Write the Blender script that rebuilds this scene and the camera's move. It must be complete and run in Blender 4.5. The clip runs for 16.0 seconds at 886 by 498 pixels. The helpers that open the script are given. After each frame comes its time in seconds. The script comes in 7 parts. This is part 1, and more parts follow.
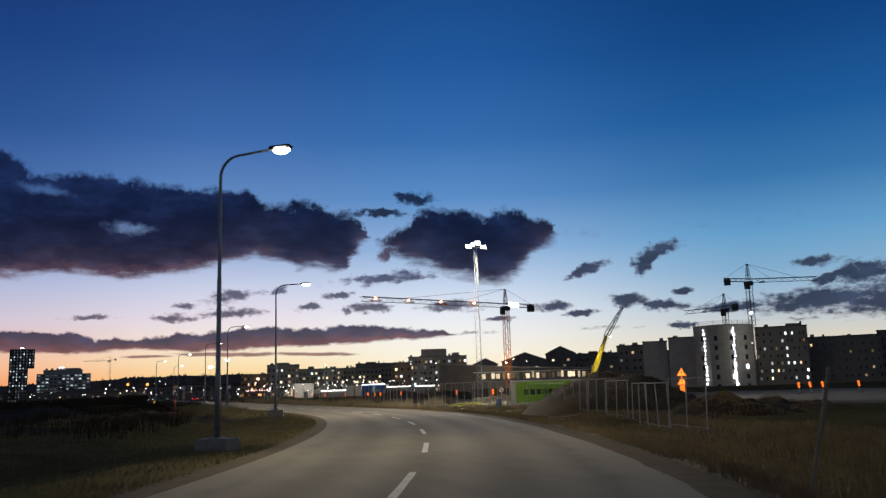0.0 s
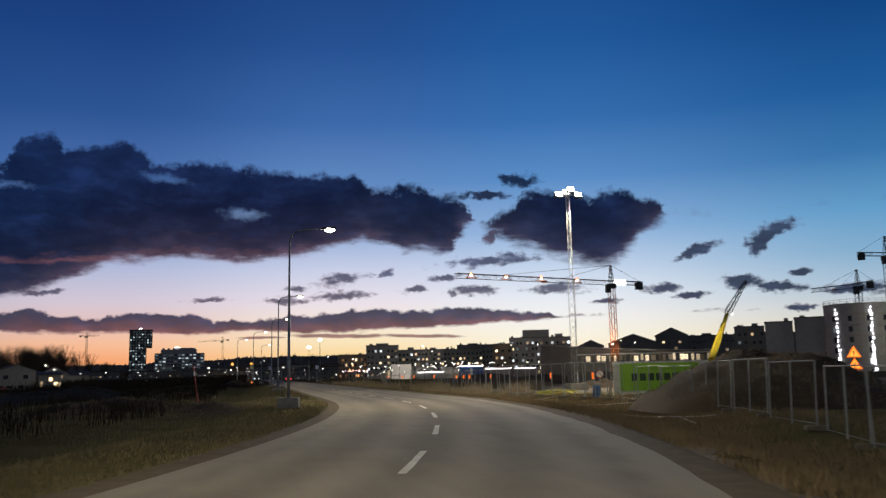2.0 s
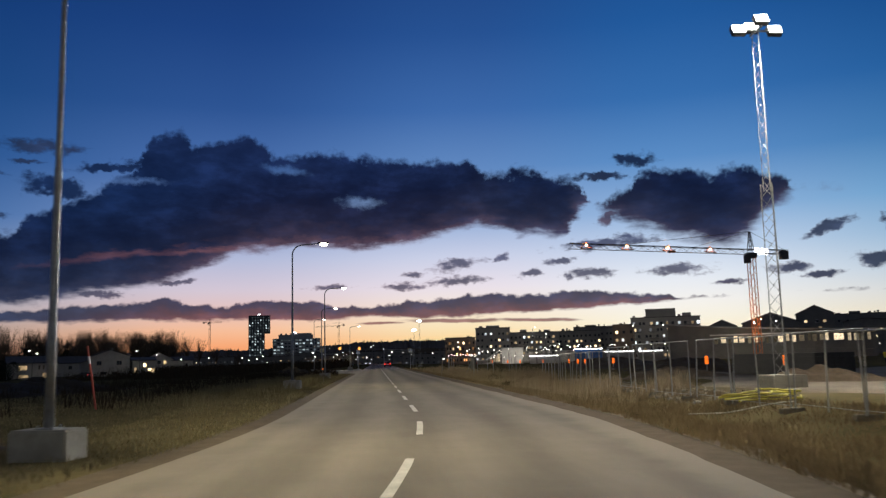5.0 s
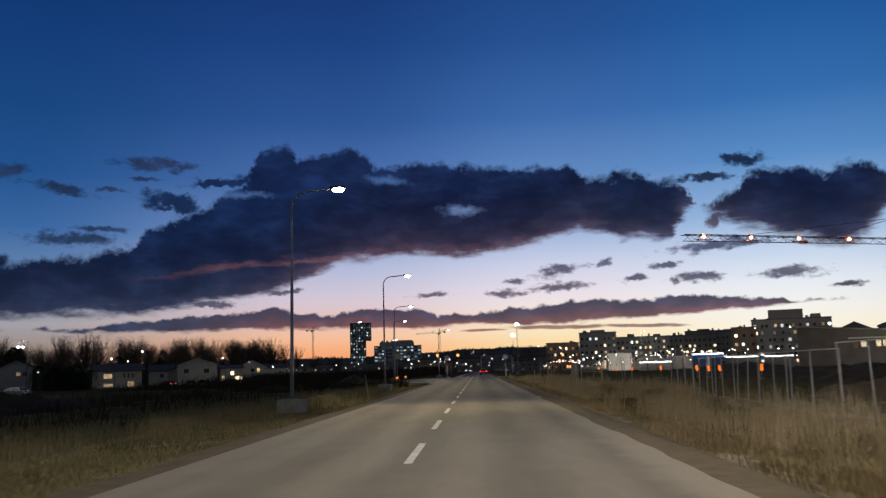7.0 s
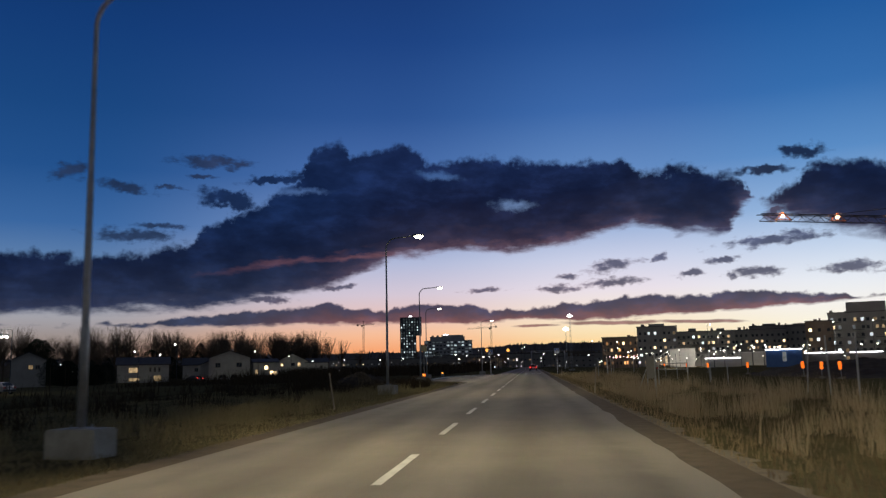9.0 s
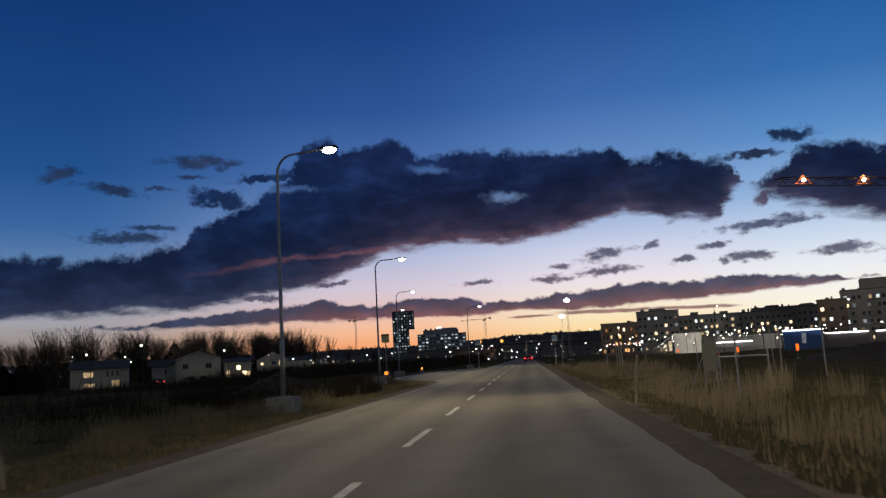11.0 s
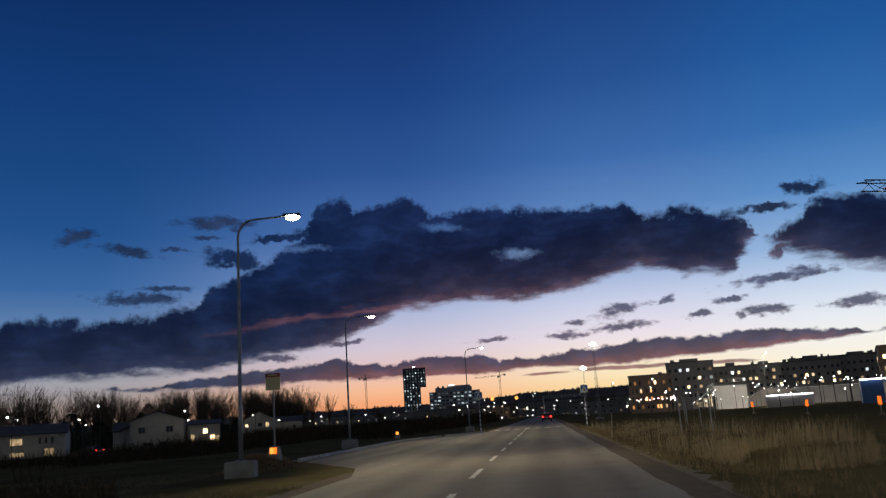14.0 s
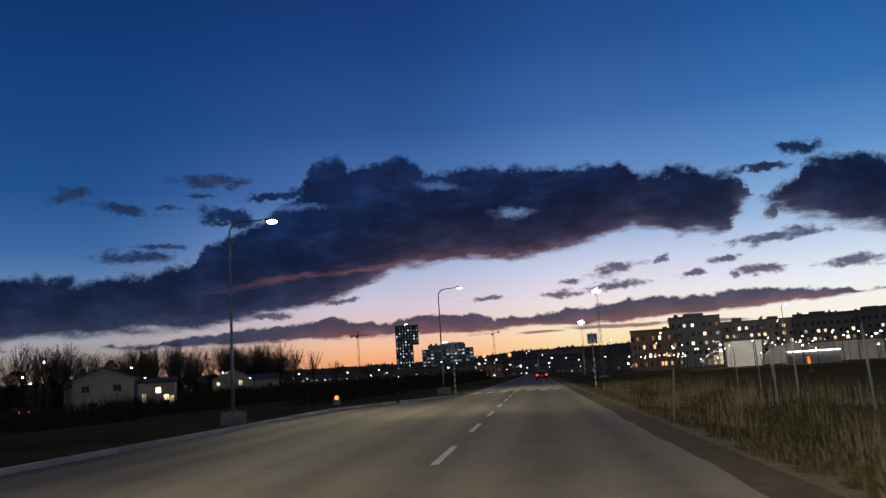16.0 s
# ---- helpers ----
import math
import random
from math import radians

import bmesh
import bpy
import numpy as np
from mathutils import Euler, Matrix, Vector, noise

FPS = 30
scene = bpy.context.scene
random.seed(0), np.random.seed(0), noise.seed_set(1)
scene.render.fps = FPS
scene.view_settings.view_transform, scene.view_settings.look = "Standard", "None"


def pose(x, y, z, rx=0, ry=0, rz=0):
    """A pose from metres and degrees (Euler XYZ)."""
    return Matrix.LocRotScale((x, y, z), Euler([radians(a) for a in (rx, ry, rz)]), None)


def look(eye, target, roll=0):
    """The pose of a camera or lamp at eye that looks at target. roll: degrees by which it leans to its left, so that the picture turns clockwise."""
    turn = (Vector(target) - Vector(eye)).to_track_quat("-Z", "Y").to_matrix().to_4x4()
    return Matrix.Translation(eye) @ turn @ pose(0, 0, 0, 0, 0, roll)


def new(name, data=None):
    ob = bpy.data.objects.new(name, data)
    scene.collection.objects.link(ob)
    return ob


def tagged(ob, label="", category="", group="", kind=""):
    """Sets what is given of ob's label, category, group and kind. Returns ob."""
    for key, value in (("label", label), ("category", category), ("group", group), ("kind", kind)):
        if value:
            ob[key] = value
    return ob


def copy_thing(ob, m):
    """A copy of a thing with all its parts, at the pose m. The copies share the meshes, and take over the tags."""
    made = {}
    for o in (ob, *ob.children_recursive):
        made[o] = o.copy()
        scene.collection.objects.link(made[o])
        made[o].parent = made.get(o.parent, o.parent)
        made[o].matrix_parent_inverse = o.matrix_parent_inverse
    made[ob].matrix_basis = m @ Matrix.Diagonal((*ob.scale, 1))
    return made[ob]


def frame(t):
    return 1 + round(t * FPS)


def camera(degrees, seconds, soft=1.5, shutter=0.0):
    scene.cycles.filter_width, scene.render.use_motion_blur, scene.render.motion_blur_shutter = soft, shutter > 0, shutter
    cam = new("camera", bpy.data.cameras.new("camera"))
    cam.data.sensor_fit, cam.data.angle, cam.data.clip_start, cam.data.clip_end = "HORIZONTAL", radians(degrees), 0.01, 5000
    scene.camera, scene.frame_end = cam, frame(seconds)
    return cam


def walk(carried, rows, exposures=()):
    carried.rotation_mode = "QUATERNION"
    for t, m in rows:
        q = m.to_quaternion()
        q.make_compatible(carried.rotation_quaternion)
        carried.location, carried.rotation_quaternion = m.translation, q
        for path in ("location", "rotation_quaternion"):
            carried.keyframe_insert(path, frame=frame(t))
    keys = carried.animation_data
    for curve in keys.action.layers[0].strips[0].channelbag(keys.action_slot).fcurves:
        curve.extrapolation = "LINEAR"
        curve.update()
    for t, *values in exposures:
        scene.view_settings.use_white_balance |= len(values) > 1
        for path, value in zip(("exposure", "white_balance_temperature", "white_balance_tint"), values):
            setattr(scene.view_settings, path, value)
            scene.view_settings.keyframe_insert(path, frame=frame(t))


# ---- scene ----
cam = camera(55.8, 16.0, soft=1.3, shutter=0.35)
PATH = [
    (0, pose(-14.00, -0.14, 1.35, 99.51, 1.75, -19.72)),
    (0.5, pose(-12.32, 2.88, 1.35, 99.31, 1.69, -18.99)),
    (1, pose(-10.66, 6.08, 1.35, 99.06, 1.52, -17.53)),
    (1.5, pose(-9.13, 9.51, 1.35, 98.71, 1.26, -15.15)),
    (2, pose(-7.69, 13.12, 1.35, 98.49, 1.19, -12.55)),
    (2.5, pose(-6.34, 16.88, 1.35, 97.62, 1.12, -10.38)),
    (3, pose(-5.11, 20.73, 1.35, 97.14, 0.87, -8.54)),
    (5.5, pose(-0.34, 42.24, 1.35, 97.77, 1.62, -3.07)),
    (6, pose(0.28, 46.70, 1.35, 97.92, 1.63, -1.06)),
    (6.5, pose(0.75, 51.08, 1.35, 98.03, 1.50, 0.58)),
    (7, pose(1.09, 55.35, 1.35, 98.25, 1.58, 2.41)),
    (7.5, pose(1.37, 59.50, 1.35, 98.30, 1.27, 4.09)),
    (8, pose(1.57, 63.66, 1.35, 98.36, 1.28, 5.11)),
    (8.5, pose(1.73, 67.94, 1.35, 98.40, 1.16, 5.79)),
    (9, pose(1.85, 72.44, 1.35, 98.02, 1.25, 5.97)),
    (11.5, pose(2.04, 94.93, 1.35, 97.21, 3.22, 5.63)),
    (12, pose(2.02, 99.71, 1.35, 96.52, 3.24, 5.60)),
    (12.5, pose(1.98, 104.83, 1.35, 96.53, 3.46, 5.59)),
    (13, pose(1.87, 109.99, 1.35, 97.62, 3.59, 6.84)),
    (13.5, pose(1.83, 115.11, 1.35, 101.58, 3.98, 6.86)),
    (14, pose(1.77, 120.15, 1.35, 101.55, 3.56, 6.74)),
    (14.5, pose(1.61, 125.07, 1.35, 101.10, 3.71, 6.69)),
    (15, pose(1.53, 130.15, 1.35, 100.80, 3.96, 6.68)),
    (15.5, pose(1.63, 135.57, 1.35, 99.52, 3.75, 6.61)),
    (16, pose(1.72, 140.89, 1.35, 98.71, 3.48, 6.40)),
]
walk(cam, PATH)

# ---------------------------------------------------------------- sky at dusk
def srgb(r, g, b):
    """Linear colour from 0..255 display values."""
    out = []
    for c in (r, g, b):
        c /= 255
        out.append(c / 12.92 if c <= 0.04045 else ((c + 0.055) / 1.055) ** 2.4)
    return (*out, 1)


class Nodes:
    """Short hand for a node tree."""

    def __init__(self, tree):
        self.tree = tree
        tree.nodes.clear()

    def add(self, kind, operation="", data_type="", blend_type="", vector_type="", use_clamp=False):
        n = self.tree.nodes.new(kind)
        if operation:
            n.operation = operation
        if data_type:
            n.data_type = data_type
        if blend_type:
            n.blend_type = blend_type
        if vector_type:
            n.vector_type = vector_type
        if use_clamp:
            n.use_clamp = True
        return n

    def put(self, socket, value):
        if isinstance(value, bpy.types.NodeSocket):
            self.tree.links.new(value, socket)
        else:
            socket.default_value = value

    def math(self, op, a, b=0.0, c=0.0, clamp=False):
        n = self.add("ShaderNodeMath", operation=op, use_clamp=clamp)
        for s, v in zip(n.inputs, (a, b, c)):
            self.put(s, v)
        return n.outputs[0]

    def vmath(self, op, a, b=(0, 0, 0), scale=1.0):
        n = self.add("ShaderNodeVectorMath", operation=op)
        self.put(n.inputs[0], a)
        self.put(n.inputs[1], b)
        if op == "SCALE":
            self.put(n.inputs["Scale"], scale)
        return n.outputs["Value"] if op in ("LENGTH", "DOT_PRODUCT") else n.outputs[0]

    def noise(self, vec, scale, detail=3.0, rough=0.55, colour=False):
        n = self.add("ShaderNodeTexNoise")
        if vec is not None:
            self.put(n.inputs["Vector"], vec)
        self.put(n.inputs["Scale"], scale)
        self.put(n.inputs["Detail"], detail)
        self.put(n.inputs["Roughness"], rough)
        return n.outputs["Color" if colour else "Fac"]

    def ramp(self, fac, stops, interp="LINEAR"):
        n = self.add("ShaderNodeValToRGB")
        cr = n.color_ramp
        cr.interpolation = interp
        while len(cr.elements) < len(stops):
            cr.elements.new(0.5)
        for e, (p, col) in zip(cr.elements, stops):
            e.position, e.color = p, col
        self.put(n.inputs[0], fac)
        return n.outputs[0]

    def mix(self, fac, a, b, blend="MIX"):
        n = self.add("ShaderNodeMix", data_type="RGBA", blend_type=blend)
        self.put(n.inputs[0], fac)
        self.put(n.inputs[6], a)
        self.put(n.inputs[7], b)
        return n.outputs[2]

    def span(self, v, a, b, c=0.0, d=1.0, smooth=False):
        n = self.add("ShaderNodeMapRange")
        n.clamp = True
        n.interpolation_type = "SMOOTHSTEP" if smooth else "LINEAR"
        for s, x in zip(n.inputs, (v, a, b, c, d)):
            self.put(s, x)
        return n.outputs[0]


# cloud outlines as (azimuth in degrees to the right of the road, elevation): the great bank, the one right of it, the low band
BANK_TOP = [(-40, 7.2), (-33.8, 7.4), (-31.9, 7.65), (-29.7, 7.35), (-27.3, 7.5), (-24.6, 7.9), (-22.8, 8.4), (-21.8, 9.35), (-20.3, 10.1), (-18.9, 10.8),
            (-17.4, 11.6), (-16.0, 12.3), (-15.2, 14.0), (-14.2, 15.2), (-12.8, 15.35), (-11.8, 14.2), (-10.4, 14.85), (-8.4, 15.1), (-7.0, 14.0), (-5.6, 13.7),
            (-2.5, 14.35), (0.9, 13.6), (4.1, 13.45), (6.8, 13.5), (7.9, 12.6), (9.2, 12.4), (10.2, 12.85), (11.3, 12.8), (12.7, 12.2), (13.7, 12.1), (14.4, 11.5), (15.2, 10.0)]
BANK_FOOT = [(-40, 3.4), (-33.6, 3.7), (-27.2, 4.05), (-21, 4.35), (-18.4, 4.8), (-16.5, 5.0), (-14, 5.5), (-12.8, 6.0), (-11.2, 6.6), (-10, 7.15), (-8.9, 7.5), (-7, 7.75),
             (-4.2, 8.1), (-1.1, 7.8), (0.8, 7.85), (2.8, 8.15), (4.7, 8.6), (6.2, 8.9), (7.4, 9.25), (8.8, 8.9), (9.9, 8.4), (11.4, 8.7), (12.6, 8.25), (13.3, 8.35), (13.9, 9.4), (15.2, 10.6)]
RIGHT_TOP = [(15.0, 9.6), (15.5, 10.2), (16.7, 10.95), (17.7, 11.1), (18.4, 12.0), (21.4, 12.1), (22.9, 11.6), (24.4, 11.8), (25.4, 11.8), (26.6, 11.2), (27.5, 10.7), (28.4, 9.8)]
RIGHT_FOOT = [(15.0, 10.4), (15.6, 9.9), (17.4, 8.9), (18.9, 8.6), (20.1, 7.9), (21.9, 7.55), (23.4, 7.1), (24.5, 7.4), (25.7, 8.5), (26.5, 9.2), (27.4, 9.6), (28.4, 10.4)]
BAND_TOP = [(-27.5, 3.0), (-24.5, 3.35), (-21.7, 3.7), (-17.3, 4.05), (-15, 4.2), (-13.5, 4.45), (-11.6, 3.95), (-9, 4.0), (-7.4, 4.4), (-5.1, 4.25), (-2.8, 3.9), (0.3, 3.85),
            (2.6, 4.1), (4.9, 4.15), (7.5, 4.4), (10, 4.2), (13.2, 4.4), (14.6, 4.45), (16.9, 4.15), (19.2, 3.95), (21, 3.7)]
BAND_FOOT = [(-27.5, 3.1), (-23.8, 2.95), (-16.5, 3.05), (-9, 3.1), (-5.1, 2.95), (-1.3, 3.05), (2.6, 2.95), (6.3, 3.05), (10, 3.15), (13.5, 3.2), (16.9, 3.45), (18.8, 3.62), (21, 3.78)]
# smaller clouds: azimuth, elevation, half width, half height, tilt
CLOUD_TUFTS = [(18.2, 13.0, 1.5, 0.55, -8), (15.7, 12.1, 1.8, 0.36, -5), (-20.4, 11.3, 2.2, 0.6, -8), (-17.2, 12.7, 2.4, 0.42, 6), (-15.2, 13.3, 1.2, 0.4, 0), (16.2, 9.5, 1.0, 0.6, 20)]
CLOUD_LOW = [(0.4, 2.62, 1.6, 0.10, 0), (5.5, 2.7, 4.0, 0.17, -1), (11, 2.58, 3.2, 0.14, -2)]
CLOUD_SMALL = [(34.9, 8.8, 1.6, 0.45, 16), (33.5, 7.8, 0.62, 0.7, 0), (33.9, 8.3, 1.0, 0.45, 30), (29.7, 7.65, 1.5, 0.36, 20), (44.0, 7.2, 1.3, 0.36, 0), (44.9, 6.2, 1.5, 0.4, 25),
               (46.8, 6.3, 2.0, 0.8, 0), (50, 5.9, 3.2, 1.1, 0), (44.2, 4.8, 4.4, 0.85, 2), (49, 4.5, 4.5, 1.0, 0), (39.2, 4.75, 2.4, 0.34, 0), (32.4, 5.5, 1.4, 0.5, -6),
               (34.5, 5.05, 1.7, 0.38, -5), (36.0, 5.95, 0.75, 0.24, 0), (29.2, 4.8, 1.3, 0.27, 0), (27.4, 5.3, 1.4, 0.38, 0), (35.8, 3.75, 0.9, 0.25, 0), (23.7, 4.6, 1.1, 0.2, 0)]
CLOUD_WISPS = [(16.3, 7.65, 3.4, 0.42, 4), (5.8, 6.5, 1.9, 0.42, 5), (8.7, 6.85, 0.6, 0.26, 20), (5.6, 5.38, 2.1, 0.36, 2), (2.7, 5.88, 0.9, 0.24, 0), (1.9, 5.1, 1.6, 0.28, 3), (10.7, 5.8, 1.0, 0.3, 0),
               (12.8, 6.5, 0.9, 0.23, 0), (14.9, 5.6, 1.7, 0.34, 3), (13.2, 5.45, 0.8, 0.2, 0), (20.6, 5.6, 2.0, 0.42, 0), (-3.0, 5.15, 1.4, 0.18, 0), (-18, 4.68, 2.0, 0.2, 0), (-13.2, 5.5, 1.5, 0.17, 6),
               (-30.3, 12.8, 1.2, 0.55, 15), (-27.2, 11.95, 2.2, 0.34, -8), (-24.2, 12.0, 1.2, 0.18, 0), (-21.4, 13.75, 2.7, 0.46, 0), (-26.2, 8.8, 2.7, 0.46, 0), (-24.8, 9.5, 1.4, 0.24, 0), (-22.2, 12.85, 1.0, 0.15, 0)]
CLOUD_GAPS = [(-0.8, 10.85, 1.5, 0.42, 0), (-15.6, 11.95, 2.2, 0.24, 3), (-6.0, 13.0, 1.6, 0.3, -10)]


SKY_STEPS = (0, 1.2, 2.3, 3.5, 5, 7, 9.5, 13, 17, 22, 30, 90)
SKY_COLUMNS = [
    (-30, [(120, 95, 85), (140, 118, 108), (158, 145, 140), (165, 163, 170), (150, 163, 185), (100, 135, 180), (62, 110, 172), (38, 88, 152),
           (28, 76, 138), (21, 64, 127), (12, 44, 98), (46, 50, 60)]),
    (-10, [(238, 138, 84), (252, 170, 118), (252, 194, 156), (234, 198, 190), (216, 203, 218), (187, 195, 226), (132, 162, 215), (80, 120, 186),
           (49, 91, 159), (32, 72, 140), (16, 48, 107), (46, 50, 60)]),
    (6, [(250, 186, 112), (255, 216, 152), (255, 234, 192), (252, 236, 220), (238, 228, 238), (212, 218, 242), (160, 188, 232), (105, 148, 208),
         (66, 114, 184), (42, 88, 158), (22, 60, 124), (46, 50, 60)]),
    (20, [(252, 212, 162), (255, 237, 198), (255, 248, 228), (250, 247, 242), (235, 240, 248), (205, 222, 246), (155, 192, 236), (98, 152, 214),
          (58, 118, 188), (36, 96, 168), (20, 66, 134), (46, 50, 60)]),
    (42, [(190, 166, 142), (215, 196, 166), (226, 216, 194), (206, 210, 210), (172, 196, 216), (136, 180, 214), (105, 168, 216), (62, 126, 186),
          (34, 98, 166), (20, 75, 141), (12, 50, 108), (46, 50, 60)]),
]


def step_up(a, b, v):
    return min(max((v - a) / (b - a), 0), 1)


def make_sky():
    world = bpy.data.worlds.new("dusk_sky")
    scene.world = world
    world.use_nodes = True
    n = Nodes(world.node_tree)
    way = n.add("ShaderNodeTexCoord").outputs["Generated"]
    sep = n.add("ShaderNodeSeparateXYZ")
    n.put(sep.inputs[0], way)
    az = n.math("MULTIPLY", n.math("ARCTAN2", sep.outputs[0], sep.outputs[1]), 57.2958)
    el = n.math("MULTIPLY", n.math("ARCSINE", sep.outputs[2]), 57.2958)
    flat = n.add("ShaderNodeCombineXYZ")
    n.put(flat.inputs[0], az)
    n.put(flat.inputs[1], el)
    flat = flat.outputs[0]

    # clear sky: deep blue above, pale and then orange towards the horizon, by five bearings
    up = n.span(el, 0, 90)
    columns = [(az0, n.ramp(up, [(e / 90, srgb(*(v * (0.98 - 0.055 * step_up(5, 10, e)) for v in c))) for e, c in zip(SKY_STEPS, shades)])) for az0, shades in SKY_COLUMNS]
    sky = columns[0][1]
    for (a0, _), (a1, shade) in zip(columns, columns[1:]):
        sky = n.mix(n.span(az, a0, a1, smooth=True), sky, shade)
    side = n.math("ABSOLUTE", n.math("SUBTRACT", az, 3.0))
    sky = n.mix(n.span(side, 55, 105, smooth=True), sky, srgb(80, 87, 102))

    # lumpy outlines: the plane of azimuth and elevation is pushed about by noise at three sizes
    half = (0.5, 0.5, 0.5)
    lump = n.vmath("SUBTRACT", n.noise(flat, 0.8, 2.0, 0.45, True), half)
    fine = n.vmath("SUBTRACT", n.noise(flat, 2.4, 5.0, 0.58, True), half)
    drawn = n.vmath("SUBTRACT", n.noise(n.vmath("MULTIPLY", flat, (0.45, 1.5, 1)), 0.9, 4.0, 0.55, True), half)
    pushed = n.vmath("ADD", flat, n.vmath("MULTIPLY", lump, (1.6, 1.5, 0)))
    pushed = n.vmath("ADD", pushed, n.vmath("MULTIPLY", fine, (1.1, 0.95, 0)))
    # undersides are drawn out level
    level = n.vmath("ADD", flat, n.vmath("MULTIPLY", drawn, (2.0, 1.3, 0)))
    level = n.vmath("ADD", level, n.vmath("MULTIPLY", fine, (0.3, 0.16, 0)))
    calm = n.vmath("ADD", flat, n.vmath("MULTIPLY", lump, (1.6, 0.5, 0)))
    calm = n.vmath("ADD", calm, n.vmath("MULTIPLY", fine, (0.8, 0.5, 0)))
    ripple = n.vmath("ADD", flat, n.vmath("ADD", n.vmath("MULTIPLY", fine, (0.8, 0.45, 0)), n.vmath("MULTIPLY", lump, (1.2, 0.95, 0))))
    torn = n.math("SUBTRACT", n.noise(n.vmath("MULTIPLY", flat, (0.8, 1.7, 1)), 1.15, 6.0, 0.62), 0.5)

    def outline(where, knots):
        """How far a point of the plane lies above a line drawn through the knots."""
        parts = n.add("ShaderNodeSeparateXYZ")
        n.put(parts.inputs[0], where)
        a0, a1 = knots[0][0], knots[-1][0]
        line = n.ramp(n.span(parts.outputs[0], a0, a1), [((a - a0) / (a1 - a0), (e / 20, e / 20, e / 20, 1)) for a, e in knots])
        return n.math("SUBTRACT", parts.outputs[1], n.math("MULTIPLY", line, 20.0))

    def between(top, foot, sharp, soft, most=1.0):
        """Cloud between two outlines: a crisp upper edge and a feathered foot."""
        over = n.span(n.math("ADD", top, n.math("MULTIPLY", torn, sharp)), sharp, -sharp, 0, 1, smooth=True)
        under_ = n.span(n.math("ADD", foot, n.math("MULTIPLY", torn, soft * 1.6)), -soft, soft, 0, most, smooth=True)
        return n.math("MULTIPLY", over, under_)

    def field(where, blobs):
        low = None
        for a, e, w, h, tilt in blobs:
            m = n.add("ShaderNodeMapping", vector_type="TEXTURE")
            n.put(m.inputs["Vector"], where)
            m.inputs["Location"].default_value = (a, e, 0)
            m.inputs["Rotation"].default_value = (0, 0, radians(tilt))
            m.inputs["Scale"].default_value = (w, h, 1)
            d = n.vmath("LENGTH", m.outputs[0])
            low = d if low is None else n.math("MINIMUM", low, d)
        return low

    def cover(d, share, outer, inner, most=1.0):
        return n.span(n.math("ADD", d, n.math("MULTIPLY", torn, share)), outer, inner, 0, most, smooth=True)

    bank_foot, right_foot = outline(level, BANK_FOOT), outline(level, RIGHT_FOOT)
    bank = between(outline(pushed, BANK_TOP), bank_foot, 0.34, 0.36)
    right = between(outline(pushed, RIGHT_TOP), right_foot, 0.34, 0.55)
    band_top, band_foot = outline(ripple, BAND_TOP), outline(level, BAND_FOOT)
    band = between(band_top, n.math("ADD", n.math("MULTIPLY", band_foot, 0.7), n.math("MULTIPLY", outline(flat, BAND_FOOT), 0.3)), 0.12, 0.14, 0.95)
    tufts = cover(field(pushed, CLOUD_TUFTS), 1.3, 1.2, 0.5, 0.95)
    low = cover(field(n.vmath("ADD", flat, n.vmath("MULTIPLY", drawn, (2.0, 0.25, 0))), CLOUD_LOW), 0.7, 1.15, 0.5, 0.85)
    small = cover(field(calm, CLOUD_SMALL), 1.9, 1.2, 0.5, 0.96)
    wisps = cover(field(calm, CLOUD_WISPS), 2.6, 1.25, 0.35, 0.9)
    gaps = cover(field(calm, CLOUD_GAPS), 1.6, 1.3, 0.0, 0.6)
    high = n.math("MULTIPLY", n.math("MAXIMUM", n.math("MAXIMUM", bank, right), tufts), n.math("SUBTRACT", 1.0, gaps))
    low_ones = n.math("MAXIMUM", n.math("MAXIMUM", small, wisps), n.math("MAXIMUM", band, low))
    all_cover = n.math("MAXIMUM", high, low_ones)
    # cloud colour: slate blue above; the bank's underside and the low band catch the red of the glow
    rel = n.math("ADD", n.mix(n.span(az, 15.0, 15.3), bank_foot, right_foot), n.math("MULTIPLY", torn, 1.6))
    under = n.ramp(n.span(rel, -1, 6), [(0.07, srgb(126, 94, 106)), (0.17, srgb(88, 69, 84)), (0.25, srgb(54, 49, 70)), (0.37, srgb(33, 36, 60)),
                                         (0.62, srgb(21, 29, 57)), (1, srgb(25, 40, 78))])
    cold = n.ramp(n.span(rel, -1, 6), [(0.05, srgb(60, 66, 92)), (0.3, srgb(32, 41, 66)), (0.6, srgb(21, 32, 60)), (1, srgb(18, 35, 70))])
    glow_near = n.math("MULTIPLY", n.span(az, -20, -6, smooth=True), n.span(az, 0, 12, 1.0, 0.3, smooth=True))
    body = n.mix(glow_near, cold, under)
    streak = cover(field(level, [(-11.5, 7.55, 4.0, 0.22, 1), (-17, 7.1, 5.0, 0.3, 9)]), 1.2, 1.3, 0.0, 0.4)
    body = n.mix(n.math("MULTIPLY", streak, n.span(az, -25, -12, 0.35, 1.0)), body, srgb(134, 88, 92))
    # the low clouds: grey violet, the band reddish below and slate above
    in_band = n.math("DIVIDE", band_foot, n.math("MAXIMUM", n.math("SUBTRACT", band_foot, band_top), 0.2))
    band_tone = n.ramp(n.math("ADD", in_band, n.math("MULTIPLY", torn, 0.7)), [(0.0, srgb(122, 76, 80)), (0.3, srgb(92, 62, 74)), (0.6, srgb(62, 53, 76)), (0.9, srgb(44, 47, 76))])
    band_tone = n.mix(n.span(az, -10, -22, smooth=True), band_tone, srgb(44, 50, 74))
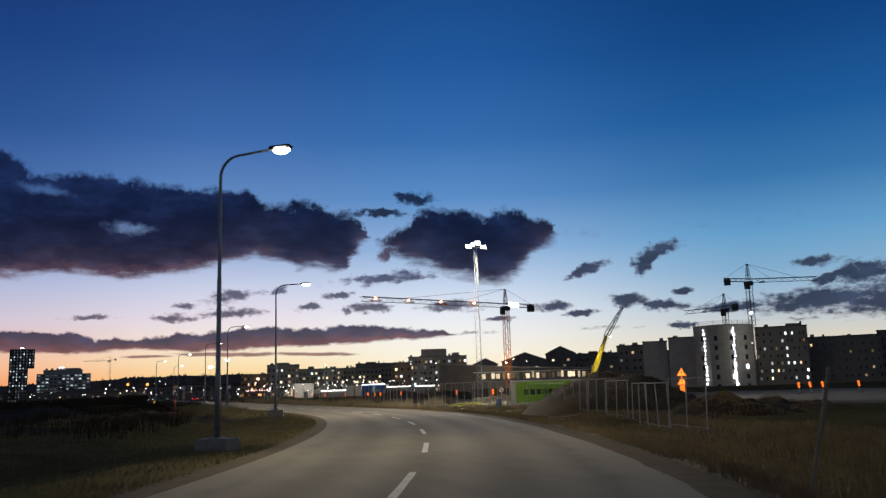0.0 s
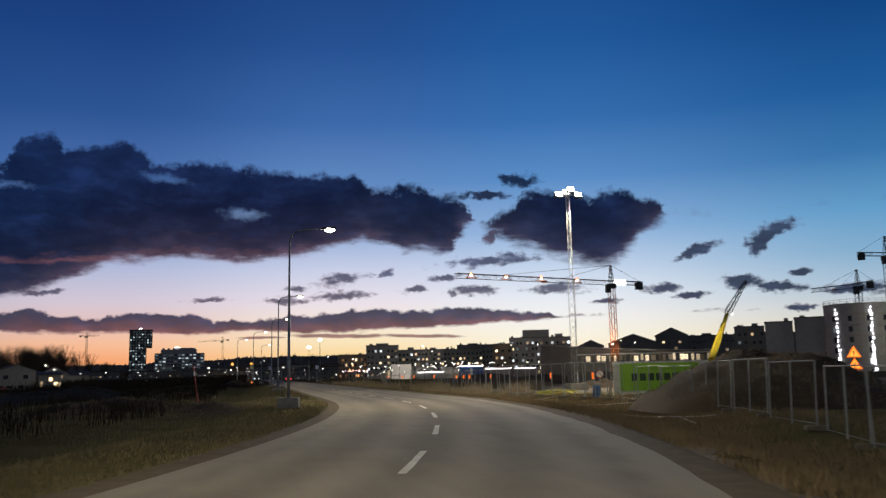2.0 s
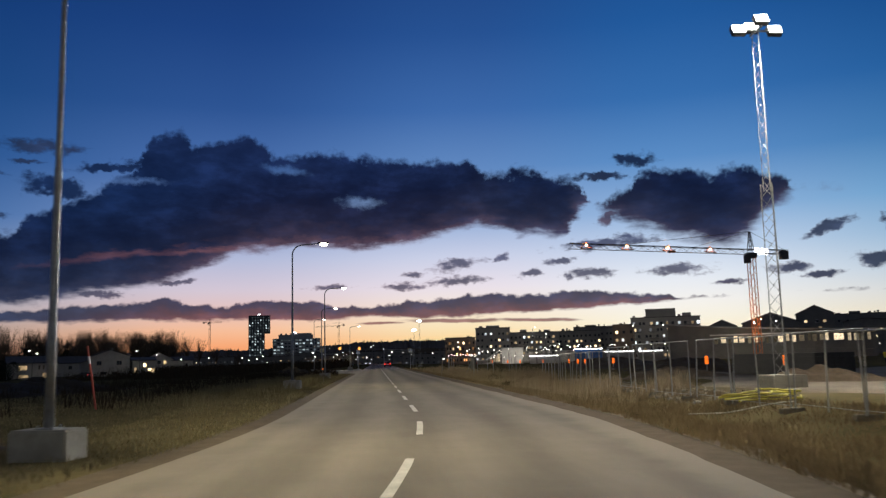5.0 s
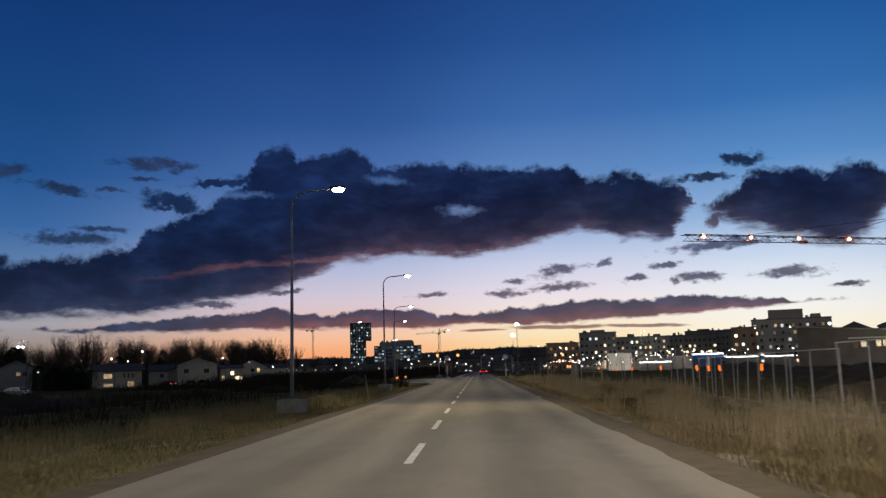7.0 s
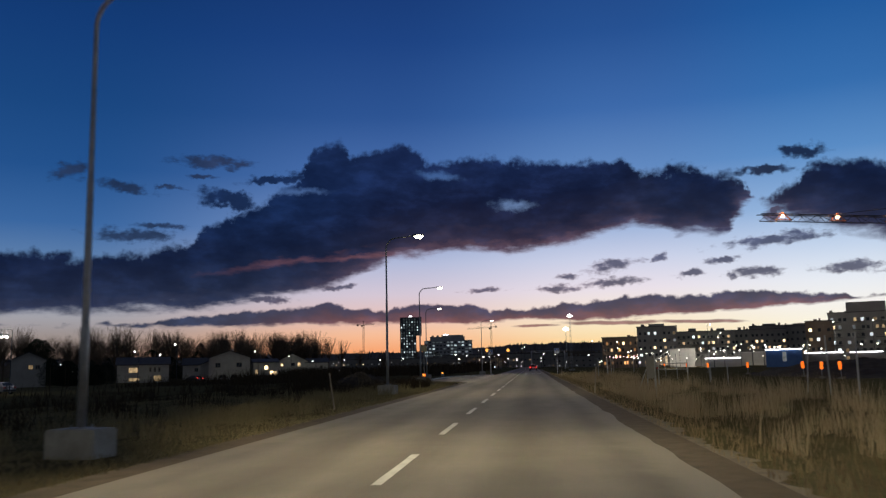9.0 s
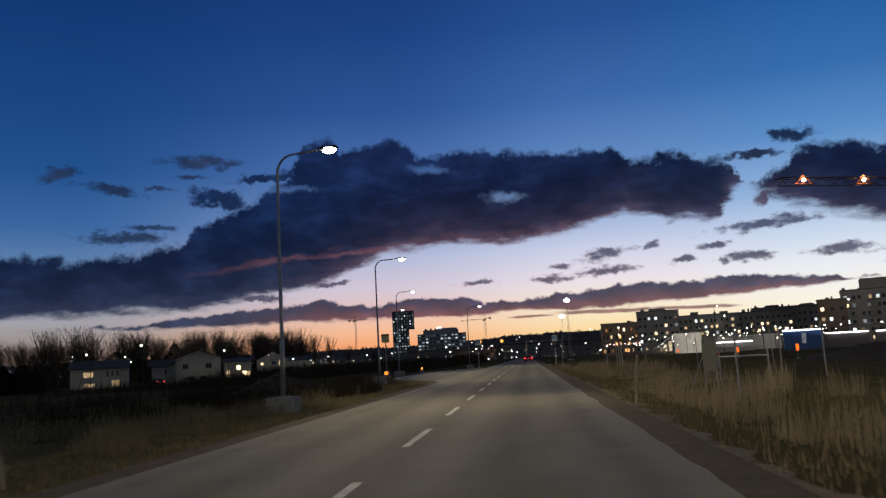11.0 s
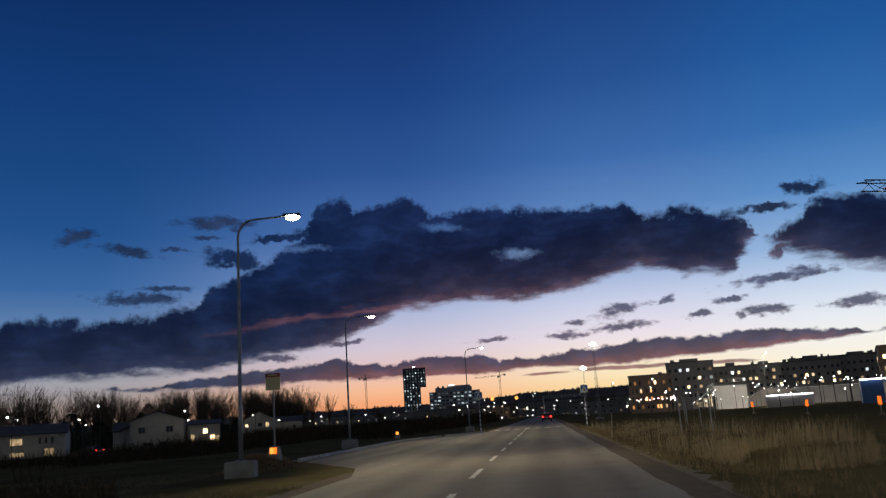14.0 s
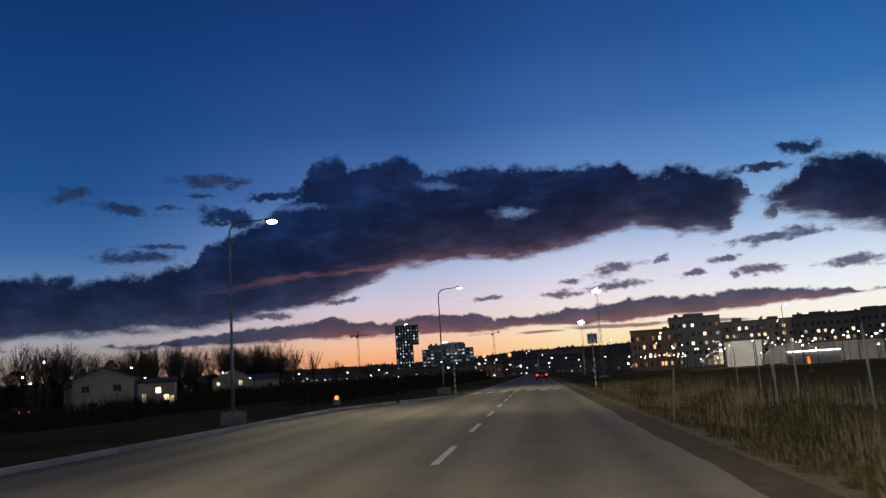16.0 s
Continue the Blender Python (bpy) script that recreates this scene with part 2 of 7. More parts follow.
    low_tone = n.ramp(n.span(n.math("ADD", el, n.math("MULTIPLY", torn, 0.9)), 2.2, 8), [(0.0, srgb(140, 86, 82)), (0.2, srgb(106, 72, 80)), (0.42, srgb(72, 68, 92)), (0.62, srgb(66, 69, 94)), (1, srgb(52, 61, 93))])
    low_tone = n.mix(n.span(band, 0.1, 0.6), low_tone, band_tone)
    low_tone = n.mix(n.span(az, 18, 34, smooth=True), low_tone, srgb(44, 56, 80))
    low_tone = n.mix(n.span(az, -14, -26, smooth=True), low_tone, srgb(34, 48, 76))
    body = n.mix(n.math("MULTIPLY", low_ones, n.span(high, 0.6, 0.1)), body, low_tone)
    lumps = n.ramp(n.math("ADD", n.math("MULTIPLY", torn, 0.55), n.noise(n.vmath("MULTIPLY", flat, (0.7, 1.2, 1)), 0.55, 3.0, 0.5)), [(0.3, (0.80, 0.80, 0.82, 1)), (0.5, (1.04, 1.04, 1.04, 1)), (0.74, (1.6, 1.62, 1.62, 1))])
    body = n.mix(1.0, body, lumps, "MULTIPLY")
    out = n.mix(all_cover, sky, body)
    bg = n.add("ShaderNodeBackground")
    n.put(bg.inputs["Color"], out)
    bg.inputs["Strength"].default_value = 1.0
    n.tree.links.new(bg.outputs[0], n.add("ShaderNodeOutputWorld").inputs[0])


make_sky()
scene.view_settings.exposure = 0.0

# ---------------------------------------------------------------- materials
def stuff_material(name, low, high, rough=0.9, scale=4.0, fine=40.0, bump=0.3, metal=0.0, spot=None, random_share=0.0, shine=None):
    """A surface with two sizes of mottling, relief and uneven roughness. Colours are linear reflectances."""
    m = bpy.data.materials.new(name)
    m.use_nodes = True
    n = Nodes(m.node_tree)
    where = n.add("ShaderNodeTexCoord").outputs["Object"]
    coarse = n.noise(where, scale, 4.0, 0.6)
    grain = n.noise(where, fine, 3.0, 0.6)
    mixed = n.math("ADD", n.math("MULTIPLY", coarse, 0.65), n.math("MULTIPLY", grain, 0.35))
    if random_share:
        rnd = n.add("ShaderNodeObjectInfo").outputs["Random"]
        mixed = n.math("ADD", n.math("MULTIPLY", mixed, 1 - random_share), n.math("MULTIPLY", rnd, random_share))
    col = n.ramp(n.span(mixed, 0.32, 0.68), [(0, (*low, 1)), (1, (*high, 1))])
    if spot:
        col = n.mix(n.span(n.noise(where, scale * 0.23, 3.0), 0.56, 0.66, 0, 0.8), col, (*spot, 1))
    b = n.add("ShaderNodeBsdfPrincipled")
    n.put(b.inputs["Base Color"], col)
    n.put(b.inputs["Roughness"], n.span(grain, 0.3, 0.7, max(rough - 0.1, 0.05), min(rough + 0.08, 1.0)))
    b.inputs["Metallic"].default_value = metal
    b.inputs["Specular IOR Level"].default_value = shine if shine is not None else (0.12 if rough > 0.82 else 0.45)
    if bump:
        bm_ = n.add("ShaderNodeBump")
        bm_.inputs["Strength"].default_value = bump
        bm_.inputs["Distance"].default_value = 0.02
        n.put(bm_.inputs["Height"], mixed)
        n.put(b.inputs["Normal"], bm_.outputs[0])
    n.tree.links.new(b.outputs[0], n.add("ShaderNodeOutputMaterial").inputs[0])
    return m


def glowing(name, colour, strength):
    m = bpy.data.materials.new(name)
    m.use_nodes = True
    n = Nodes(m.node_tree)
    e = n.add("ShaderNodeEmission")
    e.inputs["Color"].default_value = (*colour, 1)
    e.inputs["Strength"].default_value = strength
    n.tree.links.new(e.outputs[0], n.add("ShaderNodeOutputMaterial").inputs[0])
    return m


def lit_window(name, colour, strength):
    """A window with lamps on behind it: brightness differs from window to window and across the pane."""
    m = bpy.data.materials.new(name)
    m.use_nodes = True
    n = Nodes(m.node_tree)
    where = n.add("ShaderNodeTexCoord").outputs["Object"]
    rnd = n.add("ShaderNodeObjectInfo").outputs["Random"]
    f = n.math("MULTIPLY", n.span(n.noise(where, 1.3, 2.0), 0.3, 0.7, 0.35, 1.3), n.math("ADD", 0.07, n.math("MULTIPLY", n.math("POWER", rnd, 3.2), 1.9)))
    e = n.add("ShaderNodeEmission")
    e.inputs["Color"].default_value = (*colour, 1)
    n.put(e.inputs["Strength"], n.math("MULTIPLY", f, strength))
    n.tree.links.new(e.outputs[0], n.add("ShaderNodeOutputMaterial").inputs[0])
    return m


def glass_dark(name, colour=(0.02, 0.025, 0.03)):
    m = bpy.data.materials.new(name)
    m.use_nodes = True
    n = Nodes(m.node_tree)
    b = n.add("ShaderNodeBsdfPrincipled")
    b.inputs["Base Color"].default_value = (*colour, 1)
    b.inputs["Roughness"].default_value = 0.08
    n.tree.links.new(b.outputs[0], n.add("ShaderNodeOutputMaterial").inputs[0])
    return m




def road_surface():
    """Asphalt: paler worn wheel tracks that follow the road's curve, dark joints, patches and stone grain."""
    m = bpy.data.materials.new("asphalt")
    m.use_nodes = True
    n = Nodes(m.node_tree)
    where = n.add("ShaderNodeTexCoord").outputs["Object"]
    sep = n.add("ShaderNodeSeparateXYZ")
    n.put(sep.inputs[0], where)
    bend = n.math("MAXIMUM", n.math("SUBTRACT", 62.0, sep.outputs[1]), 0.0)
    off = n.math("ADD", sep.outputs[0], n.math("MULTIPLY", n.math("MULTIPLY", bend, bend), 0.00412))
    off = n.math("ADD", off, n.math("MULTIPLY", n.math("SUBTRACT", n.noise(where, 0.12, 2.0), 0.5), 0.5))
    along = n.vmath("MULTIPLY", where, (1.0, 0.12, 1.0))
    grain = n.noise(where, 90, 3.0, 0.6)
    coarse = n.noise(where, 0.8, 4.0, 0.6)
    streaks = n.noise(along, 2.2, 4.0, 0.6)
    # two tracks in each lane, about 1.6 m apart
    track = n.math("MULTIPLY", n.math("ADD", n.math("COSINE", n.math("MULTIPLY", off, 3.70)), 1.0), 0.5)
    worn = n.math("ADD", n.math("MULTIPLY", n.math("SUBTRACT", 1.0, track), 0.45), n.math("MULTIPLY", streaks, 0.55))
    mixed = n.math("ADD", n.math("MULTIPLY", worn, 0.5), n.math("ADD", n.math("MULTIPLY", coarse, 0.22), n.math("MULTIPLY", grain, 0.28)))
    col = n.ramp(n.span(mixed, 0.28, 0.72), [(0, (0.086, 0.076, 0.059, 1)), (0.5, (0.127, 0.113, 0.090, 1)), (1, (0.174, 0.156, 0.126, 1))])
    patch = n.span(n.noise(n.vmath("MULTIPLY", where, (0.5, 0.16, 1)), 0.5, 2.0, 0.4), 0.60, 0.63, 0, 0.16)
    col = n.mix(patch, col, (0.072, 0.067, 0.056, 1))
    # the surface turns paler in a band along both road edges
    side = n.math("ABSOLUTE", n.math("SUBTRACT", off, 0.15))
    pale_edges = n.math("MULTIPLY", n.span(n.math("ADD", side, n.math("MULTIPLY", n.math("SUBTRACT", coarse, 0.5), 0.6)), 2.9, 3.5, smooth=True), n.span(side, 4.2, 3.9, 0, 0.6))
    col = n.mix(pale_edges, col, (0.215, 0.192, 0.152, 1))
    b = n.add("ShaderNodeBsdfPrincipled")
    n.put(b.inputs["Base Color"], col)
    n.put(b.inputs["Roughness"], n.span(grain, 0.3, 0.7, 0.74, 0.92))
    b.inputs["Specular IOR Level"].default_value = 0.2
    bump = n.add("ShaderNodeBump")
    bump.inputs["Strength"].default_value = 0.25
    bump.inputs["Distance"].default_value = 0.02
    n.put(bump.inputs["Height"], mixed)
    n.put(b.inputs["Normal"], bump.outputs[0])
    n.tree.links.new(b.outputs[0], n.add("ShaderNodeOutputMaterial").inputs[0])
    return m


ASPHALT = road_surface()
PAINT = stuff_material("road_paint", (0.24, 0.235, 0.215), (0.52, 0.515, 0.48), 0.8, 2.2, 45, 0.3)
GRAVEL = stuff_material("gravel", (0.058, 0.045, 0.028), (0.108, 0.086, 0.055), 0.95, 2.5, 30, 0.8)
PALE_GRIT = stuff_material("pale_grit", (0.09, 0.073, 0.050), (0.19, 0.155, 0.11), 0.95, 3, 40, 0.8)
FIELD = stuff_material("field", (0.056, 0.048, 0.023), (0.120, 0.102, 0.052), 0.95, 0.35, 6, 0.6, spot=(0.058, 0.048, 0.026), shine=0.0)
GRASS = stuff_material("dry_grass", (0.140, 0.118, 0.060), (0.26, 0.215, 0.118), 0.9, 0.6, 9, 0.2)
BROWN_GRASS = stuff_material("brown_grass", (0.145, 0.108, 0.062), (0.265, 0.200, 0.118), 0.9, 0.6, 9, 0.2)
REED = stuff_material("pale_reed", (0.21, 0.165, 0.108), (0.40, 0.32, 0.21), 0.9, 0.8, 9, 0.2)
SOIL = stuff_material("dug_soil", (0.028, 0.020, 0.011), (0.062, 0.045, 0.026), 0.95, 0.7, 9, 1.0)
CLAY = stuff_material("dug_clay", (0.065, 0.048, 0.031), (0.15, 0.115, 0.078), 0.95, 0.9, 8, 1.0)
SITE = stuff_material("trampled_site", (0.10, 0.086, 0.064), (0.20, 0.172, 0.13), 0.95, 0.4, 7, 0.8)
CONCRETE = stuff_material("concrete", (0.24, 0.23, 0.20), (0.40, 0.385, 0.34), 0.9, 3, 50, 0.3, spot=(0.2, 0.19, 0.165))
KERB = stuff_material("kerb_concrete", (0.36, 0.345, 0.31), (0.52, 0.50, 0.46), 0.85, 3, 50, 0.3, random_share=0.3)
GALVANISED = stuff_material("galvanised_steel", (0.20, 0.205, 0.205), (0.36, 0.365, 0.365), 0.5, 6, 60, 0.1, metal=0.5)
DARK_STEEL = stuff_material("dark_steel", (0.03, 0.032, 0.036), (0.07, 0.072, 0.075), 0.6, 5, 50, 0.1, metal=0.3)
LANTERN = glowing("lantern_glow", (1.0, 0.93, 0.72), 8)
LANTERN_FAR = glowing("far_lantern_glow", (1.0, 0.94, 0.84), 7)
SODIUM = glowing("sodium_glow", (1.0, 0.40, 0.085), 1.8)
FLOOD = glowing("floodlight_glow", (1.0, 0.97, 0.90), 12)
WHITE_STRIP = glowing("white_led_strip", (0.95, 0.93, 1.0), 4.5)
CRANE_LAMP = glowing("crane_lamp_glow", (1.0, 0.62, 0.36), 9)
PINK_LAMP = glowing("pink_string_glow", (1.0, 0.62, 0.72), 6)
RED_LAMP = glowing("red_tail_glow", (1.0, 0.05, 0.04), 3.0)
# boards and signs only reflect: emission stands in for headlights thrown back
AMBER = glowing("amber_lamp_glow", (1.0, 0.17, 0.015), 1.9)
# the same for sign faces and a reflector; also the real marker lamp
AMBER_PALE = glowing("amber_panel_glow", (1.0, 0.33, 0.05), 1.8)
WARM_WIN = lit_window("warm_lit_window", (1.0, 0.70, 0.38), 2.2)
COOL_WIN = lit_window("cool_lit_window", (0.86, 0.94, 1.0), 2.0)
ORANGE_WIN = lit_window("orange_lit_storey", (1.0, 0.46, 0.16), 2.6)
BAY_WIN = lit_window("lit_bay", (1.0, 0.80, 0.52), 0.75)
OFFICE_WIN = lit_window("office_lit_window", (0.70, 0.86, 0.90), 0.8)
DARK_WIN = glass_dark("dark_window")
RENDER_GREY = stuff_material("grey_render", (0.20, 0.19, 0.178), (0.30, 0.288, 0.27), 0.9, 0.3, 9, 0.1, random_share=0.3)
RENDER_DARK = stuff_material("dark_brick_render", (0.135, 0.130, 0.122), (0.205, 0.198, 0.185), 0.9, 0.3, 9, 0.1)
RENDER_BROWN = stuff_material("brown_cladding", (0.13, 0.096, 0.074), (0.21, 0.16, 0.12), 0.85, 0.3, 9, 0.1)
HOUSE_WHITE = stuff_material("white_house_boards", (0.28, 0.265, 0.232), (0.39, 0.37, 0.325), 0.85, 0.6, 14, 0.15)
ROOF = stuff_material("dark_roof", (0.035, 0.033, 0.032), (0.075, 0.07, 0.066), 0.8, 1.2, 18, 0.3)
PANEL_GREY = stuff_material("precast_panel", (0.27, 0.265, 0.255), (0.40, 0.39, 0.375), 0.9, 0.4, 7, 0.15)
WHITE_METAL = stuff_material("white_sheet", (0.50, 0.50, 0.48), (0.66, 0.655, 0.63), 0.6, 1, 20, 0.05)
BLUE_SHEET = stuff_material("blue_sheet", (0.03, 0.09, 0.26), (0.05, 0.14, 0.36), 0.5, 1, 20, 0.05)
RUBBLE = stuff_material("crushed_stone", (0.09, 0.08, 0.064), (0.27, 0.25, 0.215), 0.95, 2.0, 20, 0.5)
GREEN_SHEET = stuff_material("lime_green_sheet", (0.22, 0.46, 0.03), (0.32, 0.60, 0.06), 0.5, 1.2, 25, 0.05)
BLACK_MARK = stuff_material("dark_green_mark", (0.02, 0.05, 0.02), (0.035, 0.075, 0.03), 0.6, 2, 30, 0.0)
YELLOW = stuff_material("machine_yellow", (0.62, 0.44, 0.02), (0.80, 0.60, 0.04), 0.45, 1.5, 25, 0.05)
HOSE_YELLOW = stuff_material("yellow_hose", (0.36, 0.32, 0.03), (0.52, 0.46, 0.06), 0.6, 2, 25, 0.1)
CRANE_RED = stuff_material("crane_orange", (0.36, 0.10, 0.03), (0.52, 0.16, 0.05), 0.6, 1.5, 20, 0.05)
SIGN_RED = stuff_material("sign_red", (0.30, 0.03, 0.02), (0.40, 0.045, 0.03), 0.5, 3, 30, 0.0)
SIGN_ORANGE = stuff_material("reflective_orange", (0.85, 0.16, 0.01), (0.95, 0.24, 0.02), 0.4, 3, 30, 0.0)
SIGN_YELLOW = stuff_material("sign_yellow", (0.62, 0.52, 0.26), (0.74, 0.63, 0.34), 0.5, 3, 30, 0.0)
SIGN_WHITE = stuff_material("sign_white", (0.62, 0.63, 0.64), (0.80, 0.80, 0.80), 0.5, 3, 30, 0.0)
SIGN_BLUE = stuff_material("sign_blue", (0.06, 0.16, 0.42), (0.09, 0.21, 0.52), 0.5, 3, 30, 0.0)
SIGN_BLACK = stuff_material("sign_black", (0.012, 0.012, 0.012), (0.03, 0.03, 0.03), 0.6, 3, 30, 0.0)
BARK = stuff_material("bare_bark", (0.075, 0.055, 0.038), (0.145, 0.110, 0.076), 0.95, 3, 20, 0.4)
EVERGREEN = stuff_material("evergreen", (0.010, 0.016, 0.009), (0.025, 0.034, 0.018), 0.9, 1.5, 12, 0.2)
FAR_WOOD = stuff_material("far_wood", (0.09, 0.072, 0.056), (0.16, 0.128, 0.10), 0.95, 0.02, 0.3, 0.0)
CAR_WHITE = stuff_material("car_paint_white", (0.22, 0.22, 0.215), (0.3, 0.3, 0.295), 0.35, 2, 40, 0.0)
# a darker concrete for the feet of fence panels and boards
DARK_CONCRETE = stuff_material("dirty_concrete", (0.09, 0.08, 0.062), (0.19, 0.17, 0.14), 0.95, 3, 40, 0.4)
CAR_RED = stuff_material("car_paint_red", (0.34, 0.02, 0.016), (0.42, 0.028, 0.022), 0.25, 2, 40, 0.0)
TYRE = stuff_material("tyre_rubber", (0.012, 0.012, 0.012), (0.03, 0.03, 0.03), 0.9, 6, 60, 0.3)
STICK_RED = stuff_material("marker_stick_red", (0.30, 0.05, 0.03), (0.42, 0.09, 0.06), 0.7, 4, 40, 0.1)
WOOD = stuff_material("raw_wood", (0.22, 0.185, 0.14), (0.34, 0.29, 0.225), 0.85, 3, 30, 0.2)

TOWER_DARK = stuff_material("dark_tower_cladding", (0.045, 0.05, 0.06), (0.08, 0.085, 0.095), 0.6, 0.2, 3, 0.0)
# ---------------------------------------------------------------- building tools
def mesh_of(name, bm, material):
    me = bpy.data.meshes.new(name)
    bm.normal_update()
    bm.to_mesh(me)
    bm.free()
    for m in material if isinstance(material, (list, tuple)) else [material]:
        me.materials.append(m)
    return me


def part(name, bm, material, parent, label="", at=None):
    """Links a bmesh (or a finished mesh) as ONE object under a thing or a part."""
    me = bm if isinstance(bm, bpy.types.Mesh) else mesh_of(name, bm, material)
    ob = new(name, me)
    ob.parent = parent
    if at is not None:
        ob.matrix_basis = at
    return tagged(ob, label=label)


def thing(name, label, category, group="", at=None, kind=""):
    ob = new(name)
    ob.empty_display_size = 0.3
    if at is not None:
        ob.matrix_basis = at
    return tagged(ob, label, category, group, kind)


def solid(name, bm, material, label, category, group="", kind="", at=None):
    ob = new(name, bm if isinstance(bm, bpy.types.Mesh) else mesh_of(name, bm, material))
    if at is not None:
        ob.matrix_basis = at
    return tagged(ob, label, category, group, kind)


def box(bm, x0, x1, y0, y1, z0, z1, m=None, bevel=0.0):
    r = bmesh.ops.create_cube(bm, size=1.0)
    t = Matrix.Translation(((x0 + x1) / 2, (y0 + y1) / 2, (z0 + z1) / 2)) @ Matrix.Diagonal((x1 - x0, y1 - y0, z1 - z0, 1))
    bmesh.ops.transform(bm, matrix=(m @ t) if m is not None else t, verts=r["verts"])
    if bevel:
        edges = list({e for v in r["verts"] for e in v.link_edges})
        bmesh.ops.bevel(bm, geom=edges, offset=bevel, segments=2, affect="EDGES")
    return bm


def tube(bm, points, radii, sides=8, caps=True):
    """A tube through the points; one radius, or one for each point."""
    pts = [Vector(p) for p in points]
    if not isinstance(radii, (list, tuple)):
        radii = [radii] * len(pts)
    rings, ref = [], None
    for i, p in enumerate(pts):
        d = (pts[min(i + 1, len(pts) - 1)] - pts[max(i - 1, 0)]).normalized()
        if ref is None or abs(ref.dot(d)) > 0.95:
            ref = Vector((1, 0, 0)) if abs(d.x) < 0.8 else Vector((0, 1, 0))
        a = d.cross(ref).normalized()
        b = d.cross(a)
        rings.append([bm.verts.new(p + radii[i] * (math.cos(k * math.tau / sides) * a + math.sin(k * math.tau / sides) * b)) for k in range(sides)])
    for r0, r1 in zip(rings, rings[1:]):
        for k in range(sides):
            bm.faces.new((r0[k], r0[(k + 1) % sides], r1[(k + 1) % sides], r1[k]))
    if caps:
        bm.faces.new(rings[0][::-1])
        bm.faces.new(rings[-1])
    return bm


def smooth(ob):
    ob.data.polygons.foreach_set("use_smooth", [True] * len(ob.data.polygons))
    return ob


def lattice(bm, a, b, width, bays, thick, sides=4, triangular=False, taper=1.0):
    """An open truss from a to b with corner chords and diagonals."""
    a, b = Vector(a), Vector(b)
    d = (b - a).normalized()
    u = d.cross(Vector((0, 0, 1)) if abs(d.z) < 0.9 else Vector((0, 1, 0))).normalized()
    w = u.cross(d).normalized()
    n = 3 if triangular else 4
    offs = []
    for k in range(n):
        ang = math.tau * (k + (0.25 if triangular else 0.5)) / n
        offs.append((math.cos(ang) * u + math.sin(ang) * w) * width * (0.577 if triangular else 0.707))
    for o in offs:
        tube(bm, [a + o, b + o * taper], thick, sides)
    for i in range(bays):
        p, q = a.lerp(b, i / bays), a.lerp(b, (i + 1) / bays)
        s0, s1 = 1 + (taper - 1) * i / bays, 1 + (taper - 1) * (i + 1) / bays
        for k in range(n):
            o0, o1 = offs[k], offs[(k + 1) % n]
            if i % 2:
                o0, o1 = o1, o0
            tube(bm, [p + o0 * s0, q + o1 * s1], thick * 0.6, 3, False)
    return bm


def centre(y):
    """x of the road's centre line, and its slope there."""
    if y >= 62:
        return 0.0, 0.0
    k = 0.00412
    if y >= -20:
        return -k * (62 - y) ** 2, 2 * k * (62 - y)
    return -k * 82 ** 2 + 2 * k * 82 * (y + 20), 2 * k * 82


def beside(y, off):
    """The point off metres to the right of the centre line."""
    x, s = centre(y)
    n = Vector((1, -s)).normalized()
    return x + n.x * off, y + n.y * off


def step(a, b, v):
    t = min(max((v - a) / (b - a), 0), 1)
    return t * t * (3 - 2 * t)


def ground_z(x, y):
    """Height of the land: level by the road, a shallow ditch on each side, the field to the left a little lower."""
    off = x - centre(y)[0]
    z = -0.75 * step(14, 45, -off) - 0.25 * step(16, 40, off)
    z -= 0.28 * step(5.2, 6.6, off) * (1 - step(8.0, 10.5, off))
    z -= 0.20 * step(6.6, 8.2, -off) * (1 - step(9.5, 12, -off)) * (1 - step(120, 135, y))
    rough = step(5.0, 9.0, abs(off)) * (1 - step(120, 300, abs(off)))
    z += rough * 0.16 * noise.noise((x * 0.13, y * 0.13, 3.1)) + rough * 0.05 * noise.noise((x * 0.6, y * 0.6, 1.7))
    # the bus bay and its kerb lie level
    bay = step(3.0, 4.5, -off) * (1 - step(9.6, 10.6, -off)) * step(139, 144, y) * (1 - step(200, 204, y))
    return z * (1 - bay) - 0.03 - 0.008 * bay


def quad_sheet(xs, ys, height):
    bm = bmesh.new()
    grid = [[bm.verts.new((x, y, height(x, y))) for x in xs] for y in ys]
    for j in range(len(ys) - 1):
        for i in range(len(xs) - 1):
            bm.faces.new((grid[j][i], grid[j][i + 1], grid[j + 1][i + 1], grid[j + 1][i]))
    return bm


def strip(y0, y1, off0, off1, z, dy=1.0, wobble=0.0, ragged=1.0):
    """A ribbon of ground between two distances from the centre line."""
    bm = bmesh.new()
    n = max(2, int((y1 - y0) / dy) + 1)
    rows = []
    for i in range(n):
        y = y0 + (y1 - y0) * i / (n - 1)
        w = wobble * noise.noise((y * 0.45 * ragged, off1, 0.3)) + wobble * 0.5 * noise.noise((y * 1.7 * ragged, off0, 4.0))
        a, b = beside(y, off0), beside(y, off1 + w)
        rows.append((bm.verts.new((*a, z)), bm.verts.new((*b, z))))
    for (a, b), (c, d) in zip(rows, rows[1:]):
        bm.faces.new((a, b, d, c))
    return bm

# ---------------------------------------------------------------- land and road
def axis(near, far, fine, coarse_factor=1.25):
    """Cuts that are fine near zero and wide far off."""
    v, d, out = 0.0, fine, [0.0]
    while v < far:
        if v > near:
            d *= coarse_factor
        v += d
        out.append(min(v, far))
    return out


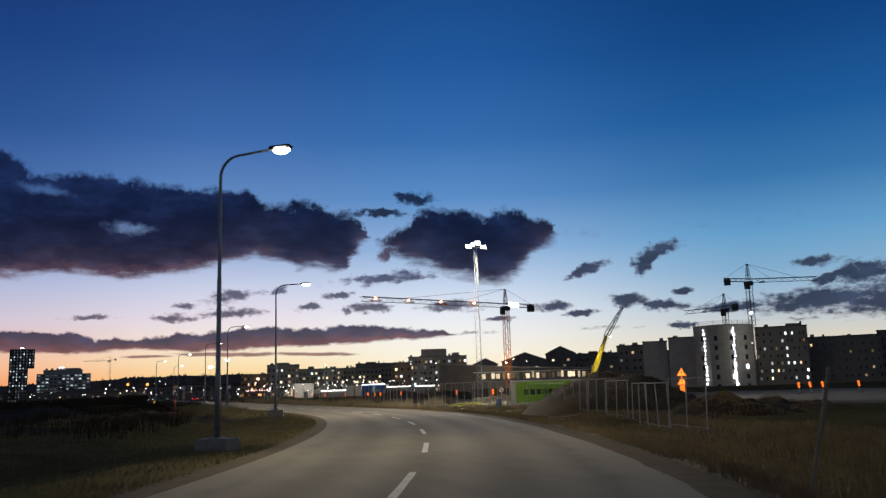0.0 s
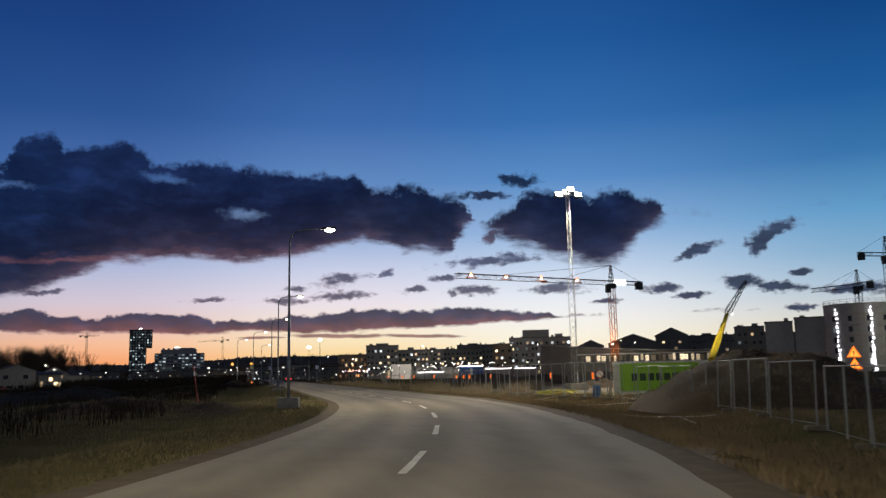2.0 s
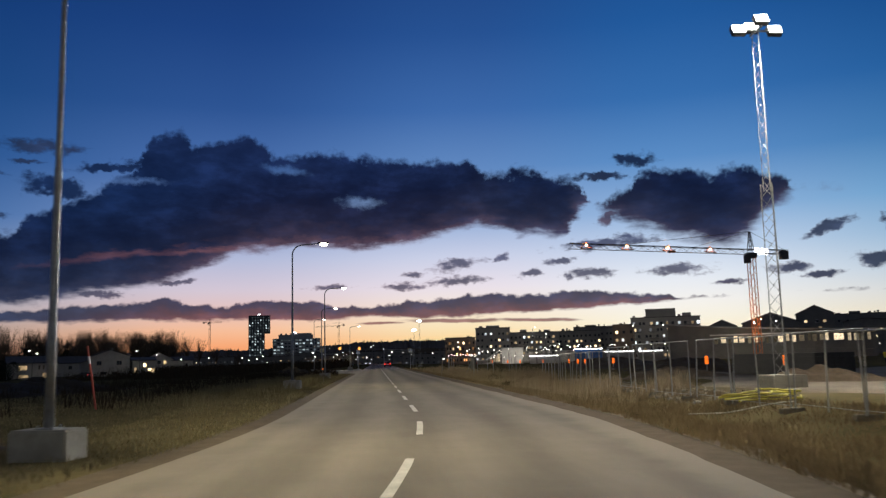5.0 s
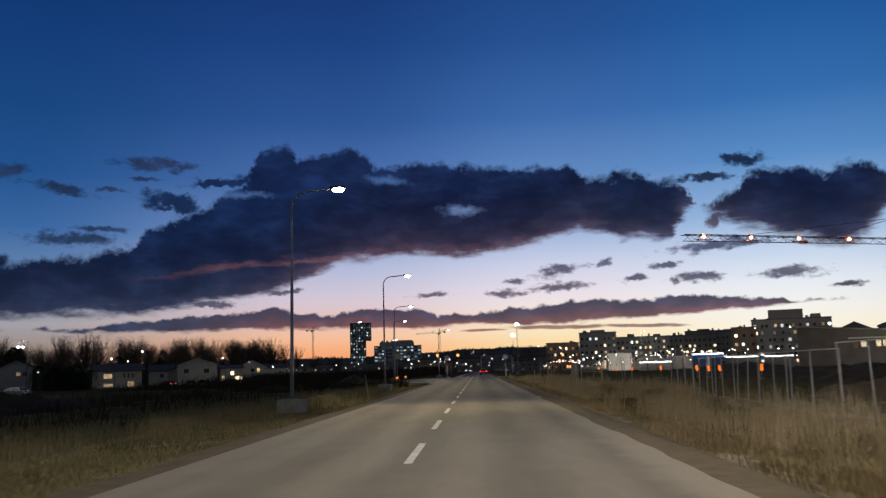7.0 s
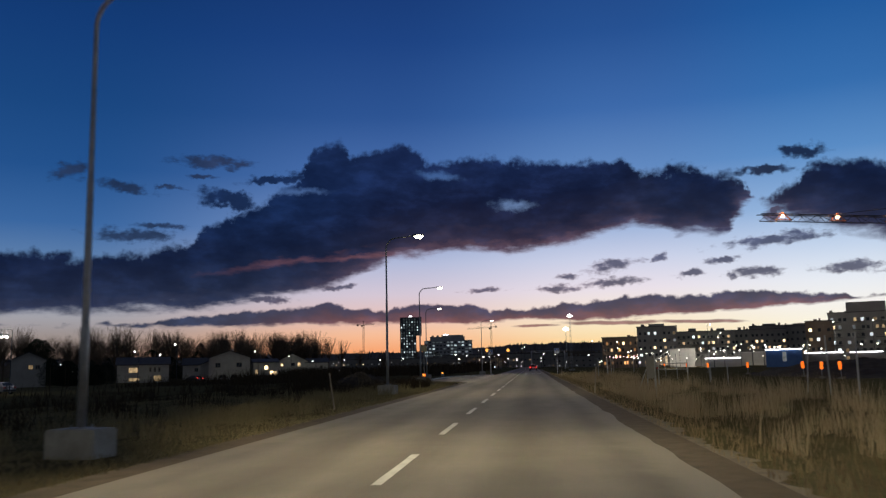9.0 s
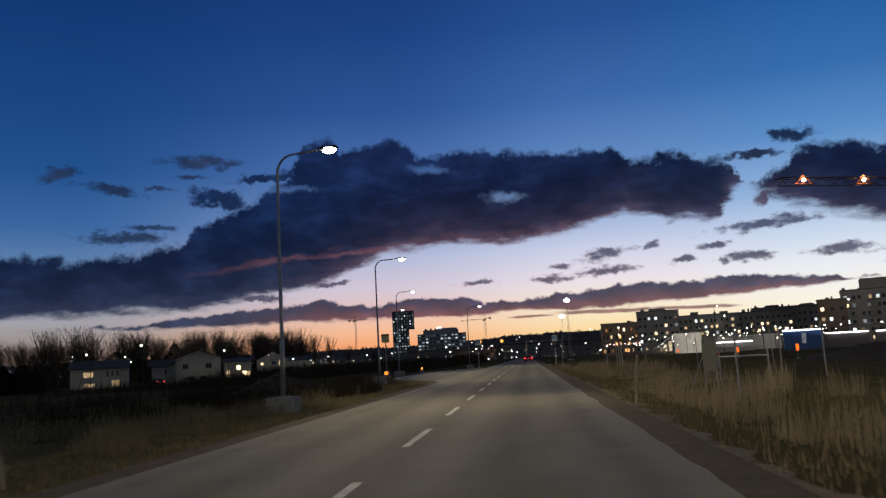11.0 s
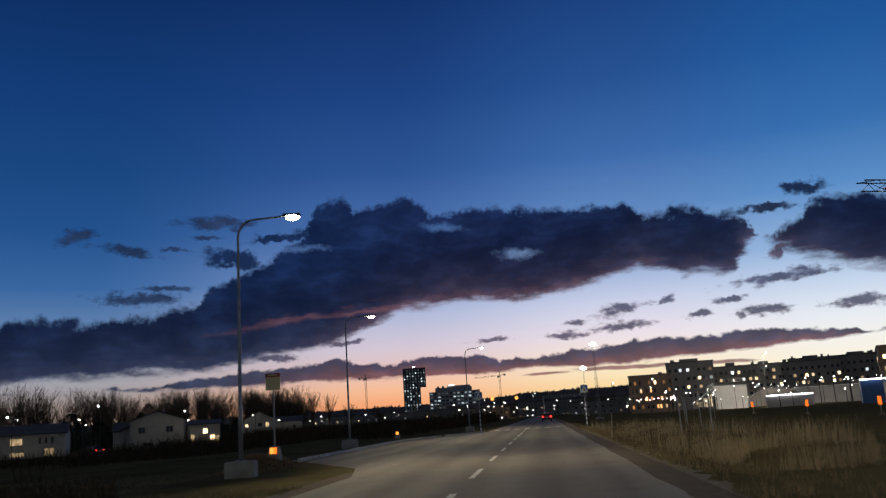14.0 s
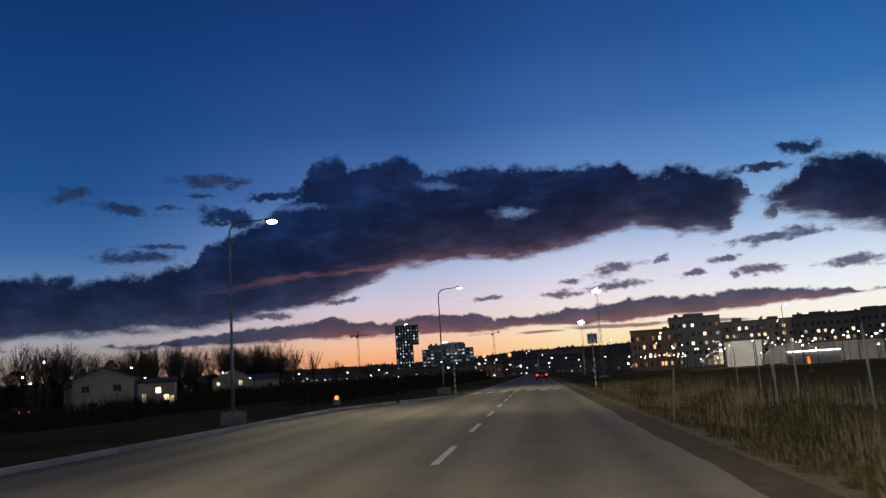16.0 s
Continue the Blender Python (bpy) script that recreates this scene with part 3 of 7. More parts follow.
def make_land():
    right = axis(45, 4200, 1.1)
    xs = [-v for v in right[:0:-1]] + right
    fwd = axis(240, 4200, 1.6)
    back = axis(40, 1200, 2.0)
    ys = [-v for v in back[:0:-1]] + fwd
    solid("ground", quad_sheet(xs, ys, ground_z), FIELD, "dark field of trampled winter grass and soil", "ground", kind="structure")
    solid("road", strip(-60, 620, -3.5, 3.88, 0.0, 0.8, 0.09), ASPHALT, "grey asphalt road with worn wheel tracks", "road", kind="structure")
    solid("shoulder", strip(-60, 330, 3.6, 4.62, -0.006, 0.7, 0.12), GRAVEL, "brown gravel shoulder along the asphalt", "shoulder", kind="structure")
    solid("shoulder_edge", strip(-60, 330, 4.5, 4.72, 0.004, 0.16, 0.34, 2.6), PALE_GRIT, "pale ridge of swept grit at the roadside", "shoulder", kind="structure")
    solid("shoulder_left", strip(-60, 145, -4.15, -3.45, -0.006, 0.7, 0.0), GRAVEL, "brown gravel shoulder beside the grass", "shoulder", kind="structure")
    # bus bay on the left
    bm = bmesh.new()
    pts = [(-3.3, 142), (-4.4, 147.5), (-6.2, 151), (-8.68, 156), (-8.68, 184), (-6.5, 191), (-3.3, 199)]
    bm.faces.new([bm.verts.new((x, y, -0.004)) for x, y in pts][::-1])
    solid("bus_bay", bm, ASPHALT, "grey asphalt bus bay beside the carriageway", "road", kind="structure")
    kerb = thing("kerb", "pale concrete kerb stones along the bus bay", "kerb", kind="structure")
    run = [(-8.75, 156), (-8.75, 184), (-6.6, 191.4), (-3.7, 199.2)]
    stone = bmesh.new()
    box(stone, -0.075, 0.075, 0.01, 0.99, -0.1, 0.12, bevel=0.015)
    stone = mesh_of("kerb_stone", stone, KERB)
    for (x0, y0), (x1, y1) in zip(run, run[1:]):
        length, turn = math.hypot(x1 - x0, y1 - y0), math.degrees(math.atan2(-(x1 - x0), y1 - y0))
        for i in range(int(length)):
            part("kerb_stone", stone, None, kerb, at=pose(x0 + (x1 - x0) * i / length, y0 + (y1 - y0) * i / length, 0, 0, 0, turn))
    bm = bmesh.new()
    bm.faces.new([bm.verts.new(p) for p in ((-10.2, 155.0, -0.06), (-8.83, 155.2, 0.0), (-8.83, 158, 0.1), (-8.83, 184, 0.1), (-10.2, 184, 0.0))])
    solid("pavement", bm, ASPHALT, "narrow asphalt waiting strip behind the bus bay", "pavement", kind="structure")
    # centre line
    line = thing("centre_line", "worn white dashed centre line on asphalt", "road marking", kind="structure")
    y = 3.26 - 7.19 * 4
    rnd = random.Random(3)
    while y < 380:
        sl = centre(y)[1]
        bm = bmesh.new()
        rows = []
        for k in range(5):
            yy = y + k * 0.85 / math.sqrt(1 + sl * sl)
            a, b = beside(yy, -0.065 + rnd.uniform(-0.006, 0.006)), beside(yy, 0.065 + rnd.uniform(-0.006, 0.006))
            rows.append((bm.verts.new((*a, 0.004)), bm.verts.new((*b, 0.004))))
        for (a, b), (c, d) in zip(rows, rows[1:]):
            bm.faces.new((a, b, d, c))
        part("dash", bm, PAINT, line)
        y += 7.19
    # building site on the right
    bm = bmesh.new()
    rows = []
    for k in range(1, 17):
        row = []
        for i in range(80):
            a = math.tau * i / 80
            r = (1 + 0.16 * noise.noise((math.cos(a) * 2, math.sin(a) * 2, 5)) + 0.07 * noise.noise((math.cos(a) * 9, math.sin(a) * 9, 8))) * k / 16
            x, y = 44.5 + 33 * math.cos(a) * r, 72 + 42 * math.sin(a) * r
            row.append(bm.verts.new((x, y, ground_z(x, y) + (0.1 if k < 16 else -0.25))))
        rows.append(row)
    bm.faces.new(rows[0])
    for r0, r1 in zip(rows, rows[1:]):
        for i in range(80):
            bm.faces.new((r0[i], r1[i], r1[(i + 1) % 80], r0[(i + 1) % 80]))
    solid("site_ground", bm, SITE, "pale trampled earth of a building site", "ground", kind="structure")


make_land()


HEAPS = []


def heap(name, x, y, rx, ry, h, seed, material, label, turn=0, power=0.0):
    """A rounded, lumpy pile that sits into the ground."""
    bm = bmesh.new()
    rings, segs = 26, 72
    rows = []
    for i in range(rings + 1):
        r = i / rings
        row = []
        for k in range(segs):
            a = math.tau * k / segs
            edge = 1 + 0.18 * noise.noise((math.cos(a) * 1.5, math.sin(a) * 1.5, seed))
            px, py = rx * r * edge * math.cos(a), ry * r * edge * math.sin(a)
            z = h * ((1 - r ** power) if power else (1 - step(0, 1, r))) * (1 + 0.35 * noise.noise((px * 0.35, py * 0.35, seed)))
            z += (0.34 * noise.noise((px * 0.6, py * 0.6, seed + 2)) + 0.20 * noise.noise((px * 1.3, py * 1.3, seed + 6)) + 0.13 * noise.noise((px * 2.3, py * 2.3, seed)) + 0.05 * noise.noise((px * 6, py * 6, seed))) * (1 - r ** 4)
            row.append(bm.verts.new((px, py, z - 0.2 * r)))
            if i == 0:
                break
        rows.append(row)
    for k in range(segs):
        bm.faces.new((rows[0][0], rows[1][k], rows[1][(k + 1) % segs]))
    for r0, r1 in zip(rows[1:], rows[2:]):
        for k in range(segs):
            bm.faces.new((r0[k], r1[k], r1[(k + 1) % segs], r0[(k + 1) % segs]))
    at = pose(x, y, ground_z(x, y), 0, 0, turn)
    if material is SOIL:
        HEAPS.append([[at @ v.co for v in f.verts] for f in bm.faces])
    return smooth(solid(name, bm, material, label, "mound", at=at))


heap("earth_mound", 12.2, 43.2, 5.3, 7.2, 1.9, 1.0, SOIL, "large dark heap of dug soil behind the site fence", -15, 2.2)
heap("earth_mound", 9.6, 29.6, 3.8, 3.6, 0.75, 5.0, SOIL, "low dark soil heap with weeds on it")
heap("earth_mound", 15.5, 33.0, 4.0, 3.2, 0.35, 9.0, SOIL, "low spread-out pile of dark soil")
heap("earth_mound", 18.5, 73.0, 5.0, 3.0, 0.7, 12.0, CLAY, "low brown heap of dug clay on the site")
heap("earth_mound", 17.0, 88.0, 4.0, 6.0, 0.6, 15.0, CLAY, "low brown heap of dug clay on the site")
heap("earth_mound", -22.0, 42.0, 10.0, 6.0, 0.4, 21.0, SOIL, "dark overgrown soil bank beside the road")
heap("earth_mound", -13.5, 54.0, 5.5, 5.0, 0.4, 24.0, SOIL, "dark overgrown soil bank beside the road")
heap("earth_mound", -9.8, 131.0, 4.0, 6.5, 1.1, 27.0, SOIL, "dark bushy soil heap on the verge")
heap("earth_mound", -8.7, 150.2, 1.5, 2.6, 0.36, 42.0, SOIL, "low weedy rise beneath the bus stop sign", 0, 2.2)
heap("earth_mound", -24.0, 95.0, 9.0, 16.0, 0.8, 30.0, SOIL, "long low dark bank in the field")
heap("earth_mound", 30.0, 150.0, 10.0, 26.0, 1.3, 33.0, SOIL, "long dark soil bank at the edge of the site")
heap("earth_mound", 27.0, 112.0, 7.0, 16.0, 1.1, 36.0, SOIL, "long dark soil bank at the edge of the site")


def far_ridge(name, dist, az0, az1, height, seed, label):
    """A wooded ridge on the horizon with an uneven tree line."""
    n = int((az1 - az0) * 22)
    verts, faces = [], []
    rnd = random.Random(seed)
    for i in range(n + 1):
        a = radians(az0 + (az1 - az0) * i / n)
        x, y = dist * math.sin(a), dist * math.cos(a)
        t = i / n
        h = height(az0 + (az1 - az0) * t) + 3.5 * noise.noise((i * 0.02, seed, 0)) + rnd.uniform(-1.4, 1.2) + (rnd.random() < 0.16) * rnd.uniform(1, 4.5)
        k = 1 + 60 / dist
        verts += [(x, y, -4), (x, y, h * 0.6), (x * k, y * k, max(h, 1))]
    for i in range(n):
        a, b = 3 * i, 3 * i + 3
        faces += [(a, b, b + 1, a + 1), (a + 1, b + 1, b + 2, a + 2)]
    me = bpy.data.meshes.new(name)
    me.from_pydata(verts, [], faces)
    me.materials.append(FAR_WOOD)
    return solid(name, me, FAR_WOOD, label, "wooded hill", kind="stuff")


far_ridge("wooded_ridge", 1600, -75, 75, lambda a: 30 + 12 * math.exp(-((a - 3) / 7) ** 2) + 10 * step(12, 30, a), 4, "dark wooded ridge along the horizon")

# ---------------------------------------------------------------- street lamps
def lamp_light(name, at, watts, colour, size=0.25):
    d = bpy.data.lights.new(name, "POINT")
    d.energy, d.color, d.shadow_soft_size = watts, colour, size
    new(name, d).location = at


def beam(name, at, target, watts, colour, angle, blend=0.8, size=0.2):
    d = bpy.data.lights.new(name, "SPOT")
    d.energy, d.color, d.spot_size, d.spot_blend, d.shadow_soft_size = watts, colour, radians(angle), blend, size
    new(name, d).matrix_basis = look(at, target)


def make_street_lamp(block=True):
    lamp = thing("street_lamp", "tall grey steel street lamp with curved arm on a concrete block", "street lamp", "street lamps along the road")
    bm = bmesh.new()
    if block:
        box(bm, -0.47, 0.47, -0.34, 0.34, -0.05, 0.46, bevel=0.03)
        bmesh.ops.translate(bm, verts=bm.verts, vec=(0, 0, -0.02))
        part("foundation", bm, CONCRETE, lamp, "rough grey concrete block")
        bm = bmesh.new()
        box(bm, -0.16, 0.16, -0.16, 0.16, 0.435, 0.46)
        for sx in (-0.12, 0.12):
            for sy in (-0.12, 0.12):
                tube(bm, [(sx, sy, 0.45), (sx, sy, 0.50)], 0.015, 6)
        part("base_plate", bm, GALVANISED, lamp)
    bm = bmesh.new()
    pts, rad = [], []
    for z, r in ((0.44, 0.078), (2.1, 0.074), (2.12, 0.064), (4.6, 0.058), (4.62, 0.05), (7.4, 0.042)):
        pts.append((0, 0, z))
        rad.append(r)
    for i in range(1, 9):
        a = radians(86 * i / 8)
        pts.append((0.56 * (1 - math.cos(a)), 0, 7.4 + 0.56 * math.sin(a)))
        rad.append(0.042 - 0.001 * i)
    pts.append((1.55, 0, 8.02))
    rad.append(0.032)
    smooth(part("pole", tube(bm, pts, rad, 12), GALVANISED, lamp))
    bm = bmesh.new()
    box(bm, 1.5, 2.12, -0.13, 0.13, 8.0, 8.09, bevel=0.03)
    head = part("lantern", bm, DARK_STEEL, lamp)
    bm = bmesh.new()
    bmesh.ops.create_uvsphere(bm, u_segments=16, v_segments=8, radius=1)
    bmesh.ops.transform(bm, matrix=Matrix.Translation((1.84, 0, 7.975)) @ Matrix.Diagonal((0.25, 0.15, 0.12, 1)), verts=bm.verts)
    part("lens", bm, LANTERN, head, "glowing warm white lens")
    return lamp


LAMP_COLOUR = (1.0, 0.875, 0.575)
# x, y, turn, height against the usual eight metres, watts of each beam
LAMP_POSTS = [(-12.06, 22.66, -37, 0.995, 3300), (-6.2, 51.6, -11, 1.005, 5500), (-5.76, 86.17, -8, 1.025, 5600), (-5.72, 116.6, -8, 1.04, 3900),
              (-7.91, 146.66, 8, 1.05, 4300), (-10.85, 174.8, 30, 1.065, 5600), (-6.2, 211.6, 0, 1.10, 5500)]
first_lamp = None
for x, y, turn, tall, watts in LAMP_POSTS:
    at = pose(x, y, -0.16 if y < 30 else 0.0, 0, 0, turn) @ Matrix.Diagonal((1, 1, tall, 1))
    if first_lamp is None:
        first_lamp = make_street_lamp()
        first_lamp.matrix_basis = at
    else:
        copy_thing(first_lamp, pose(0, 0, 0)).matrix_basis = at
    p = at @ Vector((1.84, 0, 7.86))
    # a road lantern throws its light along the carriageway, both ways
    for way in (1, -1):
        beam("lantern_beam", p, (beside(p.y + way * 9.0, 3.6 if p.y < 80 else 5.4 if p.y < 140 else 7.0)[0], p.y + way * 9.0, 0), watts * 1.2, LAMP_COLOUR, 128, 1.0)


# ---------------------------------------------------------------- floodlight masts and lamps of the town
def make_flood_mast(x, y, h, width, heads, label, strength_mat, power=0, size=1.0, base_high=0.25):
    mast = thing("floodlight_mast", label, "floodlight mast", "floodlight masts", at=pose(x, y, ground_z(x, y)))
    bm = bmesh.new()
    lattice(bm, (0, 0, 0), (0, 0, h * 0.55), width, int(h * 1.1), 0.018, 5, True)
    part("lower_mast", bm, GALVANISED, mast)
    bm = bmesh.new()
    lattice(bm, (0, 0, h * 0.53), (0, 0, h - 0.2), width * 0.62, int(h * 1.2), 0.014, 5, True)
    part("upper_mast", bm, GALVANISED, mast)
    bm = bmesh.new()
    box(bm, -0.62, 0.62, -0.62, 0.62, 0.0, base_high, bevel=0.03)
    part("base", bm, CONCRETE, mast)
    bm = bmesh.new()
    tube(bm, [(-0.75, 0, h - 0.25), (0.75, 0, h - 0.25)], 0.04, 8)
    tube(bm, [(0, -0.5, h - 0.25), (0, 0.5, h - 0.25)], 0.04, 8)
    part("crossbar", bm, GALVANISED, mast)
    for hx, hy, hz in heads:
        m = Matrix.Translation((hx, hy, h + hz)) @ Euler((radians(-28), 0, 0)).to_matrix().to_4x4()
        bm = bmesh.new()
        box(bm, -0.2 * size, 0.2 * size, -0.1, 0.12, -0.16 * size, 0.16 * size, m, 0.02)
        lamp = part("floodlight", bm, DARK_STEEL, mast)
        bm = bmesh.new()
        box(bm, -0.18 * size, 0.18 * size, -0.115, -0.1, -0.145 * size, 0.145 * size, m)
        part("lens", bm, strength_mat, lamp, "glaring white lens")
    if power:
        beam("flood_beam", (x, y - 1.0, h - 0.2), (x - 4, y - 5, 0), power * 5.4, (1.0, 0.93, 0.80), 140, 0.8, 0.4)
        beam("flood_beam", (x + 1.0, y + 1.0, h - 0.2), (x + 26, y - 6, 0), power * 9, (1.0, 0.96, 0.88), 104, 0.8, 0.4)
        lamp_light("mast_spill", (x - 0.5, y - 0.9, h - 0.9), 18, (1.0, 0.96, 0.88), 0.2)
    return mast


make_flood_mast(13.7, 67.5, 13.9, 0.46, [(-0.72, 0, -0.25), (0.72, 0, -0.25), (0, -0.45, 0.0), (0, 0.4, 0.02)],
                "tall galvanised lattice mast with glaring floodlights over the site", FLOOD, 2600, 1.35, 0.56)
make_flood_mast(10.6, 258.0, 12.0, 0.46, [(-0.36, 0, -0.25), (0.36, 0, -0.25), (0, -0.35, -0.02), (0, -0.3, -0.42)], "distant lattice mast with white floodlights beside the road", FLOOD, 0, 1.25)
make_flood_mast(14.1, 365.0, 13.7, 0.5, [(-0.5, 0, -0.3), (0.5, 0, -0.3), (0, -0.4, 0), (0, -0.3, -0.62)], "distant lattice mast with white floodlights by the road", FLOOD, 0, 1.9)


for x, y, z in ((10.2, 257.2, 11.0), (13.7, 364.2, 12.8)):
    lamp_light("mast_spill", (x, y, z), 45, (1.0, 0.96, 0.88), 0.2)


def make_far_lamp(h, material, label, r=0.22, arm=0.8):
    lamp = thing("town_lamp", label, "street lamp", "lamps of the town")
    bm = bmesh.new()
    tube(bm, [(0, 0, -1.0), (0, 0, h - 0.3), (arm * 0.3, 0, h), (arm, 0, h + 0.05)], [0.09, 0.06, 0.05, 0.04], 6)
    part("pole", bm, DARK_STEEL, lamp)
    bm = bmesh.new()
    bmesh.ops.create_icosphere(bm, subdivisions=2, radius=1)
    bmesh.ops.transform(bm, matrix=Matrix.Translation((arm, 0, h - 0.02)) @ Matrix.Diagonal((r, r, r, 1)), verts=bm.verts)
    part("lantern", bm, material, lamp)
    return lamp


WHITE_LAMP_LABEL = "distant street lamp with a small white lantern"
proto_white = make_far_lamp(7.0, LANTERN_FAR, WHITE_LAMP_LABEL, 0.17)
proto_white.matrix_basis = pose(24, 300, ground_z(24, 300))
proto_tall = make_far_lamp(12.0, LANTERN_FAR, "distant tall car-park lamp with a white lantern", 0.2)
proto_tall.matrix_basis = pose(52, 318, -0.3)
proto_sodium = make_far_lamp(9.0, SODIUM, "distant street lamp with an orange sodium lantern", 0.8)
proto_sodium.matrix_basis = pose(-20.4, 487, 0)
for x, y in ((-10.3, 498),):
    copy_thing(proto_sodium, pose(x, y, 0, 0, 0, 20))
for x, y in ((88, 322), (118, 290), (72, 395), (97, 318), (150, 195), (133, 310), (30, 470), (-2, 560), (-4, 610), (-34, 640), (-70, 700), (5, 700)):
    copy_thing(proto_tall, pose(x, y, -0.3, 0, 0, (x * 7) % 90))
for x, y, watts in ((50.0, 317, 9000), (88, 320, 1800), (118, 288, 1600), (72, 393, 2200), (150, 193, 1200)):
    lamp_light("town_lamp_light", (x, y - 1.5, 11.2), watts, (1.0, 0.9, 0.76), 0.3)
for x, y in ((-20.0, 485), (-10, 496)):
    lamp_light("sodium_light", (x, y - 1.6, 8.4), 700, (1.0, 0.5, 0.15), 0.4)
proto_mid = make_far_lamp(4.4, LANTERN_FAR, "low path lamp with a small white lantern", 0.15, 0.3)
proto_mid.matrix_basis = pose(36, 330, -0.3)
proto_low = make_far_lamp(2.2, LANTERN_FAR, "knee-high white work lamp on a short post", 0.13, 0.2)
proto_low.matrix_basis = pose(39, 322, -0.3)


def far_lamps(spots):
    """The countless lamps of the town beyond: a pole and a globe each, in one mesh."""
    ball = bmesh.new()
    bmesh.ops.create_icosphere(ball, subdivisions=1, radius=1)
    shape = [v.co.copy() for v in ball.verts]
    sides = [tuple(v.index for v in f.verts) for f in ball.faces]
    ball.free()
    verts, faces, glow = [], [], []
    for x, y, z, r in spots:
        b = len(verts)
        verts += [(x + r * c.x, y + r * c.y, z + r * c.z) for c in shape]
        faces += [tuple(b + i for i in f) for f in sides]
        glow += [1] * len(sides)
        b = len(verts)
        for h in (-3.0, z - r * 0.8):
            verts += [(x + 0.06 * math.cos(k * 2.0944), y + 0.06 * math.sin(k * 2.0944), h) for k in range(3)]
        faces += [(b + k, b + (k + 1) % 3, b + 3 + (k + 1) % 3, b + 3 + k) for k in range(3)]
        glow += [0] * 3
    me = bpy.data.meshes.new("far_lamps")
    me.from_pydata(verts, [], faces)
    me.materials.append(DARK_STEEL)
    me.materials.append(LANTERN_FAR)
    me.polygons.foreach_set("material_index", glow)
    tagged(new("far_lamps", me), "countless small white lamps of the town far off", "lamps", "", "stuff")


rnd = random.Random(11)
far_spots = []
for i in range(210):
    a = rnd.uniform(-32, 46)
    d = rnd.uniform(260, 720) if a > 4 else rnd.uniform(420, 900)
    x, y = d * math.sin(radians(a)), 60 + d * math.cos(radians(a))
    if a < -8 and rnd.random() < 0.35:
        continue
    far_spots.append((x, y, rnd.uniform(2.0, 4.4) + 0.002 * d, 0.14 * rnd.choice((0.6, 0.8, 1.0, 1.0, 1.6))))
far_lamps(far_spots)
# the lit yards and paths before the flats, densest by the white hall
for i in range(150):
    a = rnd.triangular(4, 30, 11)
    d = rnd.uniform(235, 400)
    x, y = d * math.sin(radians(a)), 60 + d * math.cos(radians(a))
    k = rnd.choice((0.6, 0.8, 0.8, 1.0, 1.4))
    copy_thing(rnd.choice((proto_mid, proto_low)), pose(0, 0, 0)).matrix_basis = pose(x, y, rnd.uniform(-0.5, 0.9), 0, 0, rnd.uniform(0, 360)) @ Matrix.Diagonal((k, k, rnd.uniform(0.85, 1.2), 1))
# where the road meets the town
for i in range(42):
    x, y = rnd.gauss(-8, 26), rnd.uniform(400, 620)
    if abs(x) < 5:
        continue
    k = rnd.choice((1.0, 1.2, 1.7, 2.4))
    copy_thing(rnd.choice((proto_mid, proto_mid, proto_low)), pose(0, 0, 0)).matrix_basis = pose(x, y, rnd.uniform(-0.5, 1.5), 0, 0, rnd.uniform(0, 360)) @ Matrix.Diagonal((k, k, rnd.uniform(0.9, 1.3), 1))


# lamps among the houses: small globes on short poles, and one twin-headed lamp
for x, y, z in ((-137, 287, 1), (-135, 289, 3.5), (-127, 294, -2), (-130, 292, 0), (-115.8, 300, 1), (-105, 305, 0.4), (-103.5, 306, -1), (-100, 307, 3.3), (-76.7, 316, -2),
                (-83, 314, -1.2), (-92, 330, -1), (-70, 350, -2), (-66, 380, -1.5), (-58, 400, -1.5), (-52, 420, -1), (-110, 262, -2.5), (-120, 240, -1.5)):
    copy_thing(proto_white, pose(0, 0, 0)).matrix_basis = pose(x, y, ground_z(x, y), 0, 0, (x * 13) % 360) @ Matrix.Diagonal((1.5, 1.5, (z + 7) / 7, 1))
twin = thing("twin_lamp", "slim street lamp with two white hanging lanterns", "street lamp", "lamps of the town", at=pose(-60.9, 167.9, ground_z(-60.9, 167.9)))
bm = bmesh.new()
part("pole", tube(bm, [(0.6, 0, -0.3), (0.6, 0, 7.6), (0.3, 0, 7.75), (-0.9, 0, 7.7)], [0.07, 0.05, 0.04, 0.03], 8), DARK_STEEL, twin)
for x in (-0.75, -0.1):
    bm = bmesh.new()
    tube(bm, [(x, 0, 7.7), (x, 0, 7.2), (x, 0, 7.12), (x, 0, 6.95)], [0.03, 0.05, 0.26, 0.3], 10)
    shade = part("shade", bm, DARK_STEEL, twin)
    bm = bmesh.new()
    bmesh.ops.create_icosphere(bm, subdivisions=2, radius=0.2, matrix=Matrix.Translation((x, 0, 6.9)))
    part("globe", bm, LANTERN_FAR, shade, "glowing white globe")
# added fill light, no lamp there: it whitens the long hall's wall
lamp_light("hall_lamp_light", (103, 262, 8.5), 1500, (1.0, 0.93, 0.8), 0.3)
lamp_light("house_lamp_light", (-61, 167, 6.4), 500, (1.0, 0.92, 0.78), 0.2)


# lamps on the lane in front of the houses
for x, y, watts in ((-66.5, 279, 300), (-84.0, 250, 280), (-82, 362, 320)):
    copy_thing(proto_white, pose(x, y, ground_z(x, y), 0, 0, 200))
    lamp_light("lane_lamp_light", (x, y, 6.2), watts, (1.0, 0.93, 0.8), 0.2)


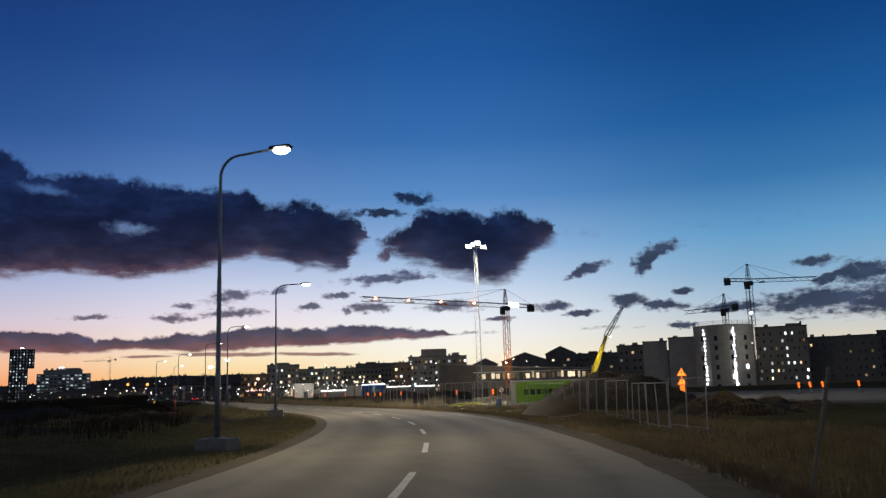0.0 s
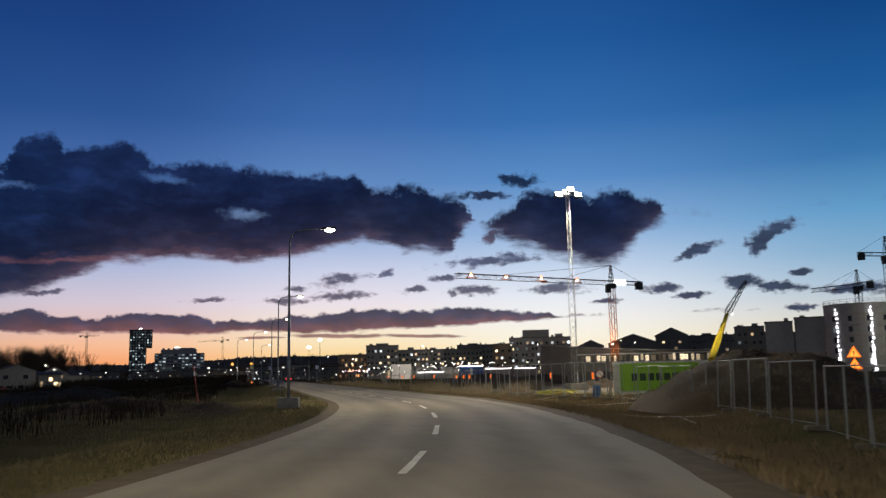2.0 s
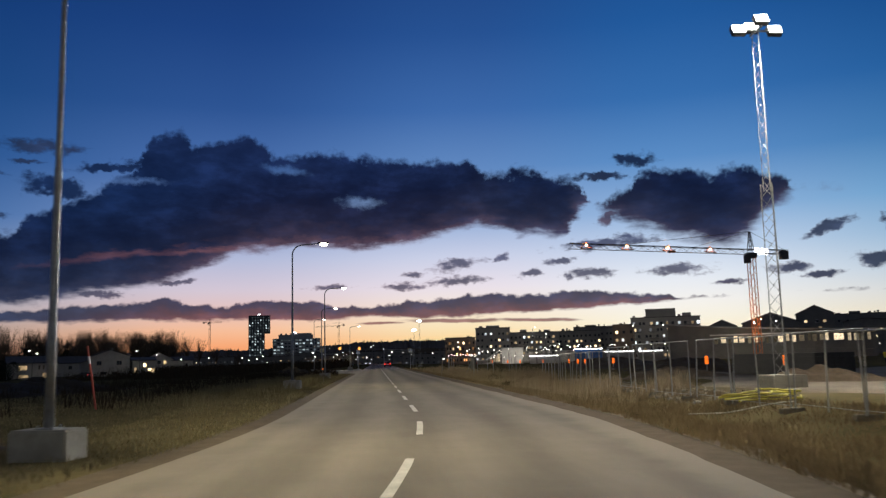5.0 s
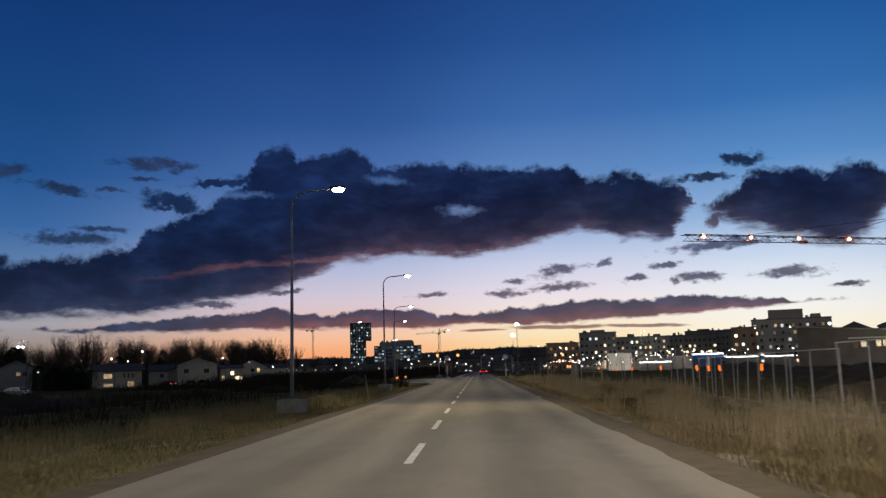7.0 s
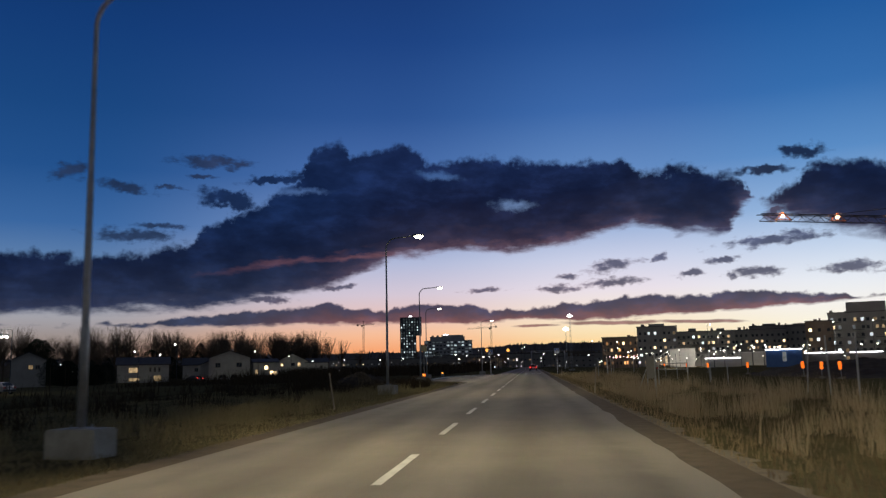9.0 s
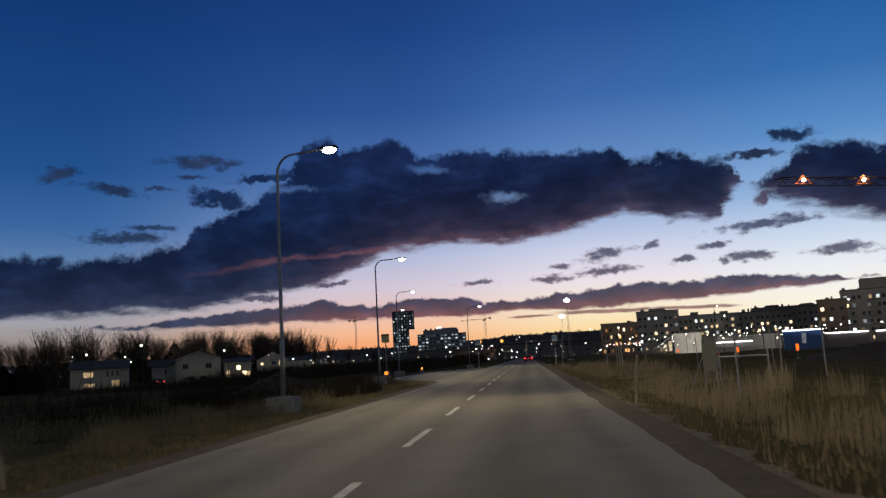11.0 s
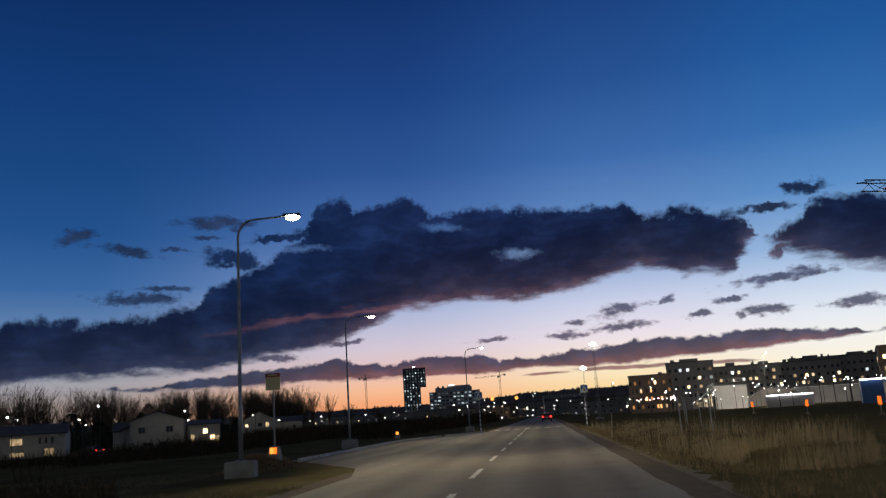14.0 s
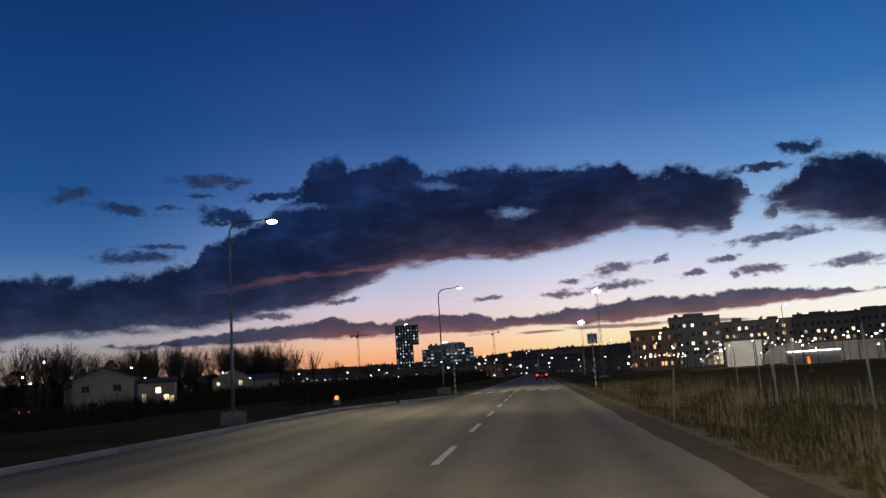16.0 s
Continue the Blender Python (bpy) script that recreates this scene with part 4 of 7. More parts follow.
# a string of small pink lamps in front of the lit scaffold
string = thing("lamp_string", "row of small pink-white lamps strung along a fence", "lamp string")
for k in range(10):
    bm = bmesh.new()
    bmesh.ops.create_icosphere(bm, subdivisions=1, radius=0.14, matrix=Matrix.Translation((24.5 + k * 0.95, 330 - k * 0.4, 3.1 + 0.15 * math.sin(k * 1.7))))
    part("bulb", bm, PINK_LAMP, string)
for k in (0, 3, 6, 9):
    bm = bmesh.new()
    part("post", tube(bm, [(24.5 + k * 0.95, 330.1 - k * 0.4, -0.5), (24.5 + k * 0.95, 330.1 - k * 0.4, 3.2)], 0.05, 6), DARK_STEEL, string)
bm = bmesh.new()
part("wire", tube(bm, [(24.5 + k * 0.95, 330.05 - k * 0.4, 3.22 + 0.12 * math.sin(k * 1.7)) for k in range(10)], 0.02, 4), DARK_STEEL, string)

# ---------------------------------------------------------------- buildings of the town
def pane_mesh(name, w, h, material):
    bm = bmesh.new()
    box(bm, -w / 2, w / 2, -0.03, 0.05, 0, h)
    return mesh_of(name, bm, material)


def make_block(name, label, x, y, turn, w, d, z0, top, floors, cols, lit, seed, wall, group="apartment blocks", win=(0.85, 1.0), mats=None,
               parapet=0.5, roofs=(), balconies=False):
    """A block of flats; its front looks back down the road. The origin is the middle of the front, at the ground."""
    b = thing(name, label, "building", group, at=pose(x, y, z0, 0, 0, turn))
    h = top - z0
    rnd = random.Random(seed)
    bm = bmesh.new()
    box(bm, -w / 2, w / 2, 0, d, -6, h)
    part("wall", bm, wall, b)
    bm = bmesh.new()
    box(bm, -w / 2 - 0.15, w / 2 + 0.15, -0.15, d + 0.15, h - 0.02, h + 0.22)
    roof = part("roof", bm, ROOF, b)
    for rx, rw, rh in roofs:
        bm = bmesh.new()
        box(bm, rx - rw / 2, rx + rw / 2, d * 0.2, d * 0.8, h + 0.2, h + 0.2 + rh, bevel=0.05)
        part("roof_house", bm, wall, roof)
    for _ in range(int(w / 4)):
        vx, vy, vw = rnd.uniform(-w / 2 + 1, w / 2 - 1), d * rnd.uniform(0.1, 0.9), rnd.uniform(0.25, 0.7)
        bm = bmesh.new()
        box(bm, vx - vw, vx + vw, vy - vw, vy + vw, h + 0.2, h + 0.2 + rnd.uniform(0.5, 1.3))
        part("roof_vent", bm, wall, roof)
    mats = mats or [WARM_WIN, WARM_WIN, COOL_WIN]
    ww, wh = win
    panes = [pane_mesh("window", ww, wh, m) for m in mats]
    dark = pane_mesh("window", ww, wh, DARK_WIN)
    fh = (h - 1.2) / floors
    for f in range(floors):
        for c in range(cols):
            if rnd.random() < 0.08:
                continue
            px = -w / 2 + w * (c + 0.5 + rnd.uniform(-0.22, 0.22)) / cols
            ob = part("window", rnd.choice(panes) if rnd.random() < lit * (1.25 - 0.6 * f / floors) else dark, None, b, at=pose(px, -0.02, 0.9 + f * fh))
        if balconies and f:
            for c in range(0, cols, 3):
                px = -w / 2 + w * (c + 1) / cols
                bm = bmesh.new()
                box(bm, px - 1.6, px + 1.6, -1.3, -0.05, f * fh + 0.45, f * fh + 0.6)
                for k in range(9):
                    box(bm, px - 1.58 + k * 0.39, px - 1.54 + k * 0.39, -1.3, -1.26, f * fh + 0.6, f * fh + 1.55)
                box(bm, px - 1.6, px + 1.6, -1.32, -1.24, f * fh + 1.55, f * fh + 1.6)
                part("balcony", bm, DARK_STEEL, b)
    side_cols = max(2, int(d / 5))
    for sx, rz in ((-1, 90), (1, -90)):
        for f in range(floors):
            for c in range(side_cols):
                ob = part("window", rnd.choice(panes) if rnd.random() < lit * 0.8 else dark, None, b,
                          at=pose(sx * (w / 2 + 0.02), d * (c + 0.5) / side_cols, 0.9 + f * fh, 0, 0, -rz if sx > 0 else rz * -1))
    return b


FLATS = "apartment blocks beyond the site"
make_block("apartment_block", "mid-rise dark grey apartment block with a few lit windows", 51.3, 409.3, -8, 15.3, 14, 0, 15.2, 5, 8, 0.4, 1, RENDER_GREY, FLATS, roofs=((0, 6, 1.0),))
make_block("apartment_block", "brown-clad block under construction with orange-lit storeys", 30.7, 351.4, -6, 11.2, 12, 0, 9.6, 4, 9, 0.6, 2, RENDER_BROWN, FLATS, mats=[ORANGE_WIN, ORANGE_WIN, WARM_WIN], win=(0.5, 0.95))
make_block("apartment_block", "long grey apartment block with scattered lit windows", 72.1, 420.8, -11, 22.5, 14, 0, 13.3, 5, 12, 0.4, 3, RENDER_GREY, FLATS, roofs=((-5, 3, 1.2), (6, 3, 0.9)), balconies=True)
make_block("apartment_block", "grey apartment block with bright stairwell windows", 94.7, 425.9, -14.6, 20, 14, 0, 13.6, 5, 10, 0.4, 4, RENDER_DARK, FLATS, roofs=((3, 4, 1.0),))
make_block("apartment_block", "dark apartment block with few lit windows", 113.6, 425.8, -17, 17, 14, 0, 14.6, 5, 9, 0.3, 5, RENDER_DARK, FLATS, roofs=((-3, 5, 1.1),))
make_block("apartment_block", "large stepped apartment block with lit upper flats", 106.4, 341.7, -19, 25, 16, 0, 15.3, 6, 12, 0.55, 6, RENDER_GREY, FLATS, roofs=((-1.5, 11, 3.2), (8, 3, 1.4)), balconies=True)
make_block("apartment_block", "lower dark wing of the stepped apartment block", 92.0, 346.5, -19, 8, 14, 0, 13.0, 4, 3, 0.4, 7, RENDER_BROWN, FLATS)
make_block("apartment_block", "dark apartment block behind the crane boom", 162.4, 278.7, -32, 10, 12, 0, 15.6, 5, 4, 0.2, 8, RENDER_DARK, FLATS, roofs=((2, 2, 1.0),))
make_block("apartment_block", "dark distant apartment row on the rise", 145.0, 520.0, -20, 60, 16, 4, 19.0, 4, 18, 0.1, 9, RENDER_DARK, FLATS, roofs=((-20, 5, 1.0), (10, 6, 1.4)))
make_block("apartment_block", "dark distant apartment row on the rise", 250.0, 430.0, -33, 70, 16, 4, 19.5, 4, 18, 0.12, 10, RENDER_DARK, FLATS, roofs=((-15, 5, 1.2), (12, 8, 1.0)))

SHELL = "concrete shells on the building site"
make_block("building_shell", "windowless grey precast concrete shell under construction", 136.7, 223.9, -34, 7.3, 12, -1, 13.9, 4, 0, 0.0, 20, PANEL_GREY, SHELL)
make_block("building_shell", "windowless grey precast concrete shell under construction", 142.2, 217.6, -35.6, 8.0, 12, -1, 14.7, 4, 0, 0.0, 21, PANEL_GREY, SHELL)
make_block("apartment_block", "new dark apartment block with cold lit windows", 165.7, 201.3, -41.7, 14.5, 14, -2, 16.7, 8, 9, 0.34, 22, RENDER_DARK, SHELL, mats=[COOL_WIN, COOL_WIN, WARM_WIN], win=(0.5, 0.85), roofs=((3, 3, 0.8),))
make_block("apartment_block", "dark apartment block with a flat roof beside the site", 184.5, 196.5, -45.5, 20, 14, -2, 13.4, 6, 11, 0.14, 23, RENDER_DARK, SHELL, win=(0.55, 0.75))
make_block("apartment_block", "dark apartment block with a flat roof beside the site", 203.5, 184.0, -48, 26, 14, -2, 14.7, 6, 12, 0.12, 24, RENDER_DARK, SHELL, win=(0.55, 0.75))


def make_round_tower(x, y, r, z0, top):
    b = thing("round_tower", "round grey concrete tower block with glowing strips for reflected streaks", "building", SHELL, at=pose(x, y, z0, 0, 0, -38))
    h = top - z0
    bm = bmesh.new()
    bmesh.ops.create_cone(bm, cap_ends=True, segments=40, radius1=r, radius2=r, depth=h + 6)
    bmesh.ops.translate(bm, verts=bm.verts, vec=(0, 0, h / 2 - 3))
    part("wall", bm, PANEL_GREY, b)
    for f in range(7):
        bm = bmesh.new()
        bmesh.ops.create_cone(bm, cap_ends=True, segments=40, radius1=r + 0.12, radius2=r + 0.12, depth=0.3)
        bmesh.ops.translate(bm, verts=bm.verts, vec=(0, 0, (f + 1) * h / 7 - 0.15))
        part("floor_band", bm, CONCRETE, b)
    pane = pane_mesh("window", 1.0, 1.4, DARK_WIN)
    lit = pane_mesh("window", 1.0, 1.4, COOL_WIN)
    rnd = random.Random(5)
    for f in range(6):
        for k in range(1, 9, 2):
            a = -150 + k * 15
            part("window", lit if rnd.random() < 0.12 else pane, None, b,
                 at=pose((r + 0.03) * math.cos(radians(a)), (r + 0.03) * math.sin(radians(a)), 0.9 + f * h / 7, 0, 0, a + 90))
    # glowing boxes stand in for broken reflections of light up the wall
    for a, n in ((-128, 15), (-72, 18)):
        for k in range(n):
            p = (r + 0.3) * math.cos(radians(a)), (r + 0.3) * math.sin(radians(a))
            bm = bmesh.new()
            wide = rnd.uniform(0.06, 0.34)
            off = rnd.uniform(-0.2, 0.2)
            box(bm, off - wide, off + wide, -0.1, 0.1, 0, rnd.uniform(0.4, 1.0))
            part("work_lamp", bm, WHITE_STRIP, b, at=pose(*p, 1.0 + k * (h - 1.5) / n, 0, 0, a + 90))
    bm = bmesh.new()
    for k in range(30):
        a = math.tau * k / 30
        tube(bm, [(r * math.cos(a), r * math.sin(a), h), (r * math.cos(a), r * math.sin(a), h + 1.1)], 0.04, 4)
    for z in (0.55, 1.1):
        tube(bm, [(r * math.cos(math.tau * k / 30), r * math.sin(math.tau * k / 30), h + z) for k in range(31)], 0.03, 4)
    part("edge_rail", bm, DARK_STEEL, b)


make_round_tower(151.9, 210.2, 8.6, -2, 17.6)


def make_shed():
    """A long low hall with a shallow curved roof and a lit row of bays."""
    b = thing("long_hall", "long low pale hall with a curved roof and lit bays", "building", "halls", at=pose(112, 272, 0, 0, 0, -25))
    w, d, h = 56, 24, 7.4
    bm = bmesh.new()
    box(bm, -w / 2, w / 2, 0, d, -3, h)
    part("wall", bm, RENDER_DARK, b)
    bm = bmesh.new()
    prev = None
    for i in range(21):
        x = -w / 2 - 0.5 + (w + 1) * i / 20
        z = h + 0.1 + 3.0 * (1 - (i / 20)) ** 1.6
        row = [bm.verts.new((x, -0.6, z - 0.35)), bm.verts.new((x, -0.6, z)), bm.verts.new((x, d, z)), bm.verts.new((x, d, h - 0.3))]
        if prev:
            for k in range(3):
                bm.faces.new((prev[k], row[k], row[k + 1], prev[k + 1]))
            bm.faces.new((prev[0], prev[3], row[3], row[0]))
        prev = row
    part("roof", bm, PANEL_GREY, b)
    bm = bmesh.new()
    prev = None
    for i in range(21):
        x = -w / 2 + w * i / 20
        row = [bm.verts.new((x, 0.02, h - 0.1)), bm.verts.new((x, 0.02, h + 3.0 * (1 - (i / 20)) ** 1.6))]
        if prev:
            bm.faces.new((prev[0], row[0], row[1], prev[1]))
        prev = row
    part("gable_panel", bm, RENDER_DARK, b)
    lit = [pane_mesh("bay_light", w_, h_, BAY_WIN) for w_, h_ in ((1.1, 1.9), (1.4, 1.7), (0.8, 2.1))]
    rnd = random.Random(31)
    for k in range(24):
        part("bay_light", lit[k % 3], None, b, at=pose(-14 + k * 1.75 + rnd.uniform(-0.4, 0.4), -0.05, 4.2 + rnd.uniform(-0.1, 0.3)))
    bm = bmesh.new()
    box(bm, -16, 28, -0.5, -0.06, 6.5, 6.9)
    part("canopy", bm, WHITE_METAL, b)


make_shed()


def make_gabled(name, label, x, y, turn, w, d, z0, eave, ridge, wall, roof_mat, windows, group, gable_front=True, chimney=False, door=None):
    """A house with a pitched roof; windows: (x, z, width, height, lit)."""
    b = thing(name, label, "house", group, at=pose(x, y, z0, 0, 0, turn))
    e, r = eave - z0, ridge - z0
    bm = bmesh.new()
    if gable_front:
        prof = [(-w / 2, -1.5), (w / 2, -1.5), (w / 2, e), (0, r), (-w / 2, e)]
        f = [bm.verts.new((px, 0, pz)) for px, pz in prof]
        k = [bm.verts.new((px, d, pz)) for px, pz in prof]
    else:
        prof = [(0, -1.5), (d, -1.5), (d, e), (d / 2, r), (0, e)]
        f = [bm.verts.new((-w / 2, py, pz)) for py, pz in prof]
        k = [bm.verts.new((w / 2, py, pz)) for py, pz in prof]
    bm.faces.new(f)
    bm.faces.new(k[::-1])
    for i in range(5):
        bm.faces.new((f[i], k[i], k[(i + 1) % 5], f[(i + 1) % 5]))
    bmesh.ops.recalc_face_normals(bm, faces=bm.faces)
    part("wall", bm, wall, b)
    bm = bmesh.new()
    over, t = 0.4, 0.18
    half = (w if gable_front else d) / 2
    for s in (-1, 1):
        run = half + over
        drop = (r - e) / half * run
        if gable_front:
            q = [(0, -over, r), (s * run, -over, r - drop), (s * run, d + over, r - drop), (0, d + over, r)]
        else:
            q = [(-w / 2 - over, half, r), (-w / 2 - over, half + s * run, r - drop), (w / 2 + over, half + s * run, r - drop), (w / 2 + over, half, r)]
        lo = [bm.verts.new((px, py, pz + 0.02)) for px, py, pz in q]
        hi = [bm.verts.new((px, py, pz + 0.02 + t)) for px, py, pz in q]
        bm.faces.new(lo)
        bm.faces.new(hi[::-1])
        for i in range(4):
            bm.faces.new((lo[i], lo[(i + 1) % 4], hi[(i + 1) % 4], hi[i]))
    bmesh.ops.recalc_face_normals(bm, faces=bm.faces)
    roof = part("roof", bm, roof_mat, b)
    if chimney:
        bm = bmesh.new()
        cz = r - (0 if not gable_front else 0.2)
        box(bm, 0.6, 1.2, d * 0.45, d * 0.45 + 0.6, cz - 0.8, cz + 0.9)
        part("chimney", bm, RENDER_DARK, roof)
    for wx, wz, ww, wh, lit in windows:
        bm = bmesh.new()
        box(bm, wx - ww / 2 - 0.09, wx + ww / 2 + 0.09, -0.06, 0.0, wz - 0.09, wz + wh + 0.09)
        fr = part("window", bm, SIGN_WHITE if wall is not HOUSE_WHITE else WOOD, b)
        bm = bmesh.new()
        box(bm, wx - ww / 2, wx - 0.03, -0.075, -0.062, wz, wz + wh)
        box(bm, wx + 0.03, wx + ww / 2, -0.075, -0.062, wz, wz + wh)
        part("pane", bm, WARM_WIN if lit else DARK_WIN, fr)
    if door is not None:
        bm = bmesh.new()
        box(bm, door - 0.45, door + 0.45, -0.05, 0.02, 0, 2.05, bevel=0.01)
        part("door", bm, WOOD, b)
    return b


HOMES = "pale houses across the field"
make_gabled("house", "pale two-storey house with a low gable and dark windows", -77.0, 287.5, 22, 10.5, 11, -0.9, 4.9, 6.7, HOUSE_WHITE, ROOF,
            [(-3.0, 3.4, 1.2, 1.1, False), (2.4, 3.4, 1.3, 1.1, False), (-1.8, 0.7, 1.6, 0.7, False), (1.2, 0.6, 1.4, 0.8, False)], HOMES, chimney=True)
make_gabled("house", "pale annexe with brightly lit ground-floor windows", -68.6, 291.5, 22, 6.4, 8, -0.9, 3.6, 4.4, HOUSE_WHITE, ROOF,
            [(-2.3, 0.8, 0.7, 1.7, True), (0.2, 2.6, 0.9, 1.0, True), (1.6, 1.2, 0.9, 1.0, True), (2.6, 0.8, 0.7, 1.2, True)], HOMES, gable_front=False)
make_gabled("house", "pale long house with a dark roof and warm windows", -88.8, 262.5, 25, 11.5, 9, -0.7, 3.4, 5.0, HOUSE_WHITE, ROOF,
            [(-2.2, 2.3, 1.9, 1.1, True), (1.6, 2.4, 0.35, 1.0, False), (2.6, 2.4, 0.35, 1.0, False), (3.6, 2.4, 0.35, 1.0, False), (-2.0, 0.3, 2.2, 0.7, True), (3.2, 0.2, 1.6, 1.3, True)], HOMES, gable_front=False)
make_gabled("house", "pale low annexe beside a larger house", -83.5, 291.0, 22, 5.5, 7, -0.9, 3.3, 4.4, HOUSE_WHITE, ROOF, [(0.8, 1.6, 1.2, 0.8, False)], HOMES)
make_gabled("house", "pale small gabled house at the edge of the field", -92.0, 222.0, 31, 6.0, 9, 0.6, 4.3, 5.7, HOUSE_WHITE, ROOF, [(0.4, 2.0, 0.7, 0.7, True), (1.6, 2.0, 0.7, 0.7, False)], HOMES)
make_gabled("house", "pale gabled house with lit windows far across the field", -85.5, 375.7, 16, 11, 10, -0.5, 4.6, 7.3, HOUSE_WHITE, ROOF,
            [(-3.8, 3.4, 0.8, 0.9, True), (0.2, 3.4, 1.2, 1.1, False), (2.4, 3.2, 1.0, 1.4, True), (1.0, 0.8, 2.2, 1.0, False)], HOMES)
make_gabled("house", "pale low house wing far across the field", -77.0, 378.5, 16, 8, 9, -0.5, 4.0, 5.4, HOUSE_WHITE, ROOF, [(-2.0, 1.0, 0.8, 0.9, True), (1.6, 2.4, 0.8, 0.9, False)], HOMES, gable_front=False)
make_gabled("house", "pale house half hidden in the dark", -98.0, 322.0, 20, 12, 9, -0.6, 3.6, 5.6, HOUSE_WHITE, ROOF, [(-2, 2.2, 1.0, 1.0, False), (2.5, 0.8, 1.0, 1.0, True)], HOMES, gable_front=False)
make_gabled("house", "dark house with one lit window", -108.0, 192.0, 34, 12, 9, -0.7, 3.2, 6.4, RENDER_DARK, ROOF, [(2, 1.5, 0.8, 0.9, True)], HOMES, gable_front=False)

BARNS = "gabled halls on the rise"
for x, y, turn, w, eave, ridge, lab in ((200, 407, -27, 16, 18.5, 22.3, "dark hall with a mansard roof on the rise"),
                                        (174, 397, -25, 24, 14.5, 18.8, "dark gabled hall on the rise behind the crane"),
                                        (155.5, 406, -22, 12.5, 13.5, 16.4, "small dark gabled hall on the rise"),
                                        (218, 395, -30, 20, 14.0, 15.5, "low dark gabled hall on the rise")):
    make_gabled("hall", lab, x, y, turn, w, 18, 0, eave, ridge, RENDER_DARK, ROOF,
                [(-w * 0.25, eave - 4, 1.2, 1.0, True), (w * 0.05, eave - 4, 1.2, 1.0, False), (w * 0.25, eave - 4, 1.2, 1.0, True), (w * 0.12, eave - 7, 1.2, 1.0, True)], BARNS)


def make_tower():
    """A slim office tower, wider in its upper storeys, with a grid of lit windows."""
    b = thing("office_tower", "slim dark office tower with a wider top and lit windows", "building", "offices", at=pose(-141.0, 1075, 0, 0, 0, 8))
    bm = bmesh.new()
    box(bm, -13.0, 6.5, 0, 18, -5, 40)
    box(bm, -13.0, 13.0, 0, 18, 39.9, 61.5)
    part("wall", bm, TOWER_DARK, b)
    pane = pane_mesh("window", 1.3, 1.7, OFFICE_WIN)
    dark = pane_mesh("window", 1.3, 1.7, DARK_WIN)
    rnd = random.Random(8)
    for f in range(17):
        z = 6 + f * 3.25
        for c in range(8 if z > 40 else 6):
            part("window", pane if rnd.random() < 0.88 else dark, None, b, at=pose(-11.3 + c * 3.22, -0.05, z))
    bm = bmesh.new()
    tube(bm, [(-2.0, 4, 61.5), (-1.2, 4, 63.4), (0.3, 4, 62.7), (1.4, 4, 63.0)], 0.5, 6)
    part("roof_sign", bm, WHITE_STRIP, b, "white glowing roof sign")
    bm = bmesh.new()
    box(bm, -13.0, 6.5, -0.4, 0, 1.5, 3.5)
    part("lobby", bm, OFFICE_WIN, b)
    o = thing("office_block", "broad grey office block with cool lit storeys", "building", "offices", at=pose(-97.0, 1085, 0, 0, 0, 6))
    bm = bmesh.new()
    box(bm, -29, 29, 0, 20, -5, 33)
    box(bm, -22, 20, 2, 18, 33, 37.5)
    box(bm, -8, 16, 4, 16, 37.4, 39.5)
    for k in range(7):
        box(bm, -20 + k * 6, -17.5 + k * 6, 6, 9, 37, 39.4)
    part("wall", bm, PANEL_GREY, o)
    pane = pane_mesh("window", 2.8, 1.7, OFFICE_WIN)
    dark = pane_mesh("window", 2.8, 1.7, DARK_WIN)
    for f in range(7):
        for c in range(13):
            part("window", pane if rnd.random() < (0.95 if f in (0, 1) else 0.7) else dark, None, o, at=pose(-26.5 + c * 4.4, -0.05, 6.5 + f * 3.9))
    bm = bmesh.new()
    tube(bm, [(-6, 3, 39.8), (-3, 3, 40.3), (0, 3, 39.9)], 0.5, 6)
    part("roof_sign", bm, WHITE_STRIP, o, "white glowing roof sign")


make_tower()


# ---------------------------------------------------------------- lit halls and cabins by the site
def make_cabin(name, label, x, y, turn, w, d, z0, h, material, strip_w=0):
    b = thing(name, label, "cabin", "lit cabins and halls", at=pose(x, y, z0, 0, 0, turn))
    bm = bmesh.new()
    box(bm, -w / 2, w / 2, 0, d, -2.0, h, bevel=0.06)
    part("body", bm, material, b)
    bm = bmesh.new()
    box(bm, -w / 2 - 0.1, w / 2 + 0.1, -0.25, d, h - 0.02, h + 0.12)
    part("roof", bm, WHITE_METAL, b)
    if strip_w:
        bm = bmesh.new()
        box(bm, -strip_w / 2, strip_w / 2, -0.32, -0.26, h - 0.16, h + 0.06)
        part("light_strip", bm, WHITE_STRIP, b, "white glowing strip light")
    return b


c = make_cabin("site_cabin", "blue site cabin under a glowing white strip light", 57.3, 265.2, -16, 7.4, 4, 0.6, 3.0, BLUE_SHEET, 7.6)
bm = bmesh.new()
box(bm, -0.3, 0.5, -0.05, 0.02, 0.3, 2.4)
part("door", bm, COOL_WIN, c, "lit glazed door")
make_cabin("site_shelter", "long grey shelter with a glowing strip along its eaves", 66.6, 267.6, -18, 8.0, 5, 0.4, 2.3, RENDER_DARK, 8)
make_cabin("site_shelter", "long grey shelter with a glowing strip along its eaves", 74.6, 264.8, -20, 6.6, 5, 0.4, 2.25, RENDER_DARK, 6.4)
make_cabin("site_shelter", "low grey shelter with a glowing strip along its eaves", 52.5, 303.0, -12, 9.0, 5, 0.2, 1.9, PANEL_GREY, 9)
make_cabin("white_hall", "white flat-roofed sales hall lit by lamps", 47.5, 334.0, -10, 7.5, 8, 0.5, 4.7, WHITE_METAL)
make_cabin("white_hall", "long white hall behind the tented roof", 70.0, 333.5, -12, 14, 8, 0.5, 3.2, PANEL_GREY)


